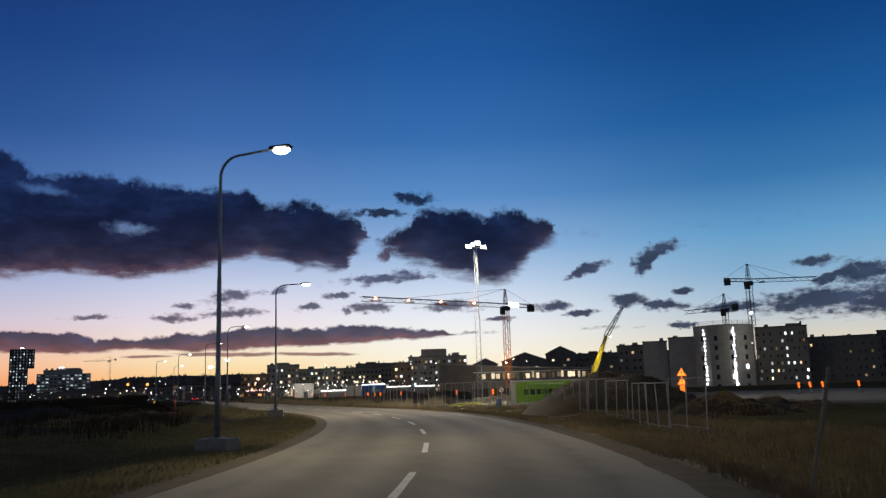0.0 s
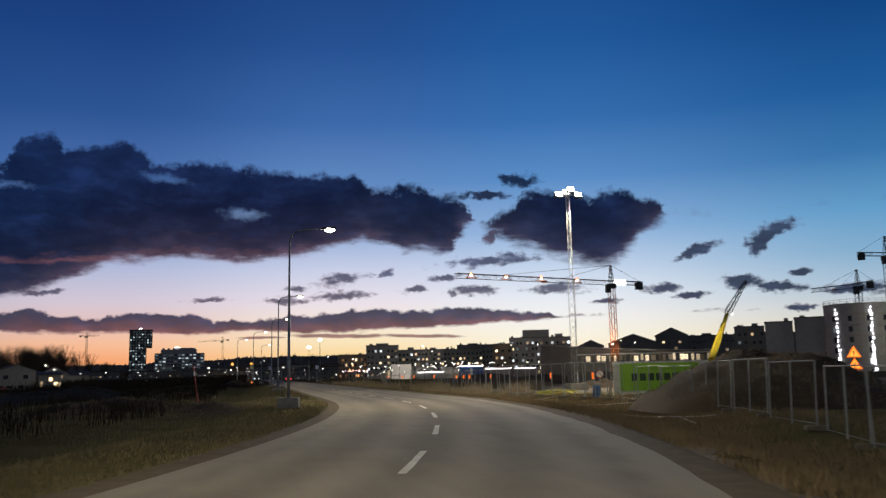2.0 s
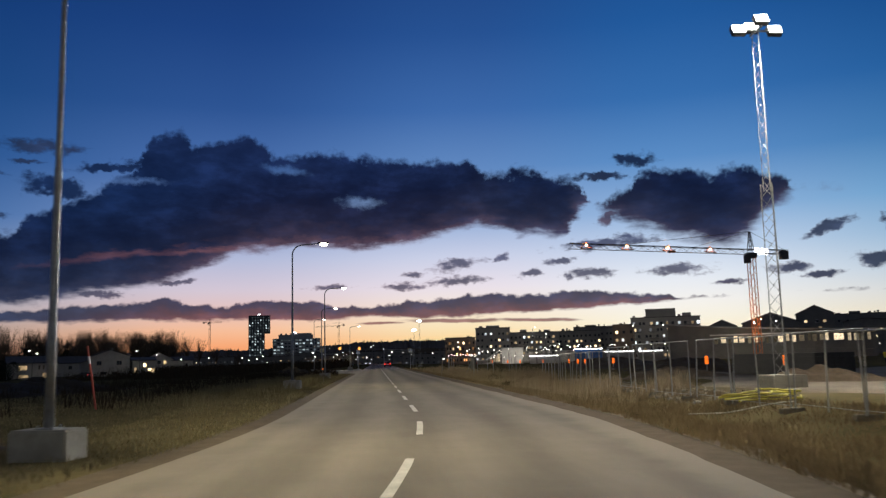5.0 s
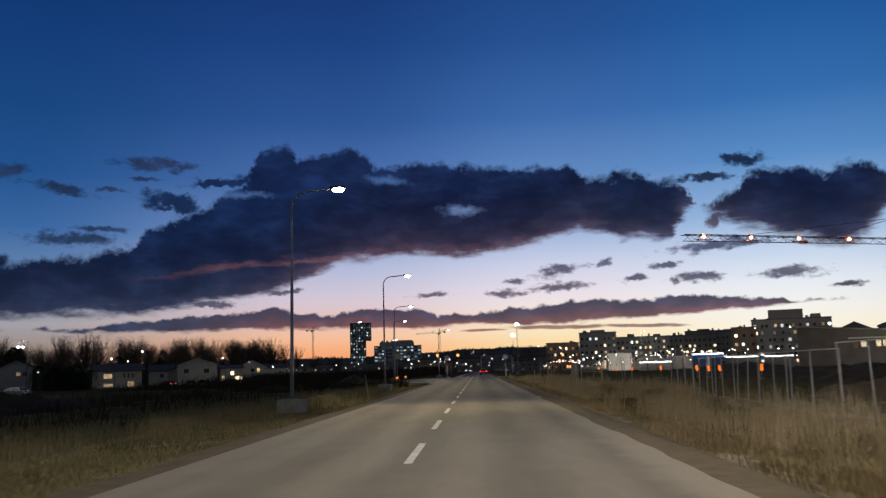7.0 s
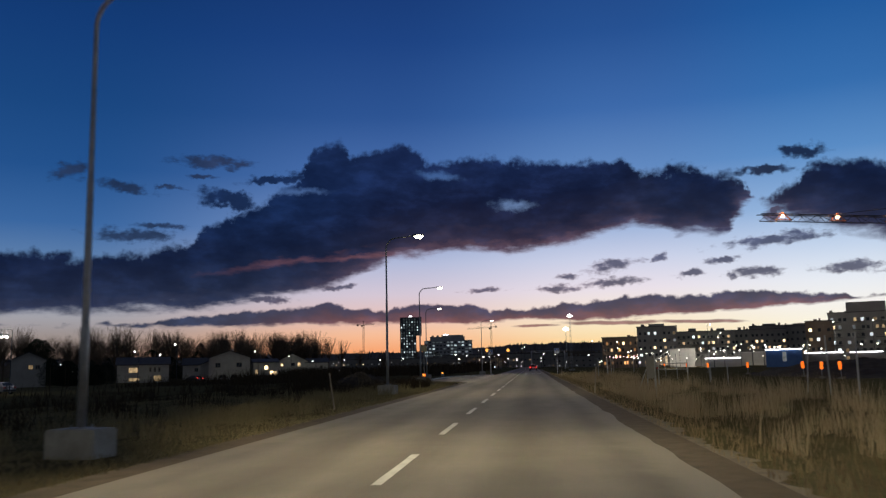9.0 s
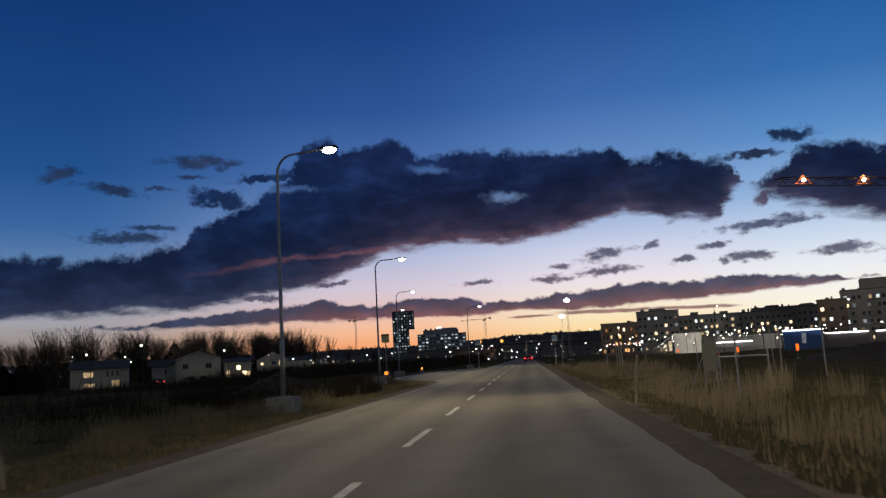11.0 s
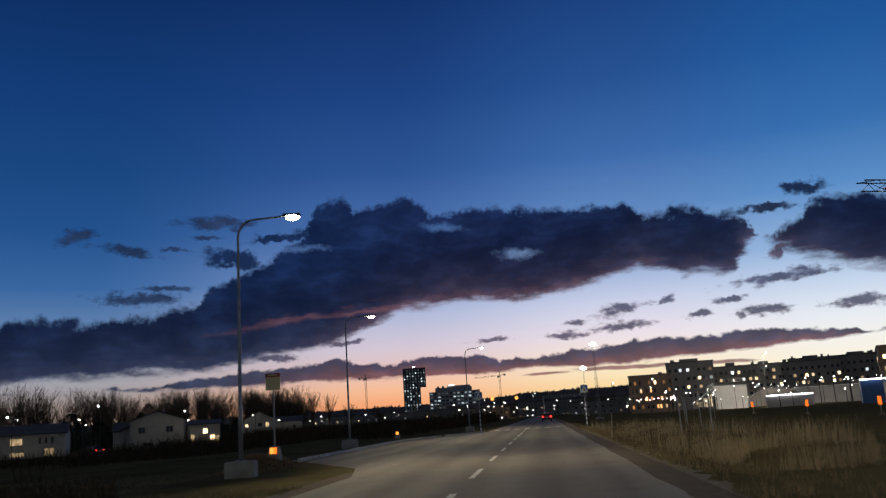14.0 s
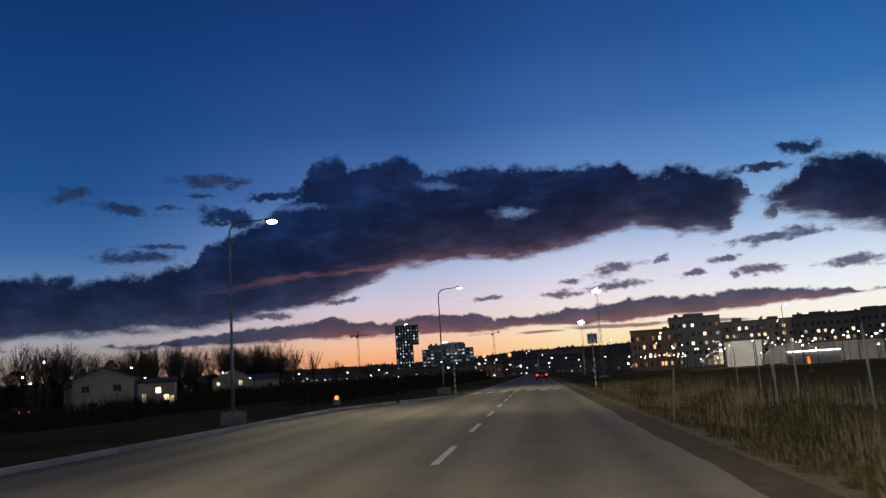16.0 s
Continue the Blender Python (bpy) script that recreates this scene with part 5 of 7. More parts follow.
def make_tent(x, y, turn, w, d, h):
    b = thing("arched_tent", "grey arched storage tent beside the white hall", "tent", at=pose(x, y, 0.3, 0, 0, turn))
    bm = bmesh.new()
    prev = None
    for i in range(17):
        a = math.pi * i / 16
        px, pz = -w / 2 * math.cos(a), h * math.sin(a) ** 0.8 - 0.4
        row = [bm.verts.new((px, 0, pz)), bm.verts.new((px, d, pz))]
        if prev:
            bm.faces.new((prev[0], row[0], row[1], prev[1]))
        prev = row
    bm.faces.new([v for v in bm.verts if v.co.y < 0.01])
    bm.faces.new([v for v in bm.verts if v.co.y > d - 0.01])
    bmesh.ops.recalc_face_normals(bm, faces=bm.faces)
    part("cover", bm, RENDER_DARK, b)
    bm = bmesh.new()
    for k in range(5):
        tube(bm, [(-(w / 2 + 0.05) * math.cos(math.pi * i / 12), d * k / 4, (h + 0.05) * math.sin(math.pi * i / 12) ** 0.8 - 0.4) for i in range(13)], 0.05, 5)
    part("ribs", bm, GALVANISED, b)


make_tent(55.6, 325.0, -12, 12.5, 10, 3.9)



def make_canopy():
    b = thing("sloped_canopy", "sloped pale canopy leaning against the white hall", "canopy", at=pose(41.2, 334.6, 0.3, 0, 0, -10))
    bm = bmesh.new()
    lo = [bm.verts.new(p) for p in ((-3.2, 0, 0.8), (2.4, 0, 4.6), (2.4, 6, 4.6), (-3.2, 6, 0.8))]
    hi = [bm.verts.new((v.co.x, v.co.y, v.co.z + 0.2)) for v in lo]
    bm.faces.new(lo)
    bm.faces.new(hi[::-1])
    for i in range(4):
        bm.faces.new((lo[i], lo[(i + 1) % 4], hi[(i + 1) % 4], hi[i]))
    bmesh.ops.recalc_face_normals(bm, faces=bm.faces)
    part("roof", bm, WHITE_METAL, b)
    for k in range(5):
        x = -2.8 + k * 1.2
        bm = bmesh.new()
        part("post", tube(bm, [(x, 0.2, -1), (x, 0.2, 1.0 + (x + 2.8) * 0.68)], 0.07, 6), GALVANISED, b)
        bm = bmesh.new()
        if k < 4:
            box(bm, x + 0.15, x + 1.05, 0.5, 0.6, 0.2, 0.8 + (x + 2.8) * 0.6)
            part("panel", bm, BAY_WIN, b)


make_canopy()

# low commercial sheds where the road reaches the town
SHEDS = "low sheds at the edge of town"
for x, y, turn, w, h, seed, lab in ((-26, 505, 4, 26, 5.5, 41, "low grey shed with cool lit windows by the road"), (-64, 560, 6, 34, 6.5, 42, "long low shed with a few lit windows"),
                                    (22, 470, -3, 18, 5.0, 43, "low shop with lit windows at the road end"), (48, 520, -6, 30, 7.0, 44, "long low shed with scattered lights"),
                                    (6, 640, 0, 40, 9.0, 45, "wide low building closing the road's view"), (-120, 640, 10, 40, 7.5, 46, "long low shed with a few lit windows"),
                                    (-46, 700, 4, 36, 10.0, 47, "wide grey building with lit windows")):
    make_block("low_shed", lab, x, y, turn, w, 14, -0.5, h, 2, int(w / 2.6), 0.35, seed, RENDER_DARK, SHEDS, win=(0.7, 0.6), mats=[COOL_WIN, COOL_WIN, WARM_WIN])
# ---------------------------------------------------------------- cranes
def make_tower_crane(label, base, top, cab_z, jib, counter, steel, lamps=(), hang=0.5, mast_lamp=None, width=1.6, lamp_size=0.45):
    """A hammerhead crane: mast, cab, peak, jib with trolley and counter-jib. jib and counter are the far ends."""
    b = thing("tower_crane", label, "tower crane", "tower cranes", at=pose(*base))
    o = Vector(base)
    cab_z = (jib[2] + counter[2]) / 2 - o.z - 1.6
    bm = bmesh.new()
    lattice(bm, (0, 0, -1), (0, 0, cab_z), width, int(cab_z / width), 0.11, 4)
    part("mast", bm, steel, b)
    bm = bmesh.new()
    box(bm, -width * 0.7, width * 0.7, -width * 0.7, width * 0.7, cab_z - 0.2, cab_z + 1.2)
    part("slewing_ring", bm, DARK_STEEL, b)
    bm = bmesh.new()
    box(bm, -width * 1.4, -width * 0.5, -width, -width * 0.2, cab_z - 1.6, cab_z + 0.6, bevel=0.08)
    cab = part("cab", bm, DARK_STEEL, b)
    j, c, peak = Vector(jib) - o, Vector(counter) - o, Vector((0, 0, top - o.z))
    root = Vector((0, 0, (j.z + c.z) / 2))
    bm = bmesh.new()
    lattice(bm, root, peak, width * 0.8, 5, 0.1, 4, False, 0.25)
    part("peak", bm, DARK_STEEL, b)
    bm = bmesh.new()
    lattice(bm, root, j, 1.5, int((j - root).length / 1.9), 0.085, 4, True)
    arm = part("jib", bm, DARK_STEEL, b)
    bm = bmesh.new()
    lattice(bm, root, c, 1.1, 5, 0.09, 4)
    tail = part("counter_jib", bm, DARK_STEEL, b)
    d = (c - root).normalized()
    m = Matrix.Translation(c - d * 1.2) @ Matrix.Rotation(math.atan2(d.y, d.x), 4, "Z")
    bm = bmesh.new()
    box(bm, -1.1, 1.1, -0.7, 0.7, -1.9, 0.3, m, 0.05)
    part("counterweight", bm, DARK_STEEL, tail)
    for q in (root.lerp(j, 0.72) + Vector((0, 0, 0.6)), root.lerp(j, 0.33) + Vector((0, 0, 0.6)), c + Vector((0, 0, 0.3))):
        bm = bmesh.new()
        part("tie_rod", tube(bm, [peak, q], 0.05, 4), DARK_STEEL, b)
    bm = bmesh.new()
    q = root.lerp(j, hang)
    box(bm, -0.8, 0.8, -0.5, 0.5, -1.0, -0.55, Matrix.Translation(q))
    part("trolley", bm, CRANE_RED, arm)
    for f in lamps:
        q = root.lerp(j, f)
        bm = bmesh.new()
        bmesh.ops.create_icosphere(bm, subdivisions=2, radius=0.34, matrix=Matrix.Translation(q + Vector((0, 0, 0.15))))
        part("jib_lamp", bm, CRANE_LAMP, arm, "orange-white working lamp")
        bm = bmesh.new()
        for s in (-1, 1):
            tube(bm, [q + (j - root).normalized() * s * 1.5 + Vector((0, 0, -0.5)), q + Vector((0, 0, 0.9))], 0.09, 4)
        tube(bm, [q + (j - root).normalized() * 1.8 + Vector((0, 0, -0.55)), q - (j - root).normalized() * 1.8 + Vector((0, 0, -0.55))], 0.12, 4)
        part("lamp_bracket", bm, CRANE_RED, arm)
    if mast_lamp:
        bm = bmesh.new()
        bmesh.ops.create_icosphere(bm, subdivisions=2, radius=lamp_size, matrix=Matrix.Translation((-0.9, -0.9, mast_lamp)))
        part("mast_lamp", bm, FLOOD, b, "white mast lamp")
    return b, root, j


crane, c_root, c_jib = make_tower_crane("tall tower crane with orange lamps along its jib", (96.6, 246.3, 0), 32.7, 24.5, (44.4, 229.0, 27.4), (108.4, 250.3, 27.6),
                                        CRANE_RED, (0.91, 0.70, 0.48, 0.24), 0.46, 9.0, lamp_size=0.2)
bm = bmesh.new()
box(bm, 1.8, 6.4, 0.5, 0.8, 26.9, 28.5, Matrix.Rotation(radians(18), 4, "Z"))
part("name_board", bm, WHITE_STRIP, crane, "white glowing board on the counter-jib")
for f in (0.91, 0.70, 0.48, 0.24):
    p = Vector((96.6, 246.3, 0)) + c_root.lerp(c_jib, f)
    lamp_light("jib_lamp_light", p + Vector((0, -0.6, 1.2)), 500, (1.0, 0.45, 0.18), 0.3)
lamp_light("crane_foot_light", (93.5, 243.0, 9.5), 2600, (1.0, 0.55, 0.22), 0.4)
make_tower_crane("dark tower crane standing above the round tower", (184.3, 235.4, 0), 41.2, 33.0, (200.5, 221.0, 34.6), (178.2, 240.8, 36.2), DARK_STEEL, (), 0.2, 24.0)
make_tower_crane("dark smaller tower crane behind the round tower", (188.2, 254.0, 0), 33.0, 26.0, (177.0, 263.0, 27.0), (192.0, 251.0, 28.6), DARK_STEEL)
make_tower_crane("far small tower crane on the skyline", (-52.0, 1240.0, 0), 60, 54, (-85.0, 1235.0, 53.0), (-44.0, 1242.0, 56.0), DARK_STEEL, width=2.0)
make_tower_crane("far small tower crane on the skyline", (-232.0, 1240.0, 0), 68, 62, (-215.0, 1238.0, 63.0), (-242.0, 1242.0, 63.0), DARK_STEEL, width=2.0)


def make_truck_crane():
    b = thing("mobile_crane", "yellow mobile crane with its boom raised", "mobile crane", at=pose(57.5, 125.5, ground_z(57.5, 125.5), 0, 0, 35))
    bm = bmesh.new()
    box(bm, -4.5, 3.2, -1.25, 1.25, 0.8, 1.4, bevel=0.05)
    box(bm, -2.6, -0.2, -1.1, 1.1, 1.4, 2.5, bevel=0.1)
    part("chassis", bm, YELLOW, b)
    bm = bmesh.new()
    box(bm, 1.3, 3.2, -1.2, 1.2, 1.4, 2.9, bevel=0.15)
    cab = part("cab", bm, YELLOW, b)
    bm = bmesh.new()
    box(bm, 3.19, 3.23, -1.0, 1.0, 2.0, 2.7)
    part("windscreen", bm, DARK_WIN, cab)
    wheel = bmesh.new()
    bmesh.ops.create_cone(wheel, cap_ends=True, segments=20, radius1=0.55, radius2=0.55, depth=0.35, matrix=Matrix.Rotation(radians(90), 4, "X"))
    wheel = mesh_of("wheel", wheel, TYRE)
    for wx in (-3.6, -2.3, 1.0, 2.4):
        for wy in (-1.1, 1.1):
            part("wheel", wheel, None, b, at=pose(wx, wy, 0.55))
    inv = b.matrix_basis.inverted()
    p0, p1, p2 = (inv @ Vector(p) for p in ((58.0, 125.9, 2.6), (64.7, 131.9, 9.7), (69.6, 133.7, 15.2)))
    d = (p1 - p0).normalized()
    bm = bmesh.new()
    tube(bm, [p0, p0.lerp(p1, 0.45)], 0.52, 6)
    tube(bm, [p0.lerp(p1, 0.4), p0.lerp(p1, 0.75)], 0.43, 6)
    tube(bm, [p0.lerp(p1, 0.7), p1], 0.34, 6)
    part("boom", bm, YELLOW, b, "yellow telescopic boom")
    bm = bmesh.new()
    bmesh.ops.create_icosphere(bm, subdivisions=2, radius=0.16, matrix=Matrix.Translation(p1 + Vector((0.5, -0.6, 0.0))))
    part("work_lamp", bm, FLOOD, b, "white working lamp")
    # unseen spot in mid-air before the boom, in place of the tip lamp
    beam("boom_lamp_beam", (58.0, 123.0, 12.5), (60.5, 129.0, 5.5), 3200, (1.0, 0.93, 0.75), 60, 0.8, 0.3)
    bm = bmesh.new()
    lattice(bm, p1, p2, 0.7, 7, 0.06, 4, False, 0.5)
    part("fly_jib", bm, DARK_STEEL, b)
    bm = bmesh.new()
    tube(bm, [p2, p2 + Vector((0.9, 0.3, -0.2))], 0.12, 5)
    tube(bm, [p2, p1 + Vector((0.0, 0.0, 1.2)), p0.lerp(p1, 0.8)], 0.03, 4)
    part("hook_rope", bm, DARK_STEEL, b)


make_truck_crane()


# ---------------------------------------------------------------- site fence
def make_fence_panel():
    p = thing("fence_panel", "galvanised wire site fence panel on concrete feet", "fence", "site fence panels")
    bm = bmesh.new()
    for x in (0.05, 1.7, 3.35):
        tube(bm, [(x, 0, 0.04), (x, 0, 2.0)], 0.023, 6)
    tube(bm, [(0.05, 0, 0.16), (3.35, 0, 0.16)], 0.008, 6)
    tube(bm, [(0.05, 0, 1.98), (3.35, 0, 1.98)], 0.018, 6)
    part("frame", bm, GALVANISED, p)
    bm = bmesh.new()
    for k in range(1, 24):
        x = 0.05 + 3.3 * k / 24
        tube(bm, [(x, 0, 0.16), (x, 0, 1.98)], 0.0017, 3, False)
    for k in range(1, 9):
        z = 0.16 + 1.82 * k / 9
        tube(bm, [(0.05, 0.004, z), (3.35, 0.004, z)], 0.0017, 3, False)
    part("wire_mesh", bm, DARK_STEEL, p)
    bm = bmesh.new()
    box(bm, -0.08, 0.14, -0.3, 0.3, -0.05, 0.1, bevel=0.02)
    part("foot", bm, DARK_CONCRETE, p)
    return p


FENCE_RUN = [(2.0, 21.2), (3.0, 24.5), (5.4, 31), (7.3, 38), (8.7, 47), (9.3, 56), (9.4, 68), (9.7, 80), (10.6, 91)]
panel = None
rnd = random.Random(6)
pos = Vector(FENCE_RUN[0])
left_over = 0.0
for a, b in zip(FENCE_RUN, FENCE_RUN[1:]):
    a, b = Vector(a), Vector(b)
    length, s = (b - a).length, left_over
    while s < length:
        q = a.lerp(b, s / length)
        turn = math.degrees(math.atan2(b.y - a.y, b.x - a.x)) + rnd.uniform(-3, 3)
        at = pose(q.x, q.y, ground_z(q.x, q.y) + 0.04, rnd.uniform(-4, 4), 0, turn) @ Matrix.Diagonal((1, 1, 0.82 + 0.15 * step(44, 57, q.y) * (1 - step(66, 80, q.y)), 1))
        if panel is None:
            panel = make_fence_panel()
            panel.matrix_basis = at
        else:
            copy_thing(panel, pose(0, 0, 0)).matrix_basis = at
        s += 3.46
    left_over = s - length


def make_post(h, r, material, label, name="marker_post", cap=None, category="post"):
    p = thing(name, label, category, "roadside posts")
    bm = bmesh.new()
    tube(bm, [(0, 0, -0.15), (0, 0, h)], [r, r * 0.9], 8)
    part("shaft", bm, material, p)
    if cap:
        bm = bmesh.new()
        tube(bm, [(0, 0, h * 0.72), (0, 0, h * 0.84)], r * 1.12, 8)
        part("reflector_band", bm, cap, p)
    return p


stake = make_post(1.25, 0.034, WOOD, "pale wooden roadside stake, leaning slightly")
stake.matrix_basis = pose(4.74, 112.4, -0.02, 0, 5, 0)
for x, y, rx, ry in ((4.95, 162.3, 0, 5), (-4.9, 101.0, 4, -7)):
    copy_thing(stake, pose(0, 0, 0)).matrix_basis = pose(x, y, -0.02, rx, ry, 0) @ Matrix.Diagonal((0.8, 0.8, 1, 1))
snow = make_post(2.3, 0.042, STICK_RED, "red and brown snow pole leaning over", "snow_pole", SIGN_WHITE, "pole")
snow.matrix_basis = pose(-11.2, 69.5, ground_z(-11.2, 69.5), 3, -8, 0)
copy_thing(stake, pose(-5.85, 8.7, -0.05, 8, 10, 0) @ Matrix.Diagonal((0.8, 0.8, 1.25, 1)))
post = make_post(2.1, 0.035, GALVANISED, "bare galvanised fence post")
post.matrix_basis = pose(12.9, 108.0, ground_z(12.9, 108), 0, 4, 0)
rnd = random.Random(14)
for x, y in ((10.9, 94.5), (11.6, 99), (12.3, 103.5), (7.9, 114.8), (13.4, 124), (13.8, 131), (15.0, 136.5), (14.0, 145.0), (14.3, 153.0), (9.8, 162.6), (9.4, 169.6), (11.2, 173.4), (11.3, 179), (13.2, 191.6), (16.6, 197)):
    copy_thing(post, pose(x, y, ground_z(x, y), rnd.uniform(-2, 2), rnd.uniform(-2.5, 0.2), 0))


def make_notice_panel():
    """A blank board on two legs with a raking strut, seen from the road."""
    s = thing("notice_panel", "plain grey board on braced legs beside the ditch", "notice board", at=pose(8.65, 121.9, ground_z(8.65, 121.9), 0, 0, -12))
    bm = bmesh.new()
    box(bm, -0.25, 0.25, -0.02, 0.02, 0.72, 1.88, bevel=0.008)
    part("board", bm, RENDER_DARK, s)
    for x in (-0.2, 0.2):
        bm = bmesh.new()
        part("leg", tube(bm, [(x, 0.05, -0.15), (x, 0.05, 1.8)], 0.032, 8), GALVANISED, s)
    bm = bmesh.new()
    part("strut", tube(bm, [(-0.26, 0.08, 1.25), (-0.78, 0.5, 0.0)], 0.025, 8), GALVANISED, s)


make_notice_panel()


def make_trestle():
    """A low two-legged rail with a small lamp at each end."""
    b = thing("trestle_barrier", "low galvanised barrier rail on two legs in the weeds", "barrier", at=pose(10.0, 122.6, ground_z(10.0, 122.6), 0, 0, -40))
    for x in (-0.95, 0.95):
        bm = bmesh.new()
        part("leg", tube(bm, [(x, 0, -0.1), (x, 0, 1.45)], 0.035, 8), GALVANISED, b)
    for z in (1.05, 1.40):
        bm = bmesh.new()
        part("rail", tube(bm, [(-1.0, 0, z), (1.0, 0, z)], 0.028, 8), GALVANISED, b)
    bm = bmesh.new()
    box(bm, -1.03, -0.93, -0.06, -0.035, 1.08, 1.2, bevel=0.008)
    part("reflector", bm, SIGN_RED, b, "small red reflector")


make_trestle()


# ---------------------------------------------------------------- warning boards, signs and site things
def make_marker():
    m = thing("warning_board", "orange striped reflective warning board on a post, made to glow", "warning board", "warning boards on the site")
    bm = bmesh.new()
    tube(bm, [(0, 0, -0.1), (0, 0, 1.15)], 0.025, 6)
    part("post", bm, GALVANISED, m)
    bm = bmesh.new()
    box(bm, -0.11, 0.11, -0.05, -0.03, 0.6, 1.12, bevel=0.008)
    # emissive board, in place of headlights thrown back by its sheeting
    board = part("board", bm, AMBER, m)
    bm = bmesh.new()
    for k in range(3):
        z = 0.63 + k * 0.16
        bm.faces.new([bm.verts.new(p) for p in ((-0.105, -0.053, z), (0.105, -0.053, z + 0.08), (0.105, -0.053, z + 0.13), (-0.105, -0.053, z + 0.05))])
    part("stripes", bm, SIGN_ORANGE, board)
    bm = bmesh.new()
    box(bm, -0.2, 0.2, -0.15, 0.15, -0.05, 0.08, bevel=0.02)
    part("foot", bm, DARK_CONCRETE, m)
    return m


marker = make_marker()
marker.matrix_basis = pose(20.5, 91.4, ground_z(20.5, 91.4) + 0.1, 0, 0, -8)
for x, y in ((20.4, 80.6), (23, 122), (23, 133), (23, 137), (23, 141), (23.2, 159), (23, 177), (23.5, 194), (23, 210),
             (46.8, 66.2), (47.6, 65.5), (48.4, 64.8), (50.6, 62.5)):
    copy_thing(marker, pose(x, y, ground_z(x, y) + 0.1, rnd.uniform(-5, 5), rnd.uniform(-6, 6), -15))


def make_triangle_sign():
    s = thing("roadwork_sign", "two stacked red reflective warning triangles on a post, made to glow", "road sign", at=pose(22.1, 50.5, ground_z(21.8, 50.8) - 0.25, 0, 0, -35))
    bm = bmesh.new()
    tube(bm, [(0, 0.04, -0.1), (0, 0.04, 2.75)], 0.035, 8)
    part("post", bm, GALVANISED, s)
    # triangles, faces and board emit the headlight that real sheeting would return
    for k, z in enumerate((1.42, 2.02)):
        bm = bmesh.new()
        f = [bm.verts.new(p) for p in ((-0.34, 0, z), (0.34, 0, z), (0, 0, z + 0.58))]
        g = [bm.verts.new((v.co.x, 0.02, v.co.z)) for v in f]
        bm.faces.new(f[::-1])
        bm.faces.new(g)
        for i in range(3):
            bm.faces.new((f[i], f[(i + 1) % 3], g[(i + 1) % 3], g[i]))
        plate = part("triangle", bm, AMBER, s)
        bm = bmesh.new()
        bm.faces.new([bm.verts.new(p) for p in ((-0.225, -0.004, z + 0.06), (0.225, -0.004, z + 0.06), (0, -0.004, z + 0.45))])
        part("face", bm, AMBER_PALE, plate)
        bm = bmesh.new()
        box(bm, -0.028, 0.028, -0.012, -0.006, z + 0.16, z + 0.32)
        box(bm, -0.028, 0.028, -0.012, -0.006, z + 0.09, z + 0.13)
        part("symbol", bm, SIGN_BLACK, plate)
    bm = bmesh.new()
    box(bm, -0.16, 0.16, 0.0, 0.02, 0.78, 1.38, bevel=0.005)
    part("board", bm, AMBER, s)


make_triangle_sign()


def make_hoarding():
    """The lime green site board on a white wall."""
    s = thing("site_hoarding", "lime green and white site board behind the fence", "hoarding", at=pose(9.6, 56.6, ground_z(12, 56.6), 0, 0, -6))
    bm = bmesh.new()
    box(bm, 1.95, 7.4, 0.03, 0.12, 0.1, 1.82, bevel=0.01)
    part("backing", bm, WHITE_METAL, s)
    bm = bmesh.new()
    box(bm, 2.3, 6.85, 0.0, 0.03, 0.22, 1.72)
    panel_ = part("green_panel", bm, GREEN_SHEET, s, "lime green printed panel")
    bm = bmesh.new()
    for k in range(7):
        x = 2.95 + k * 0.465
        box(bm, x, x + 0.36, -0.006, -0.002, 0.76, 1.16)
    part("lettering", bm, BLACK_MARK, panel_, "dark green lettering")
    for x in (2.05, 3.8, 5.6, 7.3):
        bm = bmesh.new()
        tube(bm, [(x, 0.18, -0.2), (x, 0.18, 1.8)], 0.04, 6)
        tube(bm, [(x, 0.16, 1.7), (x, 1.3, 0.0)], 0.03, 6)
        part("prop", bm, WOOD, s)


make_hoarding()


def round_sign(name, label, x, y, h, r, faces, turn=0, category="road sign"):
    s = thing(name, label, category, "road signs", at=pose(x, y, ground_z(x, y), 0, 0, turn))
    bm = bmesh.new()
    tube(bm, [(0, 0.04, -0.1), (0, 0.04, h + 0.1)], 0.03, 8)
    part("post", bm, GALVANISED, s)
    for i, (rr, mat) in enumerate(faces):
        bm = bmesh.new()
        bmesh.ops.create_cone(bm, cap_ends=True, segments=24, radius1=r * rr, radius2=r * rr, depth=0.012,
                              matrix=Matrix.Translation((0, -0.012 * i, h - r)) @ Matrix.Rotation(radians(90), 4, "X"))
        part("disc", bm, mat, s)
    return s


s = round_sign("no_entry_sign", "round red-rimmed prohibition sign on a steel post", 9.7, 54.0, 1.45, 0.21, ((1.0, SIGN_RED), (0.8, SIGN_WHITE)), -25)
bm = bmesh.new()
box(bm, -0.16, 0.16, -0.034, -0.026, -0.02, 0.02, Matrix.Translation((0, 0, 1.24)) @ Matrix.Rotation(radians(45), 4, "Y"))
part("bar", bm, SIGN_RED, s)


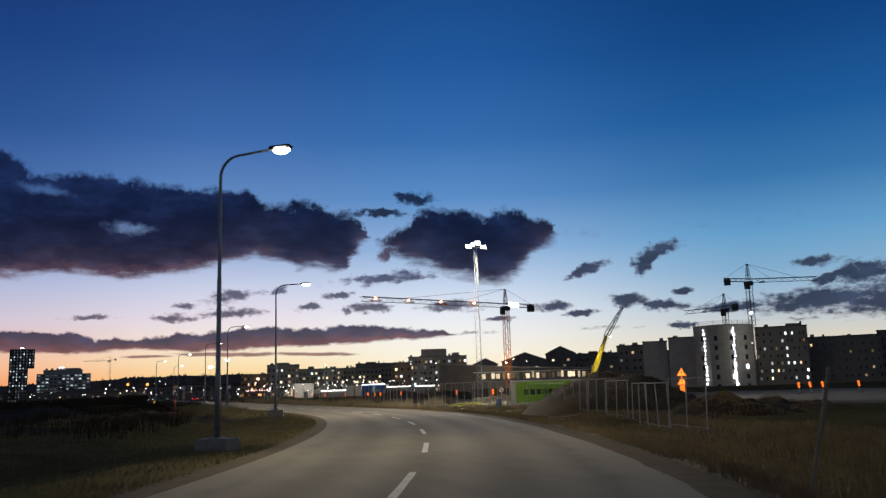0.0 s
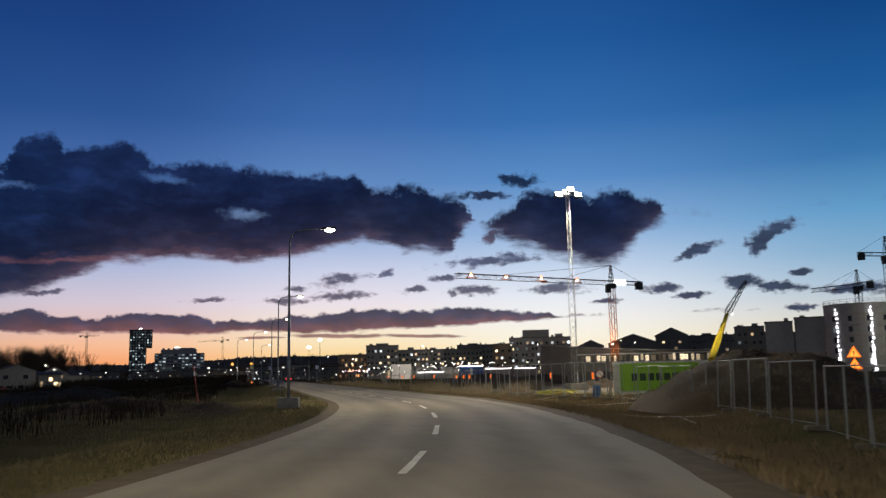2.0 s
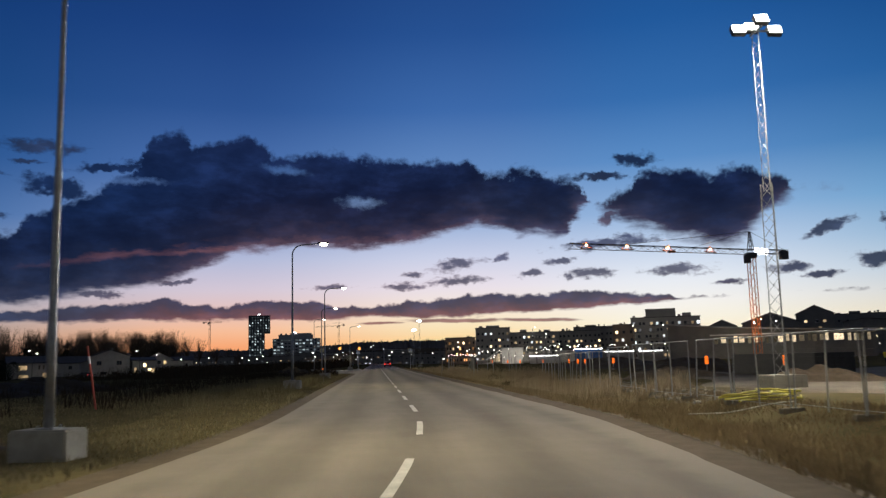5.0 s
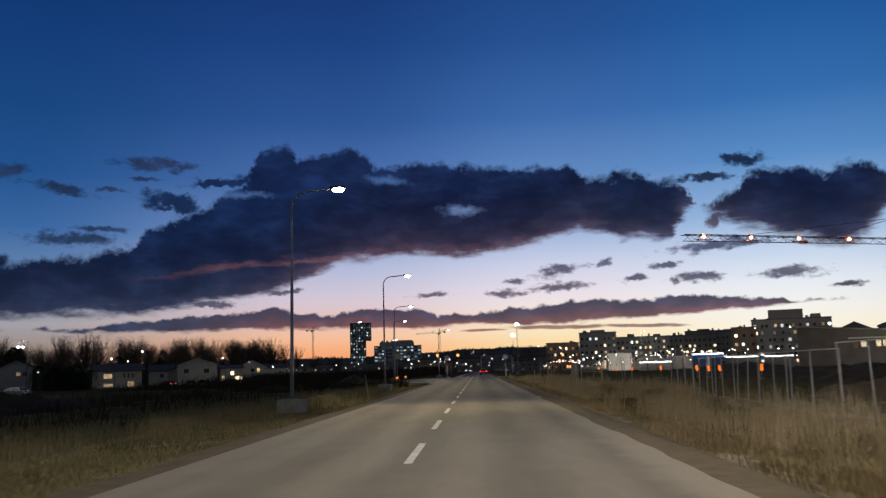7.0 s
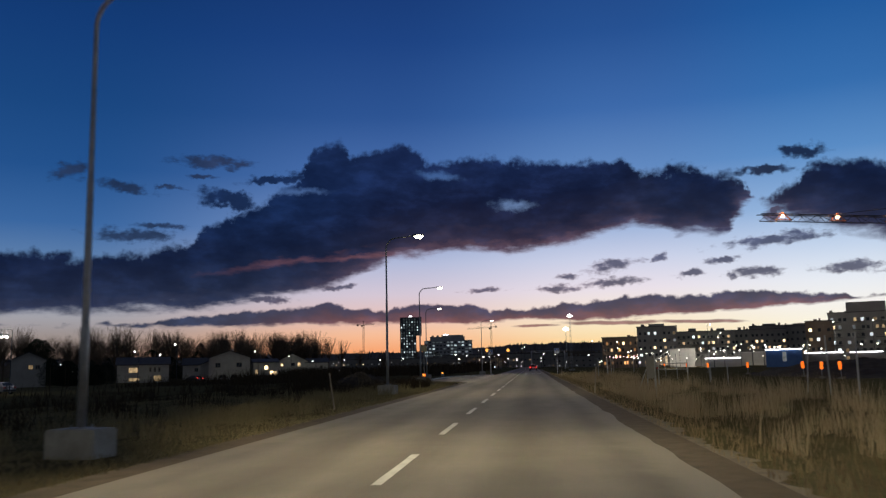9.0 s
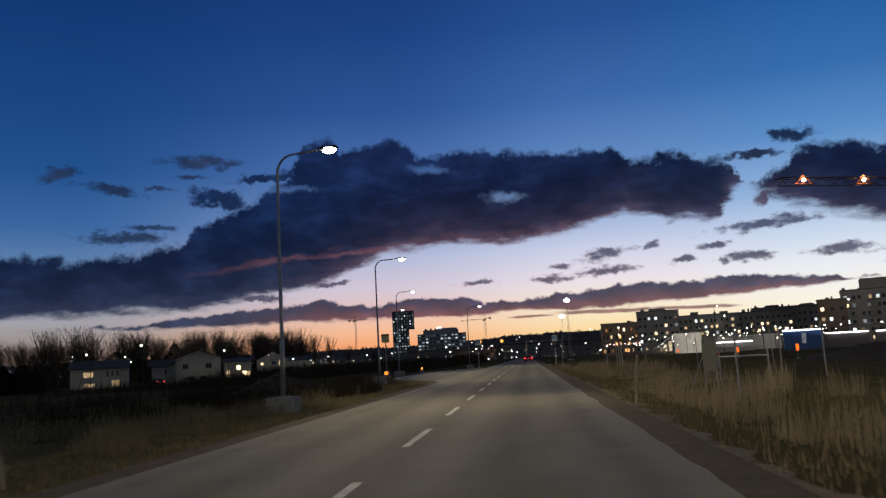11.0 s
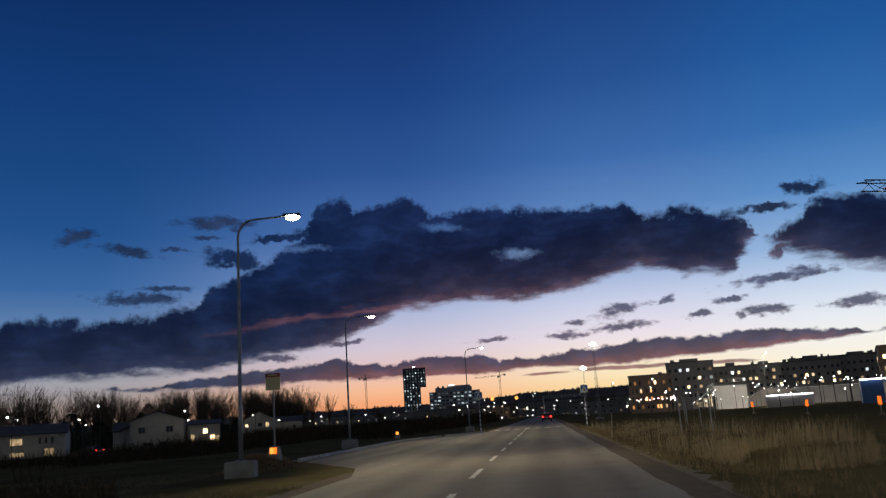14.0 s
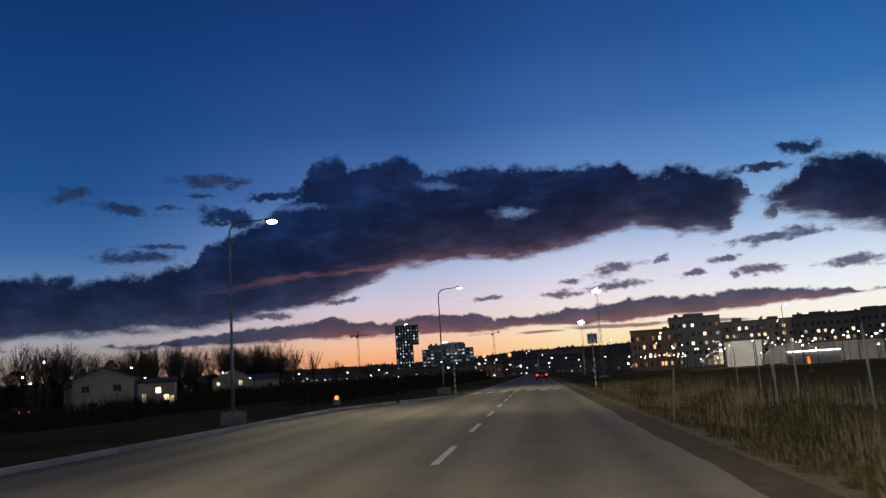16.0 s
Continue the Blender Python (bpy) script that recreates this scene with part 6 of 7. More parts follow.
def make_barrel(x, y):
    b = thing("site_barrel", "blue plastic barrel in a wire cage", "barrel", at=pose(x, y, ground_z(x, y)) @ Matrix.Diagonal((0.62, 0.62, 0.72, 1)))
    bm = bmesh.new()
    tube(bm, [(0, 0, 0), (0, 0, 0.05), (0, 0, 0.45), (0, 0, 0.85), (0, 0, 0.9)], [0.27, 0.3, 0.33, 0.3, 0.26], 18)
    smooth(part("barrel", bm, BLUE_SHEET, b))
    bm = bmesh.new()
    for k in range(8):
        a = math.tau * k / 8
        tube(bm, [(0.38 * math.cos(a), 0.38 * math.sin(a), 0), (0.38 * math.cos(a), 0.38 * math.sin(a), 0.95)], 0.012, 5)
    for z in (0.05, 0.5, 0.93):
        tube(bm, [(0.38 * math.cos(math.tau * k / 16), 0.38 * math.sin(math.tau * k / 16), z) for k in range(17)], 0.012, 5)
    part("cage", bm, GALVANISED, b)


make_barrel(9.75, 54.6)


def make_hoses():
    b = thing("hose_pile", "pile of loose yellow drainage hoses on the ground", "hose", at=pose(10.4, 61.6, ground_z(10.4, 61.6), 0, 0, 32))
    rnd = random.Random(2)
    for k in range(4):
        pts = []
        for i in range(26):
            t = i / 25
            pts.append((-1.6 + 3.6 * t, 0.35 * k * 0.5 + 0.35 * math.sin(2.4 * t * 3 + k), 0.05 + 0.05 * k + 0.16 * math.sin(math.pi * t) * (k / 4) + 0.03 * rnd.random()))
        bm = bmesh.new()
        smooth(part("hose", tube(bm, pts, 0.03, 8), HOSE_YELLOW, b))


make_hoses()


def make_pipe_row():
    rows = [(4.3, 45.6, 6.1, 42.2), (6.1, 41.0, 6.6, 37.6), (5.3, 42.2, 6.6, 40.4), (5.0, 36.0, 6.4, 39.6), (7.3, 60.1, 10.4, 60.3), (7.0, 50.5, 8.6, 47.5)]
    for x0, y0, x1, y1 in rows:
        b = thing("white_pipe", "pale plastic pipe lying in the verge", "pipe", "pipes lying by the fence", at=pose(x0, y0, 0))
        bm = bmesh.new()
        pts = [(t * (x1 - x0), t * (y1 - y0) + 0.15 * math.sin(3 * t), ground_z(x0 + t * (x1 - x0), y0 + t * (y1 - y0)) + 0.05) for t in [k / 10 for k in range(11)]]
        smooth(part("pipe", tube(bm, pts, 0.016, 8), WHITE_METAL, b))


make_pipe_row()


def make_rubble():
    """Broken stone strewn along the inside of the fence."""
    rnd = random.Random(44)
    verts, faces = [], []
    for _ in range(1100):
        y = rnd.uniform(64, 85)
        x = 9.0 + 0.03 * (y - 64) + abs(rnd.gauss(0, 1.3))
        s = rnd.uniform(0.025, 0.09) * (1.6 if rnd.random() < 0.1 else 1)
        z = ground_z(x, y)
        b = len(verts)
        for sx, sy, sz in ((-1, -1, -0.4), (1, -1, -0.4), (1, 1, -0.4), (-1, 1, -0.4), (-0.7, -0.7, 0.8), (0.7, -0.8, 0.7), (0.8, 0.7, 0.9), (-0.7, 0.8, 0.6)):
            verts.append((x + s * (sx + rnd.uniform(-0.4, 0.4)), y + s * (sy + rnd.uniform(-0.4, 0.4)), z + s * (sz + rnd.uniform(-0.25, 0.25)) * 0.8))
        faces += [(b, b + 1, b + 5, b + 4), (b + 1, b + 2, b + 6, b + 5), (b + 2, b + 3, b + 7, b + 6), (b + 3, b, b + 4, b + 7), (b + 4, b + 5, b + 6, b + 7)]
    me = bpy.data.meshes.new("rubble")
    me.from_pydata(verts, [], faces)
    solid("rubble", me, RUBBLE, "pale broken stone strewn inside the fence", "rubble", kind="stuff").data.materials.append(RUBBLE)


make_rubble()


def make_container(x, y, turn, material, label, l=6.0, h=2.5):
    b = thing("site_container", label, "container", "site containers", at=pose(x, y, ground_z(x, y), 0, 0, turn))
    bm = bmesh.new()
    box(bm, 0, l, 0, 2.4, 0.1, h, bevel=0.03)
    part("body", bm, material, b)
    for k in range(int(l / 0.3)):
        bm = bmesh.new()
        box(bm, 0.12 + k * 0.3, 0.26 + k * 0.3, -0.03, 0.0, 0.25, h - 0.12)
        part("rib", bm, material, b)
    for cx in (0.1, l - 0.3):
        for cy in (0.1, 2.1):
            bm = bmesh.new()
            box(bm, cx, cx + 0.2, cy, cy + 0.2, -0.05, 0.12)
            part("foot", bm, DARK_STEEL, b)


make_container(25.4, 82.5, 92, SIGN_BLACK, "long dark steel skip standing on the site", 10.0, 1.35)
# ---------------------------------------------------------------- bus stop, crossing signs, car
def make_bus_stop():
    s = thing("bus_stop_sign", "bus stop sign, red over pale yellow, on a post", "bus stop", at=pose(-8.1, 150.7, 0.26))
    bm = bmesh.new()
    tube(bm, [(0, 0, 0.1), (0, 0, 3.1)], 0.035, 8)
    part("post", bm, GALVANISED, s)
    bm = bmesh.new()
    box(bm, -0.28, 0.28, -0.075, -0.04, 3.05, 3.18, bevel=0.006)
    part("red_plate", bm, SIGN_RED, s)
    bm = bmesh.new()
    box(bm, -0.28, 0.28, -0.07, -0.04, 2.56, 3.046, bevel=0.006)
    part("yellow_plate", bm, SIGN_YELLOW, s)
    bm = bmesh.new()
    box(bm, -0.2, 0.2, -0.078, -0.0755, 3.09, 3.14)
    part("lettering", bm, SIGN_YELLOW, s)
    bm = bmesh.new()
    w = [(-0.27, -0.2), (0.27, -0.2), (0.27, 0.2), (-0.27, 0.2)]
    lo = [bm.verts.new((x, y, -0.02)) for x, y in w]
    hi = [bm.verts.new((x * 0.6, y * 0.6, 0.54)) for x, y in w]
    bm.faces.new(lo[::-1])
    bm.faces.new(hi)
    for i in range(4):
        bm.faces.new((lo[i], lo[(i + 1) % 4], hi[(i + 1) % 4], hi[i]))
    bmesh.ops.bevel(bm, geom=list(bm.edges), offset=0.03, segments=2, affect="EDGES")
    foot = part("foot", bm, CONCRETE, s, "tapered pale concrete foot")
    # both reflectors are given emission for the headlight they send back
    bm = bmesh.new()
    box(bm, -0.13, 0.0, -0.222, -0.205, 0.24, 0.46, Matrix.Rotation(radians(-8), 4, "X"))
    part("reflector", bm, AMBER_PALE, foot, "amber reflector with added glow")
    bm = bmesh.new()
    box(bm, 0.003, 0.12, -0.222, -0.205, 0.24, 0.46, Matrix.Rotation(radians(-8), 4, "X"))
    part("reflector", bm, AMBER, foot, "red-orange reflector with added glow")


make_bus_stop()


def make_amber_marker(x, y):
    m = thing("marker_lamp", "small lit amber marker lamp on a low block", "marker lamp", at=pose(x, y, ground_z(x, y)))
    bm = bmesh.new()
    box(bm, -0.22, 0.22, -0.14, 0.14, -0.05, 0.3, bevel=0.03)
    part("block", bm, CONCRETE, m)
    bm = bmesh.new()
    tube(bm, [(0, 0, 0.28), (0, 0, 0.34), (0, 0, 0.5), (0, 0, 0.55)], [0.1, 0.13, 0.12, 0.05], 12)
    part("lens", bm, AMBER_PALE, m, "lit amber lens")


make_amber_marker(-10.8, 192.6)


def make_crossing_sign(x, y, label):
    s = thing("crossing_sign", label, "road sign", "road signs", at=pose(x, y, 0))
    bm = bmesh.new()
    tube(bm, [(0, 0, -0.1), (0, 0, 3.9)], 0.038, 8)
    part("post", bm, GALVANISED, s)
    for k in range(5):
        bm = bmesh.new()
        tube(bm, [(0, 0, 0.15 + k * 0.42), (0, 0, 0.36 + k * 0.42)], 0.06, 10)
        part("white_band", bm, SIGN_WHITE, s)
    bm = bmesh.new()
    box(bm, -0.36, 0.36, -0.075, -0.04, 3.09, 3.81, bevel=0.012)
    plate = part("plate", bm, SIGN_WHITE, s)
    bm = bmesh.new()
    box(bm, -0.31, 0.31, -0.080, -0.0755, 3.14, 3.76)
    part("blue_field", bm, SIGN_BLUE, plate)
    bm = bmesh.new()
    bm.faces.new([bm.verts.new(p) for p in ((-0.30, -0.083, 3.16), (0.30, -0.083, 3.16), (0, -0.083, 3.75))])
    part("white_triangle", bm, SIGN_WHITE, plate)
    bm = bmesh.new()
    box(bm, -0.05, 0.05, -0.087, -0.084, 3.22, 3.5)
    part("mark", bm, SIGN_BLACK, plate)


make_crossing_sign(-4.4, 203.2, "square blue and white crossing sign on a banded post")
make_crossing_sign(5.8, 202.4, "square blue and white crossing sign on a banded post")


def make_crossing():
    line = thing("crosswalk", "worn white crossing stripes across the road", "road marking", kind="structure")
    for k in range(7):
        bm = bmesh.new()
        x = -3.2 + k * 1.0
        bm.faces.new([bm.verts.new(p) for p in ((x, 203.6, 0.005), (x + 0.5, 203.6, 0.005), (x + 0.5, 206.6, 0.005), (x, 206.6, 0.005))])
        part("stripe", bm, PAINT, line)


make_crossing()


def make_portal():
    g = thing("sign_portal", "grey steel portal beam across the road far ahead", "portal", at=pose(6.5, 330, 0))
    for x in (-4.5, 5.5):
        bm = bmesh.new()
        part("post", tube(bm, [(x, 0, -0.3), (x, 0, 5.4)], 0.14, 8), GALVANISED, g)
    bm = bmesh.new()
    lattice(bm, (-4.6, 0, 5.3), (5.6, 0, 5.3), 0.5, 14, 0.05, 4)
    part("beam", bm, GALVANISED, g)


make_portal()


def make_car(x, y, turn=0, paint=None, name="red_car", label="dark red hatchback seen from behind, tail lamps lit", lit=True):
    c = thing(name, label, "car", at=pose(x, y, ground_z(x, y) + 0.004, 0, 0, turn))
    paint = paint or CAR_RED
    prof = [(-2.1, 0.32), (-2.12, 0.75), (-2.0, 0.98), (-1.75, 1.02), (-1.35, 1.42), (0.2, 1.46), (1.0, 1.05), (1.95, 0.85), (2.1, 0.55), (2.08, 0.3)]
    bm = bmesh.new()
    rows = []
    for y_, z in prof:
        half = 0.88 if z < 1.05 else 0.88 - 0.24 * (z - 1.0) / 0.46
        rows.append([bm.verts.new((-half, y_, z)), bm.verts.new((half, y_, z))])
    for a, b in zip(rows, rows[1:]):
        bm.faces.new((a[0], a[1], b[1], b[0]))
    for s in (0, 1):
        f = [r[s] for r in rows]
        bm.faces.new(f if s else f[::-1])
    bm.faces.new((rows[0][0], rows[-1][0], rows[-1][1], rows[0][1]))
    bmesh.ops.recalc_face_normals(bm, faces=bm.faces)
    bmesh.ops.bevel(bm, geom=list(bm.edges), offset=0.05, segments=2, affect="EDGES")
    body = part("body", bm, paint, c)
    bm = bmesh.new()
    bm.faces.new([bm.verts.new(p) for p in ((-0.66, -1.80, 1.04), (0.66, -1.80, 1.04), (0.58, -1.46, 1.385), (-0.58, -1.46, 1.385))])
    part("rear_window", bm, DARK_WIN, body)
    for s in (-1, 1):
        bm = bmesh.new()
        box(bm, s * 0.86 - (0.30 if s > 0 else 0), s * 0.86 + (0.30 if s < 0 else 0), -2.17, -2.08, 0.70, 0.92, bevel=0.02)
        part("tail_lamp", bm, RED_LAMP if lit else SIGN_RED, body, "lit red tail lamp" if lit else "unlit red tail lamp")
    bm = bmesh.new()
    box(bm, -0.26, 0.26, -2.145, -2.125, 0.62, 0.73)
    part("plate", bm, SIGN_WHITE, body)
    bm = bmesh.new()
    box(bm, -0.86, 0.86, -2.16, -2.02, 0.34, 0.56, bevel=0.03)
    part("bumper", bm, SIGN_BLACK, body)
    bm = bmesh.new()
    bmesh.ops.create_cone(bm, cap_ends=True, segments=24, radius1=0.32, radius2=0.32, depth=0.22, matrix=Matrix.Rotation(radians(90), 4, "Y"))
    tyre = mesh_of("tyre", bm, TYRE)
    bm = bmesh.new()
    bmesh.ops.create_cone(bm, cap_ends=True, segments=16, radius1=0.19, radius2=0.19, depth=0.235, matrix=Matrix.Rotation(radians(90), 4, "Y"))
    rim = mesh_of("rim", bm, GALVANISED)
    for wx in (-0.78, 0.78):
        for wy in (-1.3, 1.3):
            w = part("wheel", tyre, None, c, at=pose(wx, wy, 0.32))
            part("rim", rim, None, w)


make_car(2.3, 273.0)
make_car(-62.5, 169.0, 70, CAR_WHITE, "white_car", "parked white car at the edge of the field", False)
make_car(-74.5, 258.0, 60, SIGN_BLACK, "dark_car", "parked dark car with red lamps by a house", True)


# ---------------------------------------------------------------- trees
def grow(verts, faces, rnd, p, d, length, r, depth, twig):
    """One limb as a tapered three-sided stick, then its branches."""
    steps = 3 if depth > 1 else 2
    ref = Vector((0.3, 0.9, 0.2))
    prev = None
    for i in range(steps + 1):
        rr = r * (1 - 0.55 * i / steps)
        a = d.cross(ref).normalized()
        b = d.cross(a)
        base = len(verts)
        for k in range(3):
            q = p + rr * (math.cos(k * 2.0944) * a + math.sin(k * 2.0944) * b)
            verts.append(tuple(q))
        if prev is not None:
            for k in range(3):
                faces.append((prev + k, prev + (k + 1) % 3, base + (k + 1) % 3, base + k))
        prev = base
        if i < steps:
            d = (d + Vector((rnd.uniform(-1, 1), rnd.uniform(-1, 1), rnd.uniform(-0.4, 0.7))) * 0.13).normalized()
            p = p + d * (length / steps)
            if depth > 0 and i >= (1 if depth >= 4 else 0):
                for _ in range(rnd.choice((1, 2, 2)) if depth > 1 else 2):
                    side = Vector((rnd.uniform(-1, 1), rnd.uniform(-1, 1), rnd.uniform(0.1, 0.9))).normalized()
                    nd = (d * 0.65 + side * 0.75).normalized()
                    grow(verts, faces, rnd, p, nd, length * rnd.uniform(0.45, 0.68), rr * 0.55, depth - 1, twig)
    if depth > 0:
        grow(verts, faces, rnd, p, d, length * 0.6, r * 0.42, depth - 1, twig)


def make_bare_tree(seed, h, label):
    t = thing("bare_tree", label, "tree", "bare trees behind the houses")
    rnd = random.Random(seed)
    bm = bmesh.new()
    tube(bm, [(0, 0, -0.6), (0.05, 0, h * 0.15), (0.1, 0.05, h * 0.34)], [0.024 * h, 0.018 * h, 0.014 * h], 7)
    part("trunk", bm, BARK, t)
    verts, faces = [], []
    limbs = 9
    for k in range(limbs):
        a = math.tau * k / limbs + rnd.uniform(-0.4, 0.4)
        w = (rnd.uniform(0.35, 1.5) if seed % 2 == 0 else rnd.uniform(0.08, 0.55)) if k else 0.05
        d = Vector((w * math.cos(a), w * math.sin(a), 1)).normalized()
        grow(verts, faces, rnd, Vector((0.07, 0.03, h * (0.27 + 0.012 * k))), d, h * rnd.uniform(0.29, 0.34) * (1.0 if seed % 2 == 0 else 1.25), 0.0095 * h * (1.0 if seed % 2 == 0 else 1.2), 3 if seed % 2 == 0 else 2, 0)
    me = bpy.data.meshes.new("crown")
    me.from_pydata(verts, [], faces)
    me.materials.append(BARK)
    part("crown", me, None, t)
    return t


def make_evergreen(seed, h, label, spread=0.26):
    t = thing("evergreen_tree", label, "tree", "evergreens behind the houses")
    rnd = random.Random(seed)
    bm = bmesh.new()
    tube(bm, [(0, 0, -0.5), (0, 0, h * 0.9)], [0.018 * h, 0.005 * h], 6)
    part("trunk", bm, BARK, t)
    verts, faces = [], []
    for _ in range(4200):
        z = h * (0.08 + 0.92 * rnd.random() ** 1.1)
        k = 1 - z / h
        r = h * spread * math.sin(math.pi * min(max(z / h, 0.02), 0.98) ** 0.75) ** 0.6 * (0.35 + 0.75 * rnd.random() ** 0.6) * (1 + 0.25 * noise.noise((z, seed, 0)))
        a = rnd.uniform(0, math.tau)
        p = Vector((r * math.cos(a), r * math.sin(a), z))
        s = h * rnd.uniform(0.010, 0.024)
        b = len(verts)
        for q in range(4):
            verts.append(tuple(p + Vector((rnd.uniform(-1, 1), rnd.uniform(-1, 1), rnd.uniform(-0.8, 0.5))) * s))
        faces += [(b, b + 1, b + 2), (b, b + 2, b + 3), (b, b + 3, b + 1)]
    me = bpy.data.meshes.new("crown")
    me.from_pydata(verts, [], faces)
    me.materials.append(EVERGREEN)
    part("crown", me, None, t)
    return t


def plant_trees():
    kinds = [make_bare_tree(s, 13.0, lab) for s, lab in ((1, "tall bare winter tree with fine branches"), (2, "bare winter tree with a rounded crown"),
                                                        (3, "slim bare winter tree"), (4, "bare winter tree with a broad crown"))]
    firs = [make_evergreen(7, 11.0, "dark dense evergreen tree", 0.3), make_evergreen(8, 10.0, "broad dark evergreen tree", 0.42)]
    used = set()
    rnd = random.Random(5)

    def put(proto, x, y, s):
        at = pose(x, y, ground_z(x, y) - 0.1, 0, 0, rnd.uniform(0, 360)) @ Matrix.Diagonal((s, s, s * rnd.uniform(0.9, 1.1), 1))
        if proto.name not in used:
            used.add(proto.name)
            proto.matrix_basis = at
        else:
            copy_thing(proto, pose(0, 0, 0)).matrix_basis = at

    round_ones, tall_ones = (kinds[1], kinds[3]), (kinds[0], kinds[2])
    for k in range(112):
        y = 205 + 310 * (k + rnd.random()) / 112
        x = -128 + 14 * rnd.random() + 0.03 * (y - 215)
        put(rnd.choice(round_ones if rnd.random() > 0.1 + 0.75 * step(250, 340, y) else tall_ones), x, y, rnd.uniform(0.92, 1.15) * (0.83 + 0.19 * step(220, 320, y) + 0.25 * step(330, 470, y)))
    for k in range(13):
        y = 225 + 240 * (k + rnd.random()) / 13
        put(rnd.choice(firs), -118 + 10 * rnd.random(), y, rnd.uniform(0.7, 1.1))
    # a dark thicket between two of the houses
    for k in range(12):
        put(firs[1], -82.0 + 0.55 * (k - 5) + rnd.uniform(-0.5, 0.5), 221.5 + 0.4 * (k - 5) + rnd.uniform(-2, 2), rnd.uniform(0.38, 0.52))
    # undergrowth below the bare crowns
    for k in range(26):
        y = 235 + 250 * (k + rnd.random()) / 26
        put(firs[1], -116 + 9 * rnd.random() + 0.03 * (y - 235), y, rnd.uniform(0.4, 0.68))
    for x, y, s in ((-104, 470, 1.45), (-110, 478, 1.5), (-98, 482, 1.4), (-116, 470, 1.4), (-107, 492, 1.5), (-95, 500, 1.2), (-90, 520, 1.0), (-84, 560, 0.9), (-70, 600, 0.9), (-62, 640, 1.0)):
        put(kinds[rnd.choice((0, 2))], x, y, s)


plant_trees()


# ---------------------------------------------------------------- grass, reeds and scrub
def blades(name, label, material, spots, rnd, hmin, hmax, lean=0.35, width=0.008):
    verts, faces = [], []
    for spot in spots:
        x, y = spot[0], spot[1]
        z = spot[2] - 0.02 if len(spot) > 2 else ground_z(x, y) - 0.02
        h = rnd.uniform(hmin, hmax)
        a = rnd.uniform(0, math.tau)
        w = width * rnd.uniform(0.7, 1.5)
        lx, ly = rnd.uniform(-lean, lean) * h, rnd.uniform(-lean, lean) * h
        c, s = math.cos(a) * w, math.sin(a) * w
        b = len(verts)
        verts += [(x - c, y - s, z), (x + c, y + s, z), (x + lx * 0.4 + c * 0.7, y + ly * 0.4 + s * 0.7, z + h * 0.6), (x + lx * 0.4 - c * 0.7, y + ly * 0.4 - s * 0.7, z + h * 0.6), (x + lx, y + ly, z + h)]
        faces += [(b, b + 1, b + 2, b + 3), (b + 3, b + 2, b + 4)]
    me = bpy.data.meshes.new(name)
    me.from_pydata(verts, [], faces)
    me.materials.append(material)
    return solid(name, me, material, label, "grass", kind="stuff")


def heap_spots(rnd, count):
    """Random places on the soil heaps, in patches."""
    tris = [f for faces in HEAPS[:7] for f in faces]
    out = []
    while len(out) < count:
        f = rnd.choice(tris)
        a, b = rnd.random(), rnd.random()
        p = f[0].lerp(f[1], a).lerp(f[2].lerp(f[-1], 1 - a) if len(f) > 3 else f[2], b)
        if noise.noise((p.x * 0.5, p.y * 0.5, 3)) > -0.1:
            out.append((p.x, p.y, p.z))
    return out


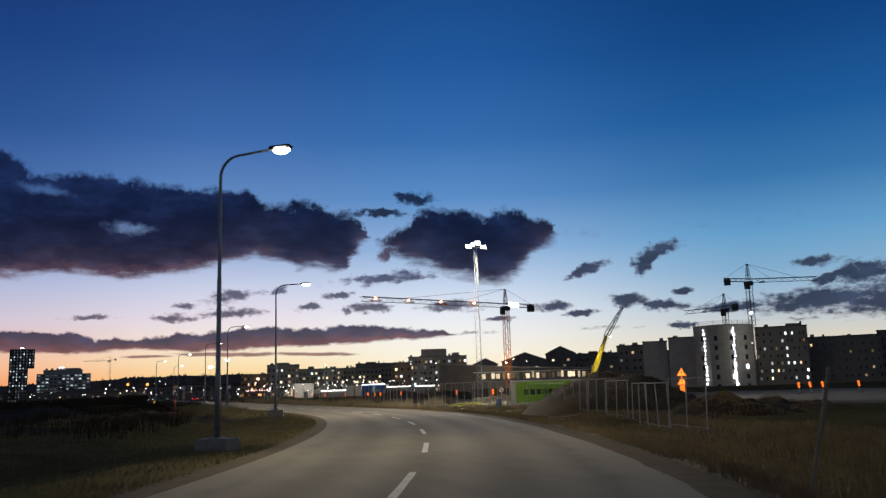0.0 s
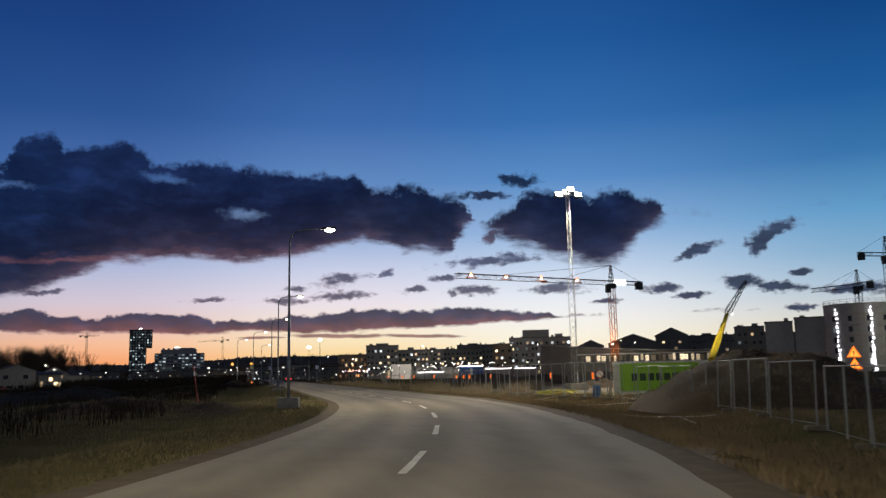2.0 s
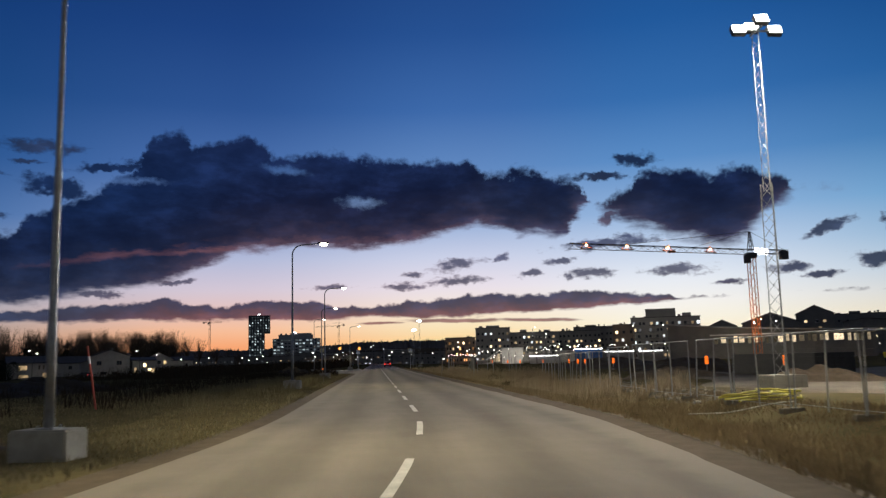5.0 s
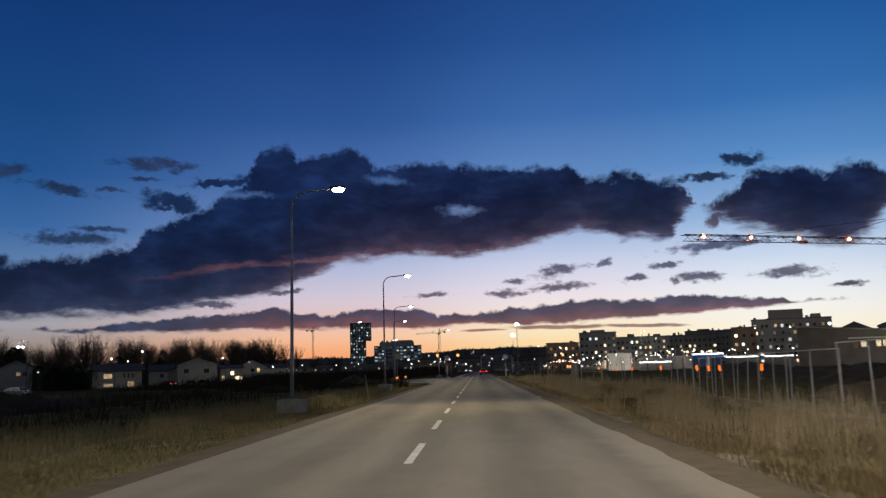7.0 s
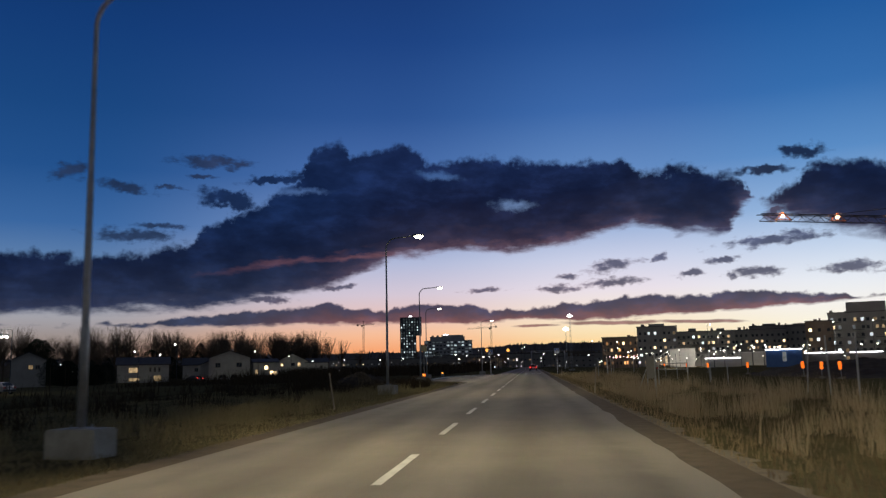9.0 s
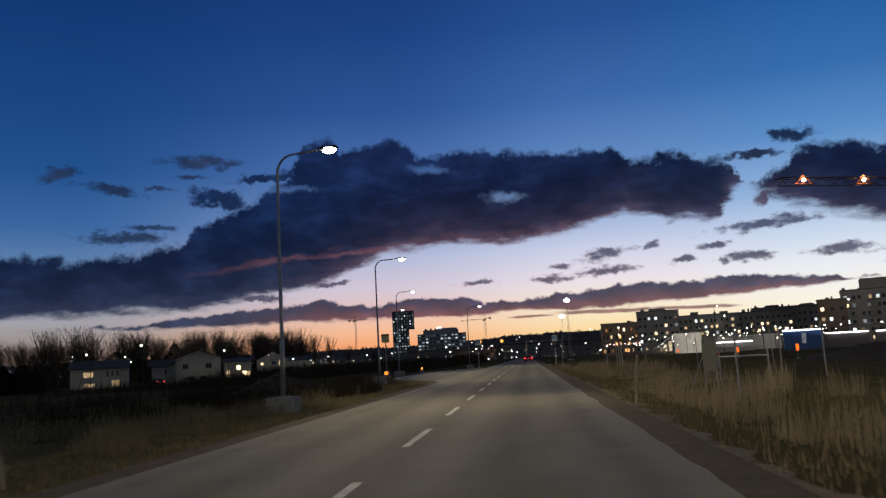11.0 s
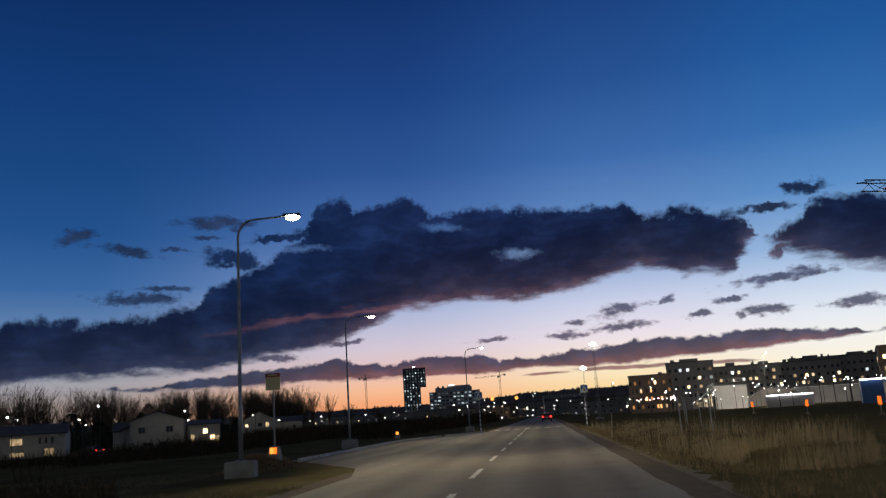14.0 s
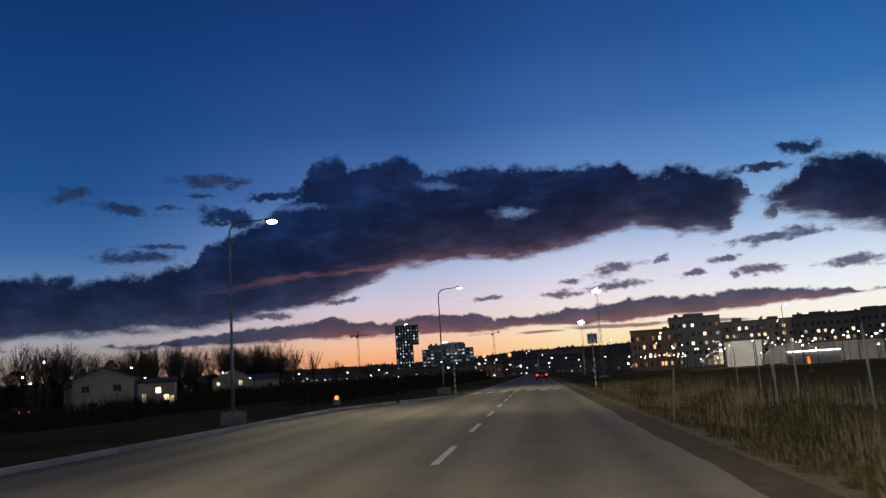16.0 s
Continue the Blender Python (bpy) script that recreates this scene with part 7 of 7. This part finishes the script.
def sow():
    rnd = random.Random(9)
    left, tall, right, reeds, near = [], [], [], [], []
    while len(left) < 125000:
        y = rnd.uniform(-4, 150)
        off = -4.0 - rnd.random() ** 1.4 * 16
        x, yy = beside(y, off)
        if not (yy > 140 and x > -9.4) and noise.noise((x * 0.35, yy * 0.35, 2)) > -0.7 * rnd.random():
            left.append((x, yy))
    while len(right) < 105000:
        y = rnd.uniform(2, 200) if len(right) < 28000 else rnd.uniform(2, 75)
        x, yy = beside(y, 4.5 + rnd.random() ** 1.3 * 6.5)
        if noise.noise((x * 0.3, yy * 0.3, 7)) > -0.7 * rnd.random():
            right.append((x, yy))
    while len(reeds) < 13000:
        y = rnd.uniform(66, 150) if len(reeds) < 10800 else rnd.uniform(140, 200)
        x, yy = beside(y, 5.9 + rnd.random() * 5.5)
        if noise.noise((x * 0.5, yy * 0.28, 11)) > 0.05 + 0.4 * step(112, 140, y) - 0.3 * step(140, 150, y):
            reeds.append((x, yy))
    while len(tall) < 7000:
        y = rnd.uniform(30, 140)
        x, yy = beside(y, -10.5 - rnd.random() * 12)
        if noise.noise((x * 0.3, yy * 0.3, 17)) > 0.1:
            tall.append((x, yy))
    dry = []
    while len(dry) < 9000:
        y = rnd.uniform(72, 128)
        x, yy = beside(y, -5.2 - rnd.random() ** 1.2 * 5.5)
        if noise.noise((x * 0.55, yy * 0.45, 29)) > 0.12:
            dry.append((x, yy))
    blades("dry_tufts", "knee-high tufts of dry yellow grass on the verge", GRASS, dry, rnd, 0.22, 0.62, 0.4, 0.008)
    scrub = []
    while len(scrub) < 16000:
        y = rnd.uniform(150, 345)
        x = -rnd.uniform(12, 62)
        if noise.noise((x * 0.07, y * 0.05, 23)) > -0.1 and abs(y - 170) > 18:
            scrub.append((x, y))
    blades("field_scrub", "dark leafless scrub across the field", SOIL, scrub, rnd, 0.5, 2.0, 0.45, 0.03)
    hedge = []
    while len(hedge) < 15000:
        x, y = -rnd.uniform(11, 75), rnd.gauss(330, 20)
        y += 0.4 * (x + 40)
        if noise.noise((x * 0.12, y * 0.05, 31)) > -0.25:
            hedge.append((x, y))
    blades("hedge_scrub", "dense dark leafless hedge at the far edge of the field", SOIL, hedge, rnd, 1.0, 3.3, 0.4, 0.05)
    mound = []
    while len(mound) < 5000:
        a, r = rnd.uniform(0, math.tau), rnd.random() ** 0.5
        mound.append((-9.8 + 4.6 * r * math.cos(a), 130.5 + 8 * r * math.sin(a)))
    blades("mound_scrub", "dark dead weeds and twigs on the verge heap", SOIL, mound, rnd, 0.3, 0.9, 0.5, 0.012)
    blades("verge_grass", "short dry yellow-green grass along the verge", GRASS, left, rnd, 0.04, 0.14)
    blades("verge_grass", "dry brownish grass between shoulder and fence", BROWN_GRASS, right, rnd, 0.05, 0.22)
    blades("reed_bed", "tall pale dead reeds in the ditch", REED, reeds, rnd, 0.35, 0.95, 0.24, 0.0055)
    blades("mound_weeds", "dead weeds and grass tufts on the soil heaps", BROWN_GRASS, heap_spots(rnd, 42000), rnd, 0.05, 0.22, 0.5, 0.007)
    blades("tall_weeds", "dark dead weeds in the field", SOIL, tall, rnd, 0.3, 0.8, 0.4, 0.014)


sow()
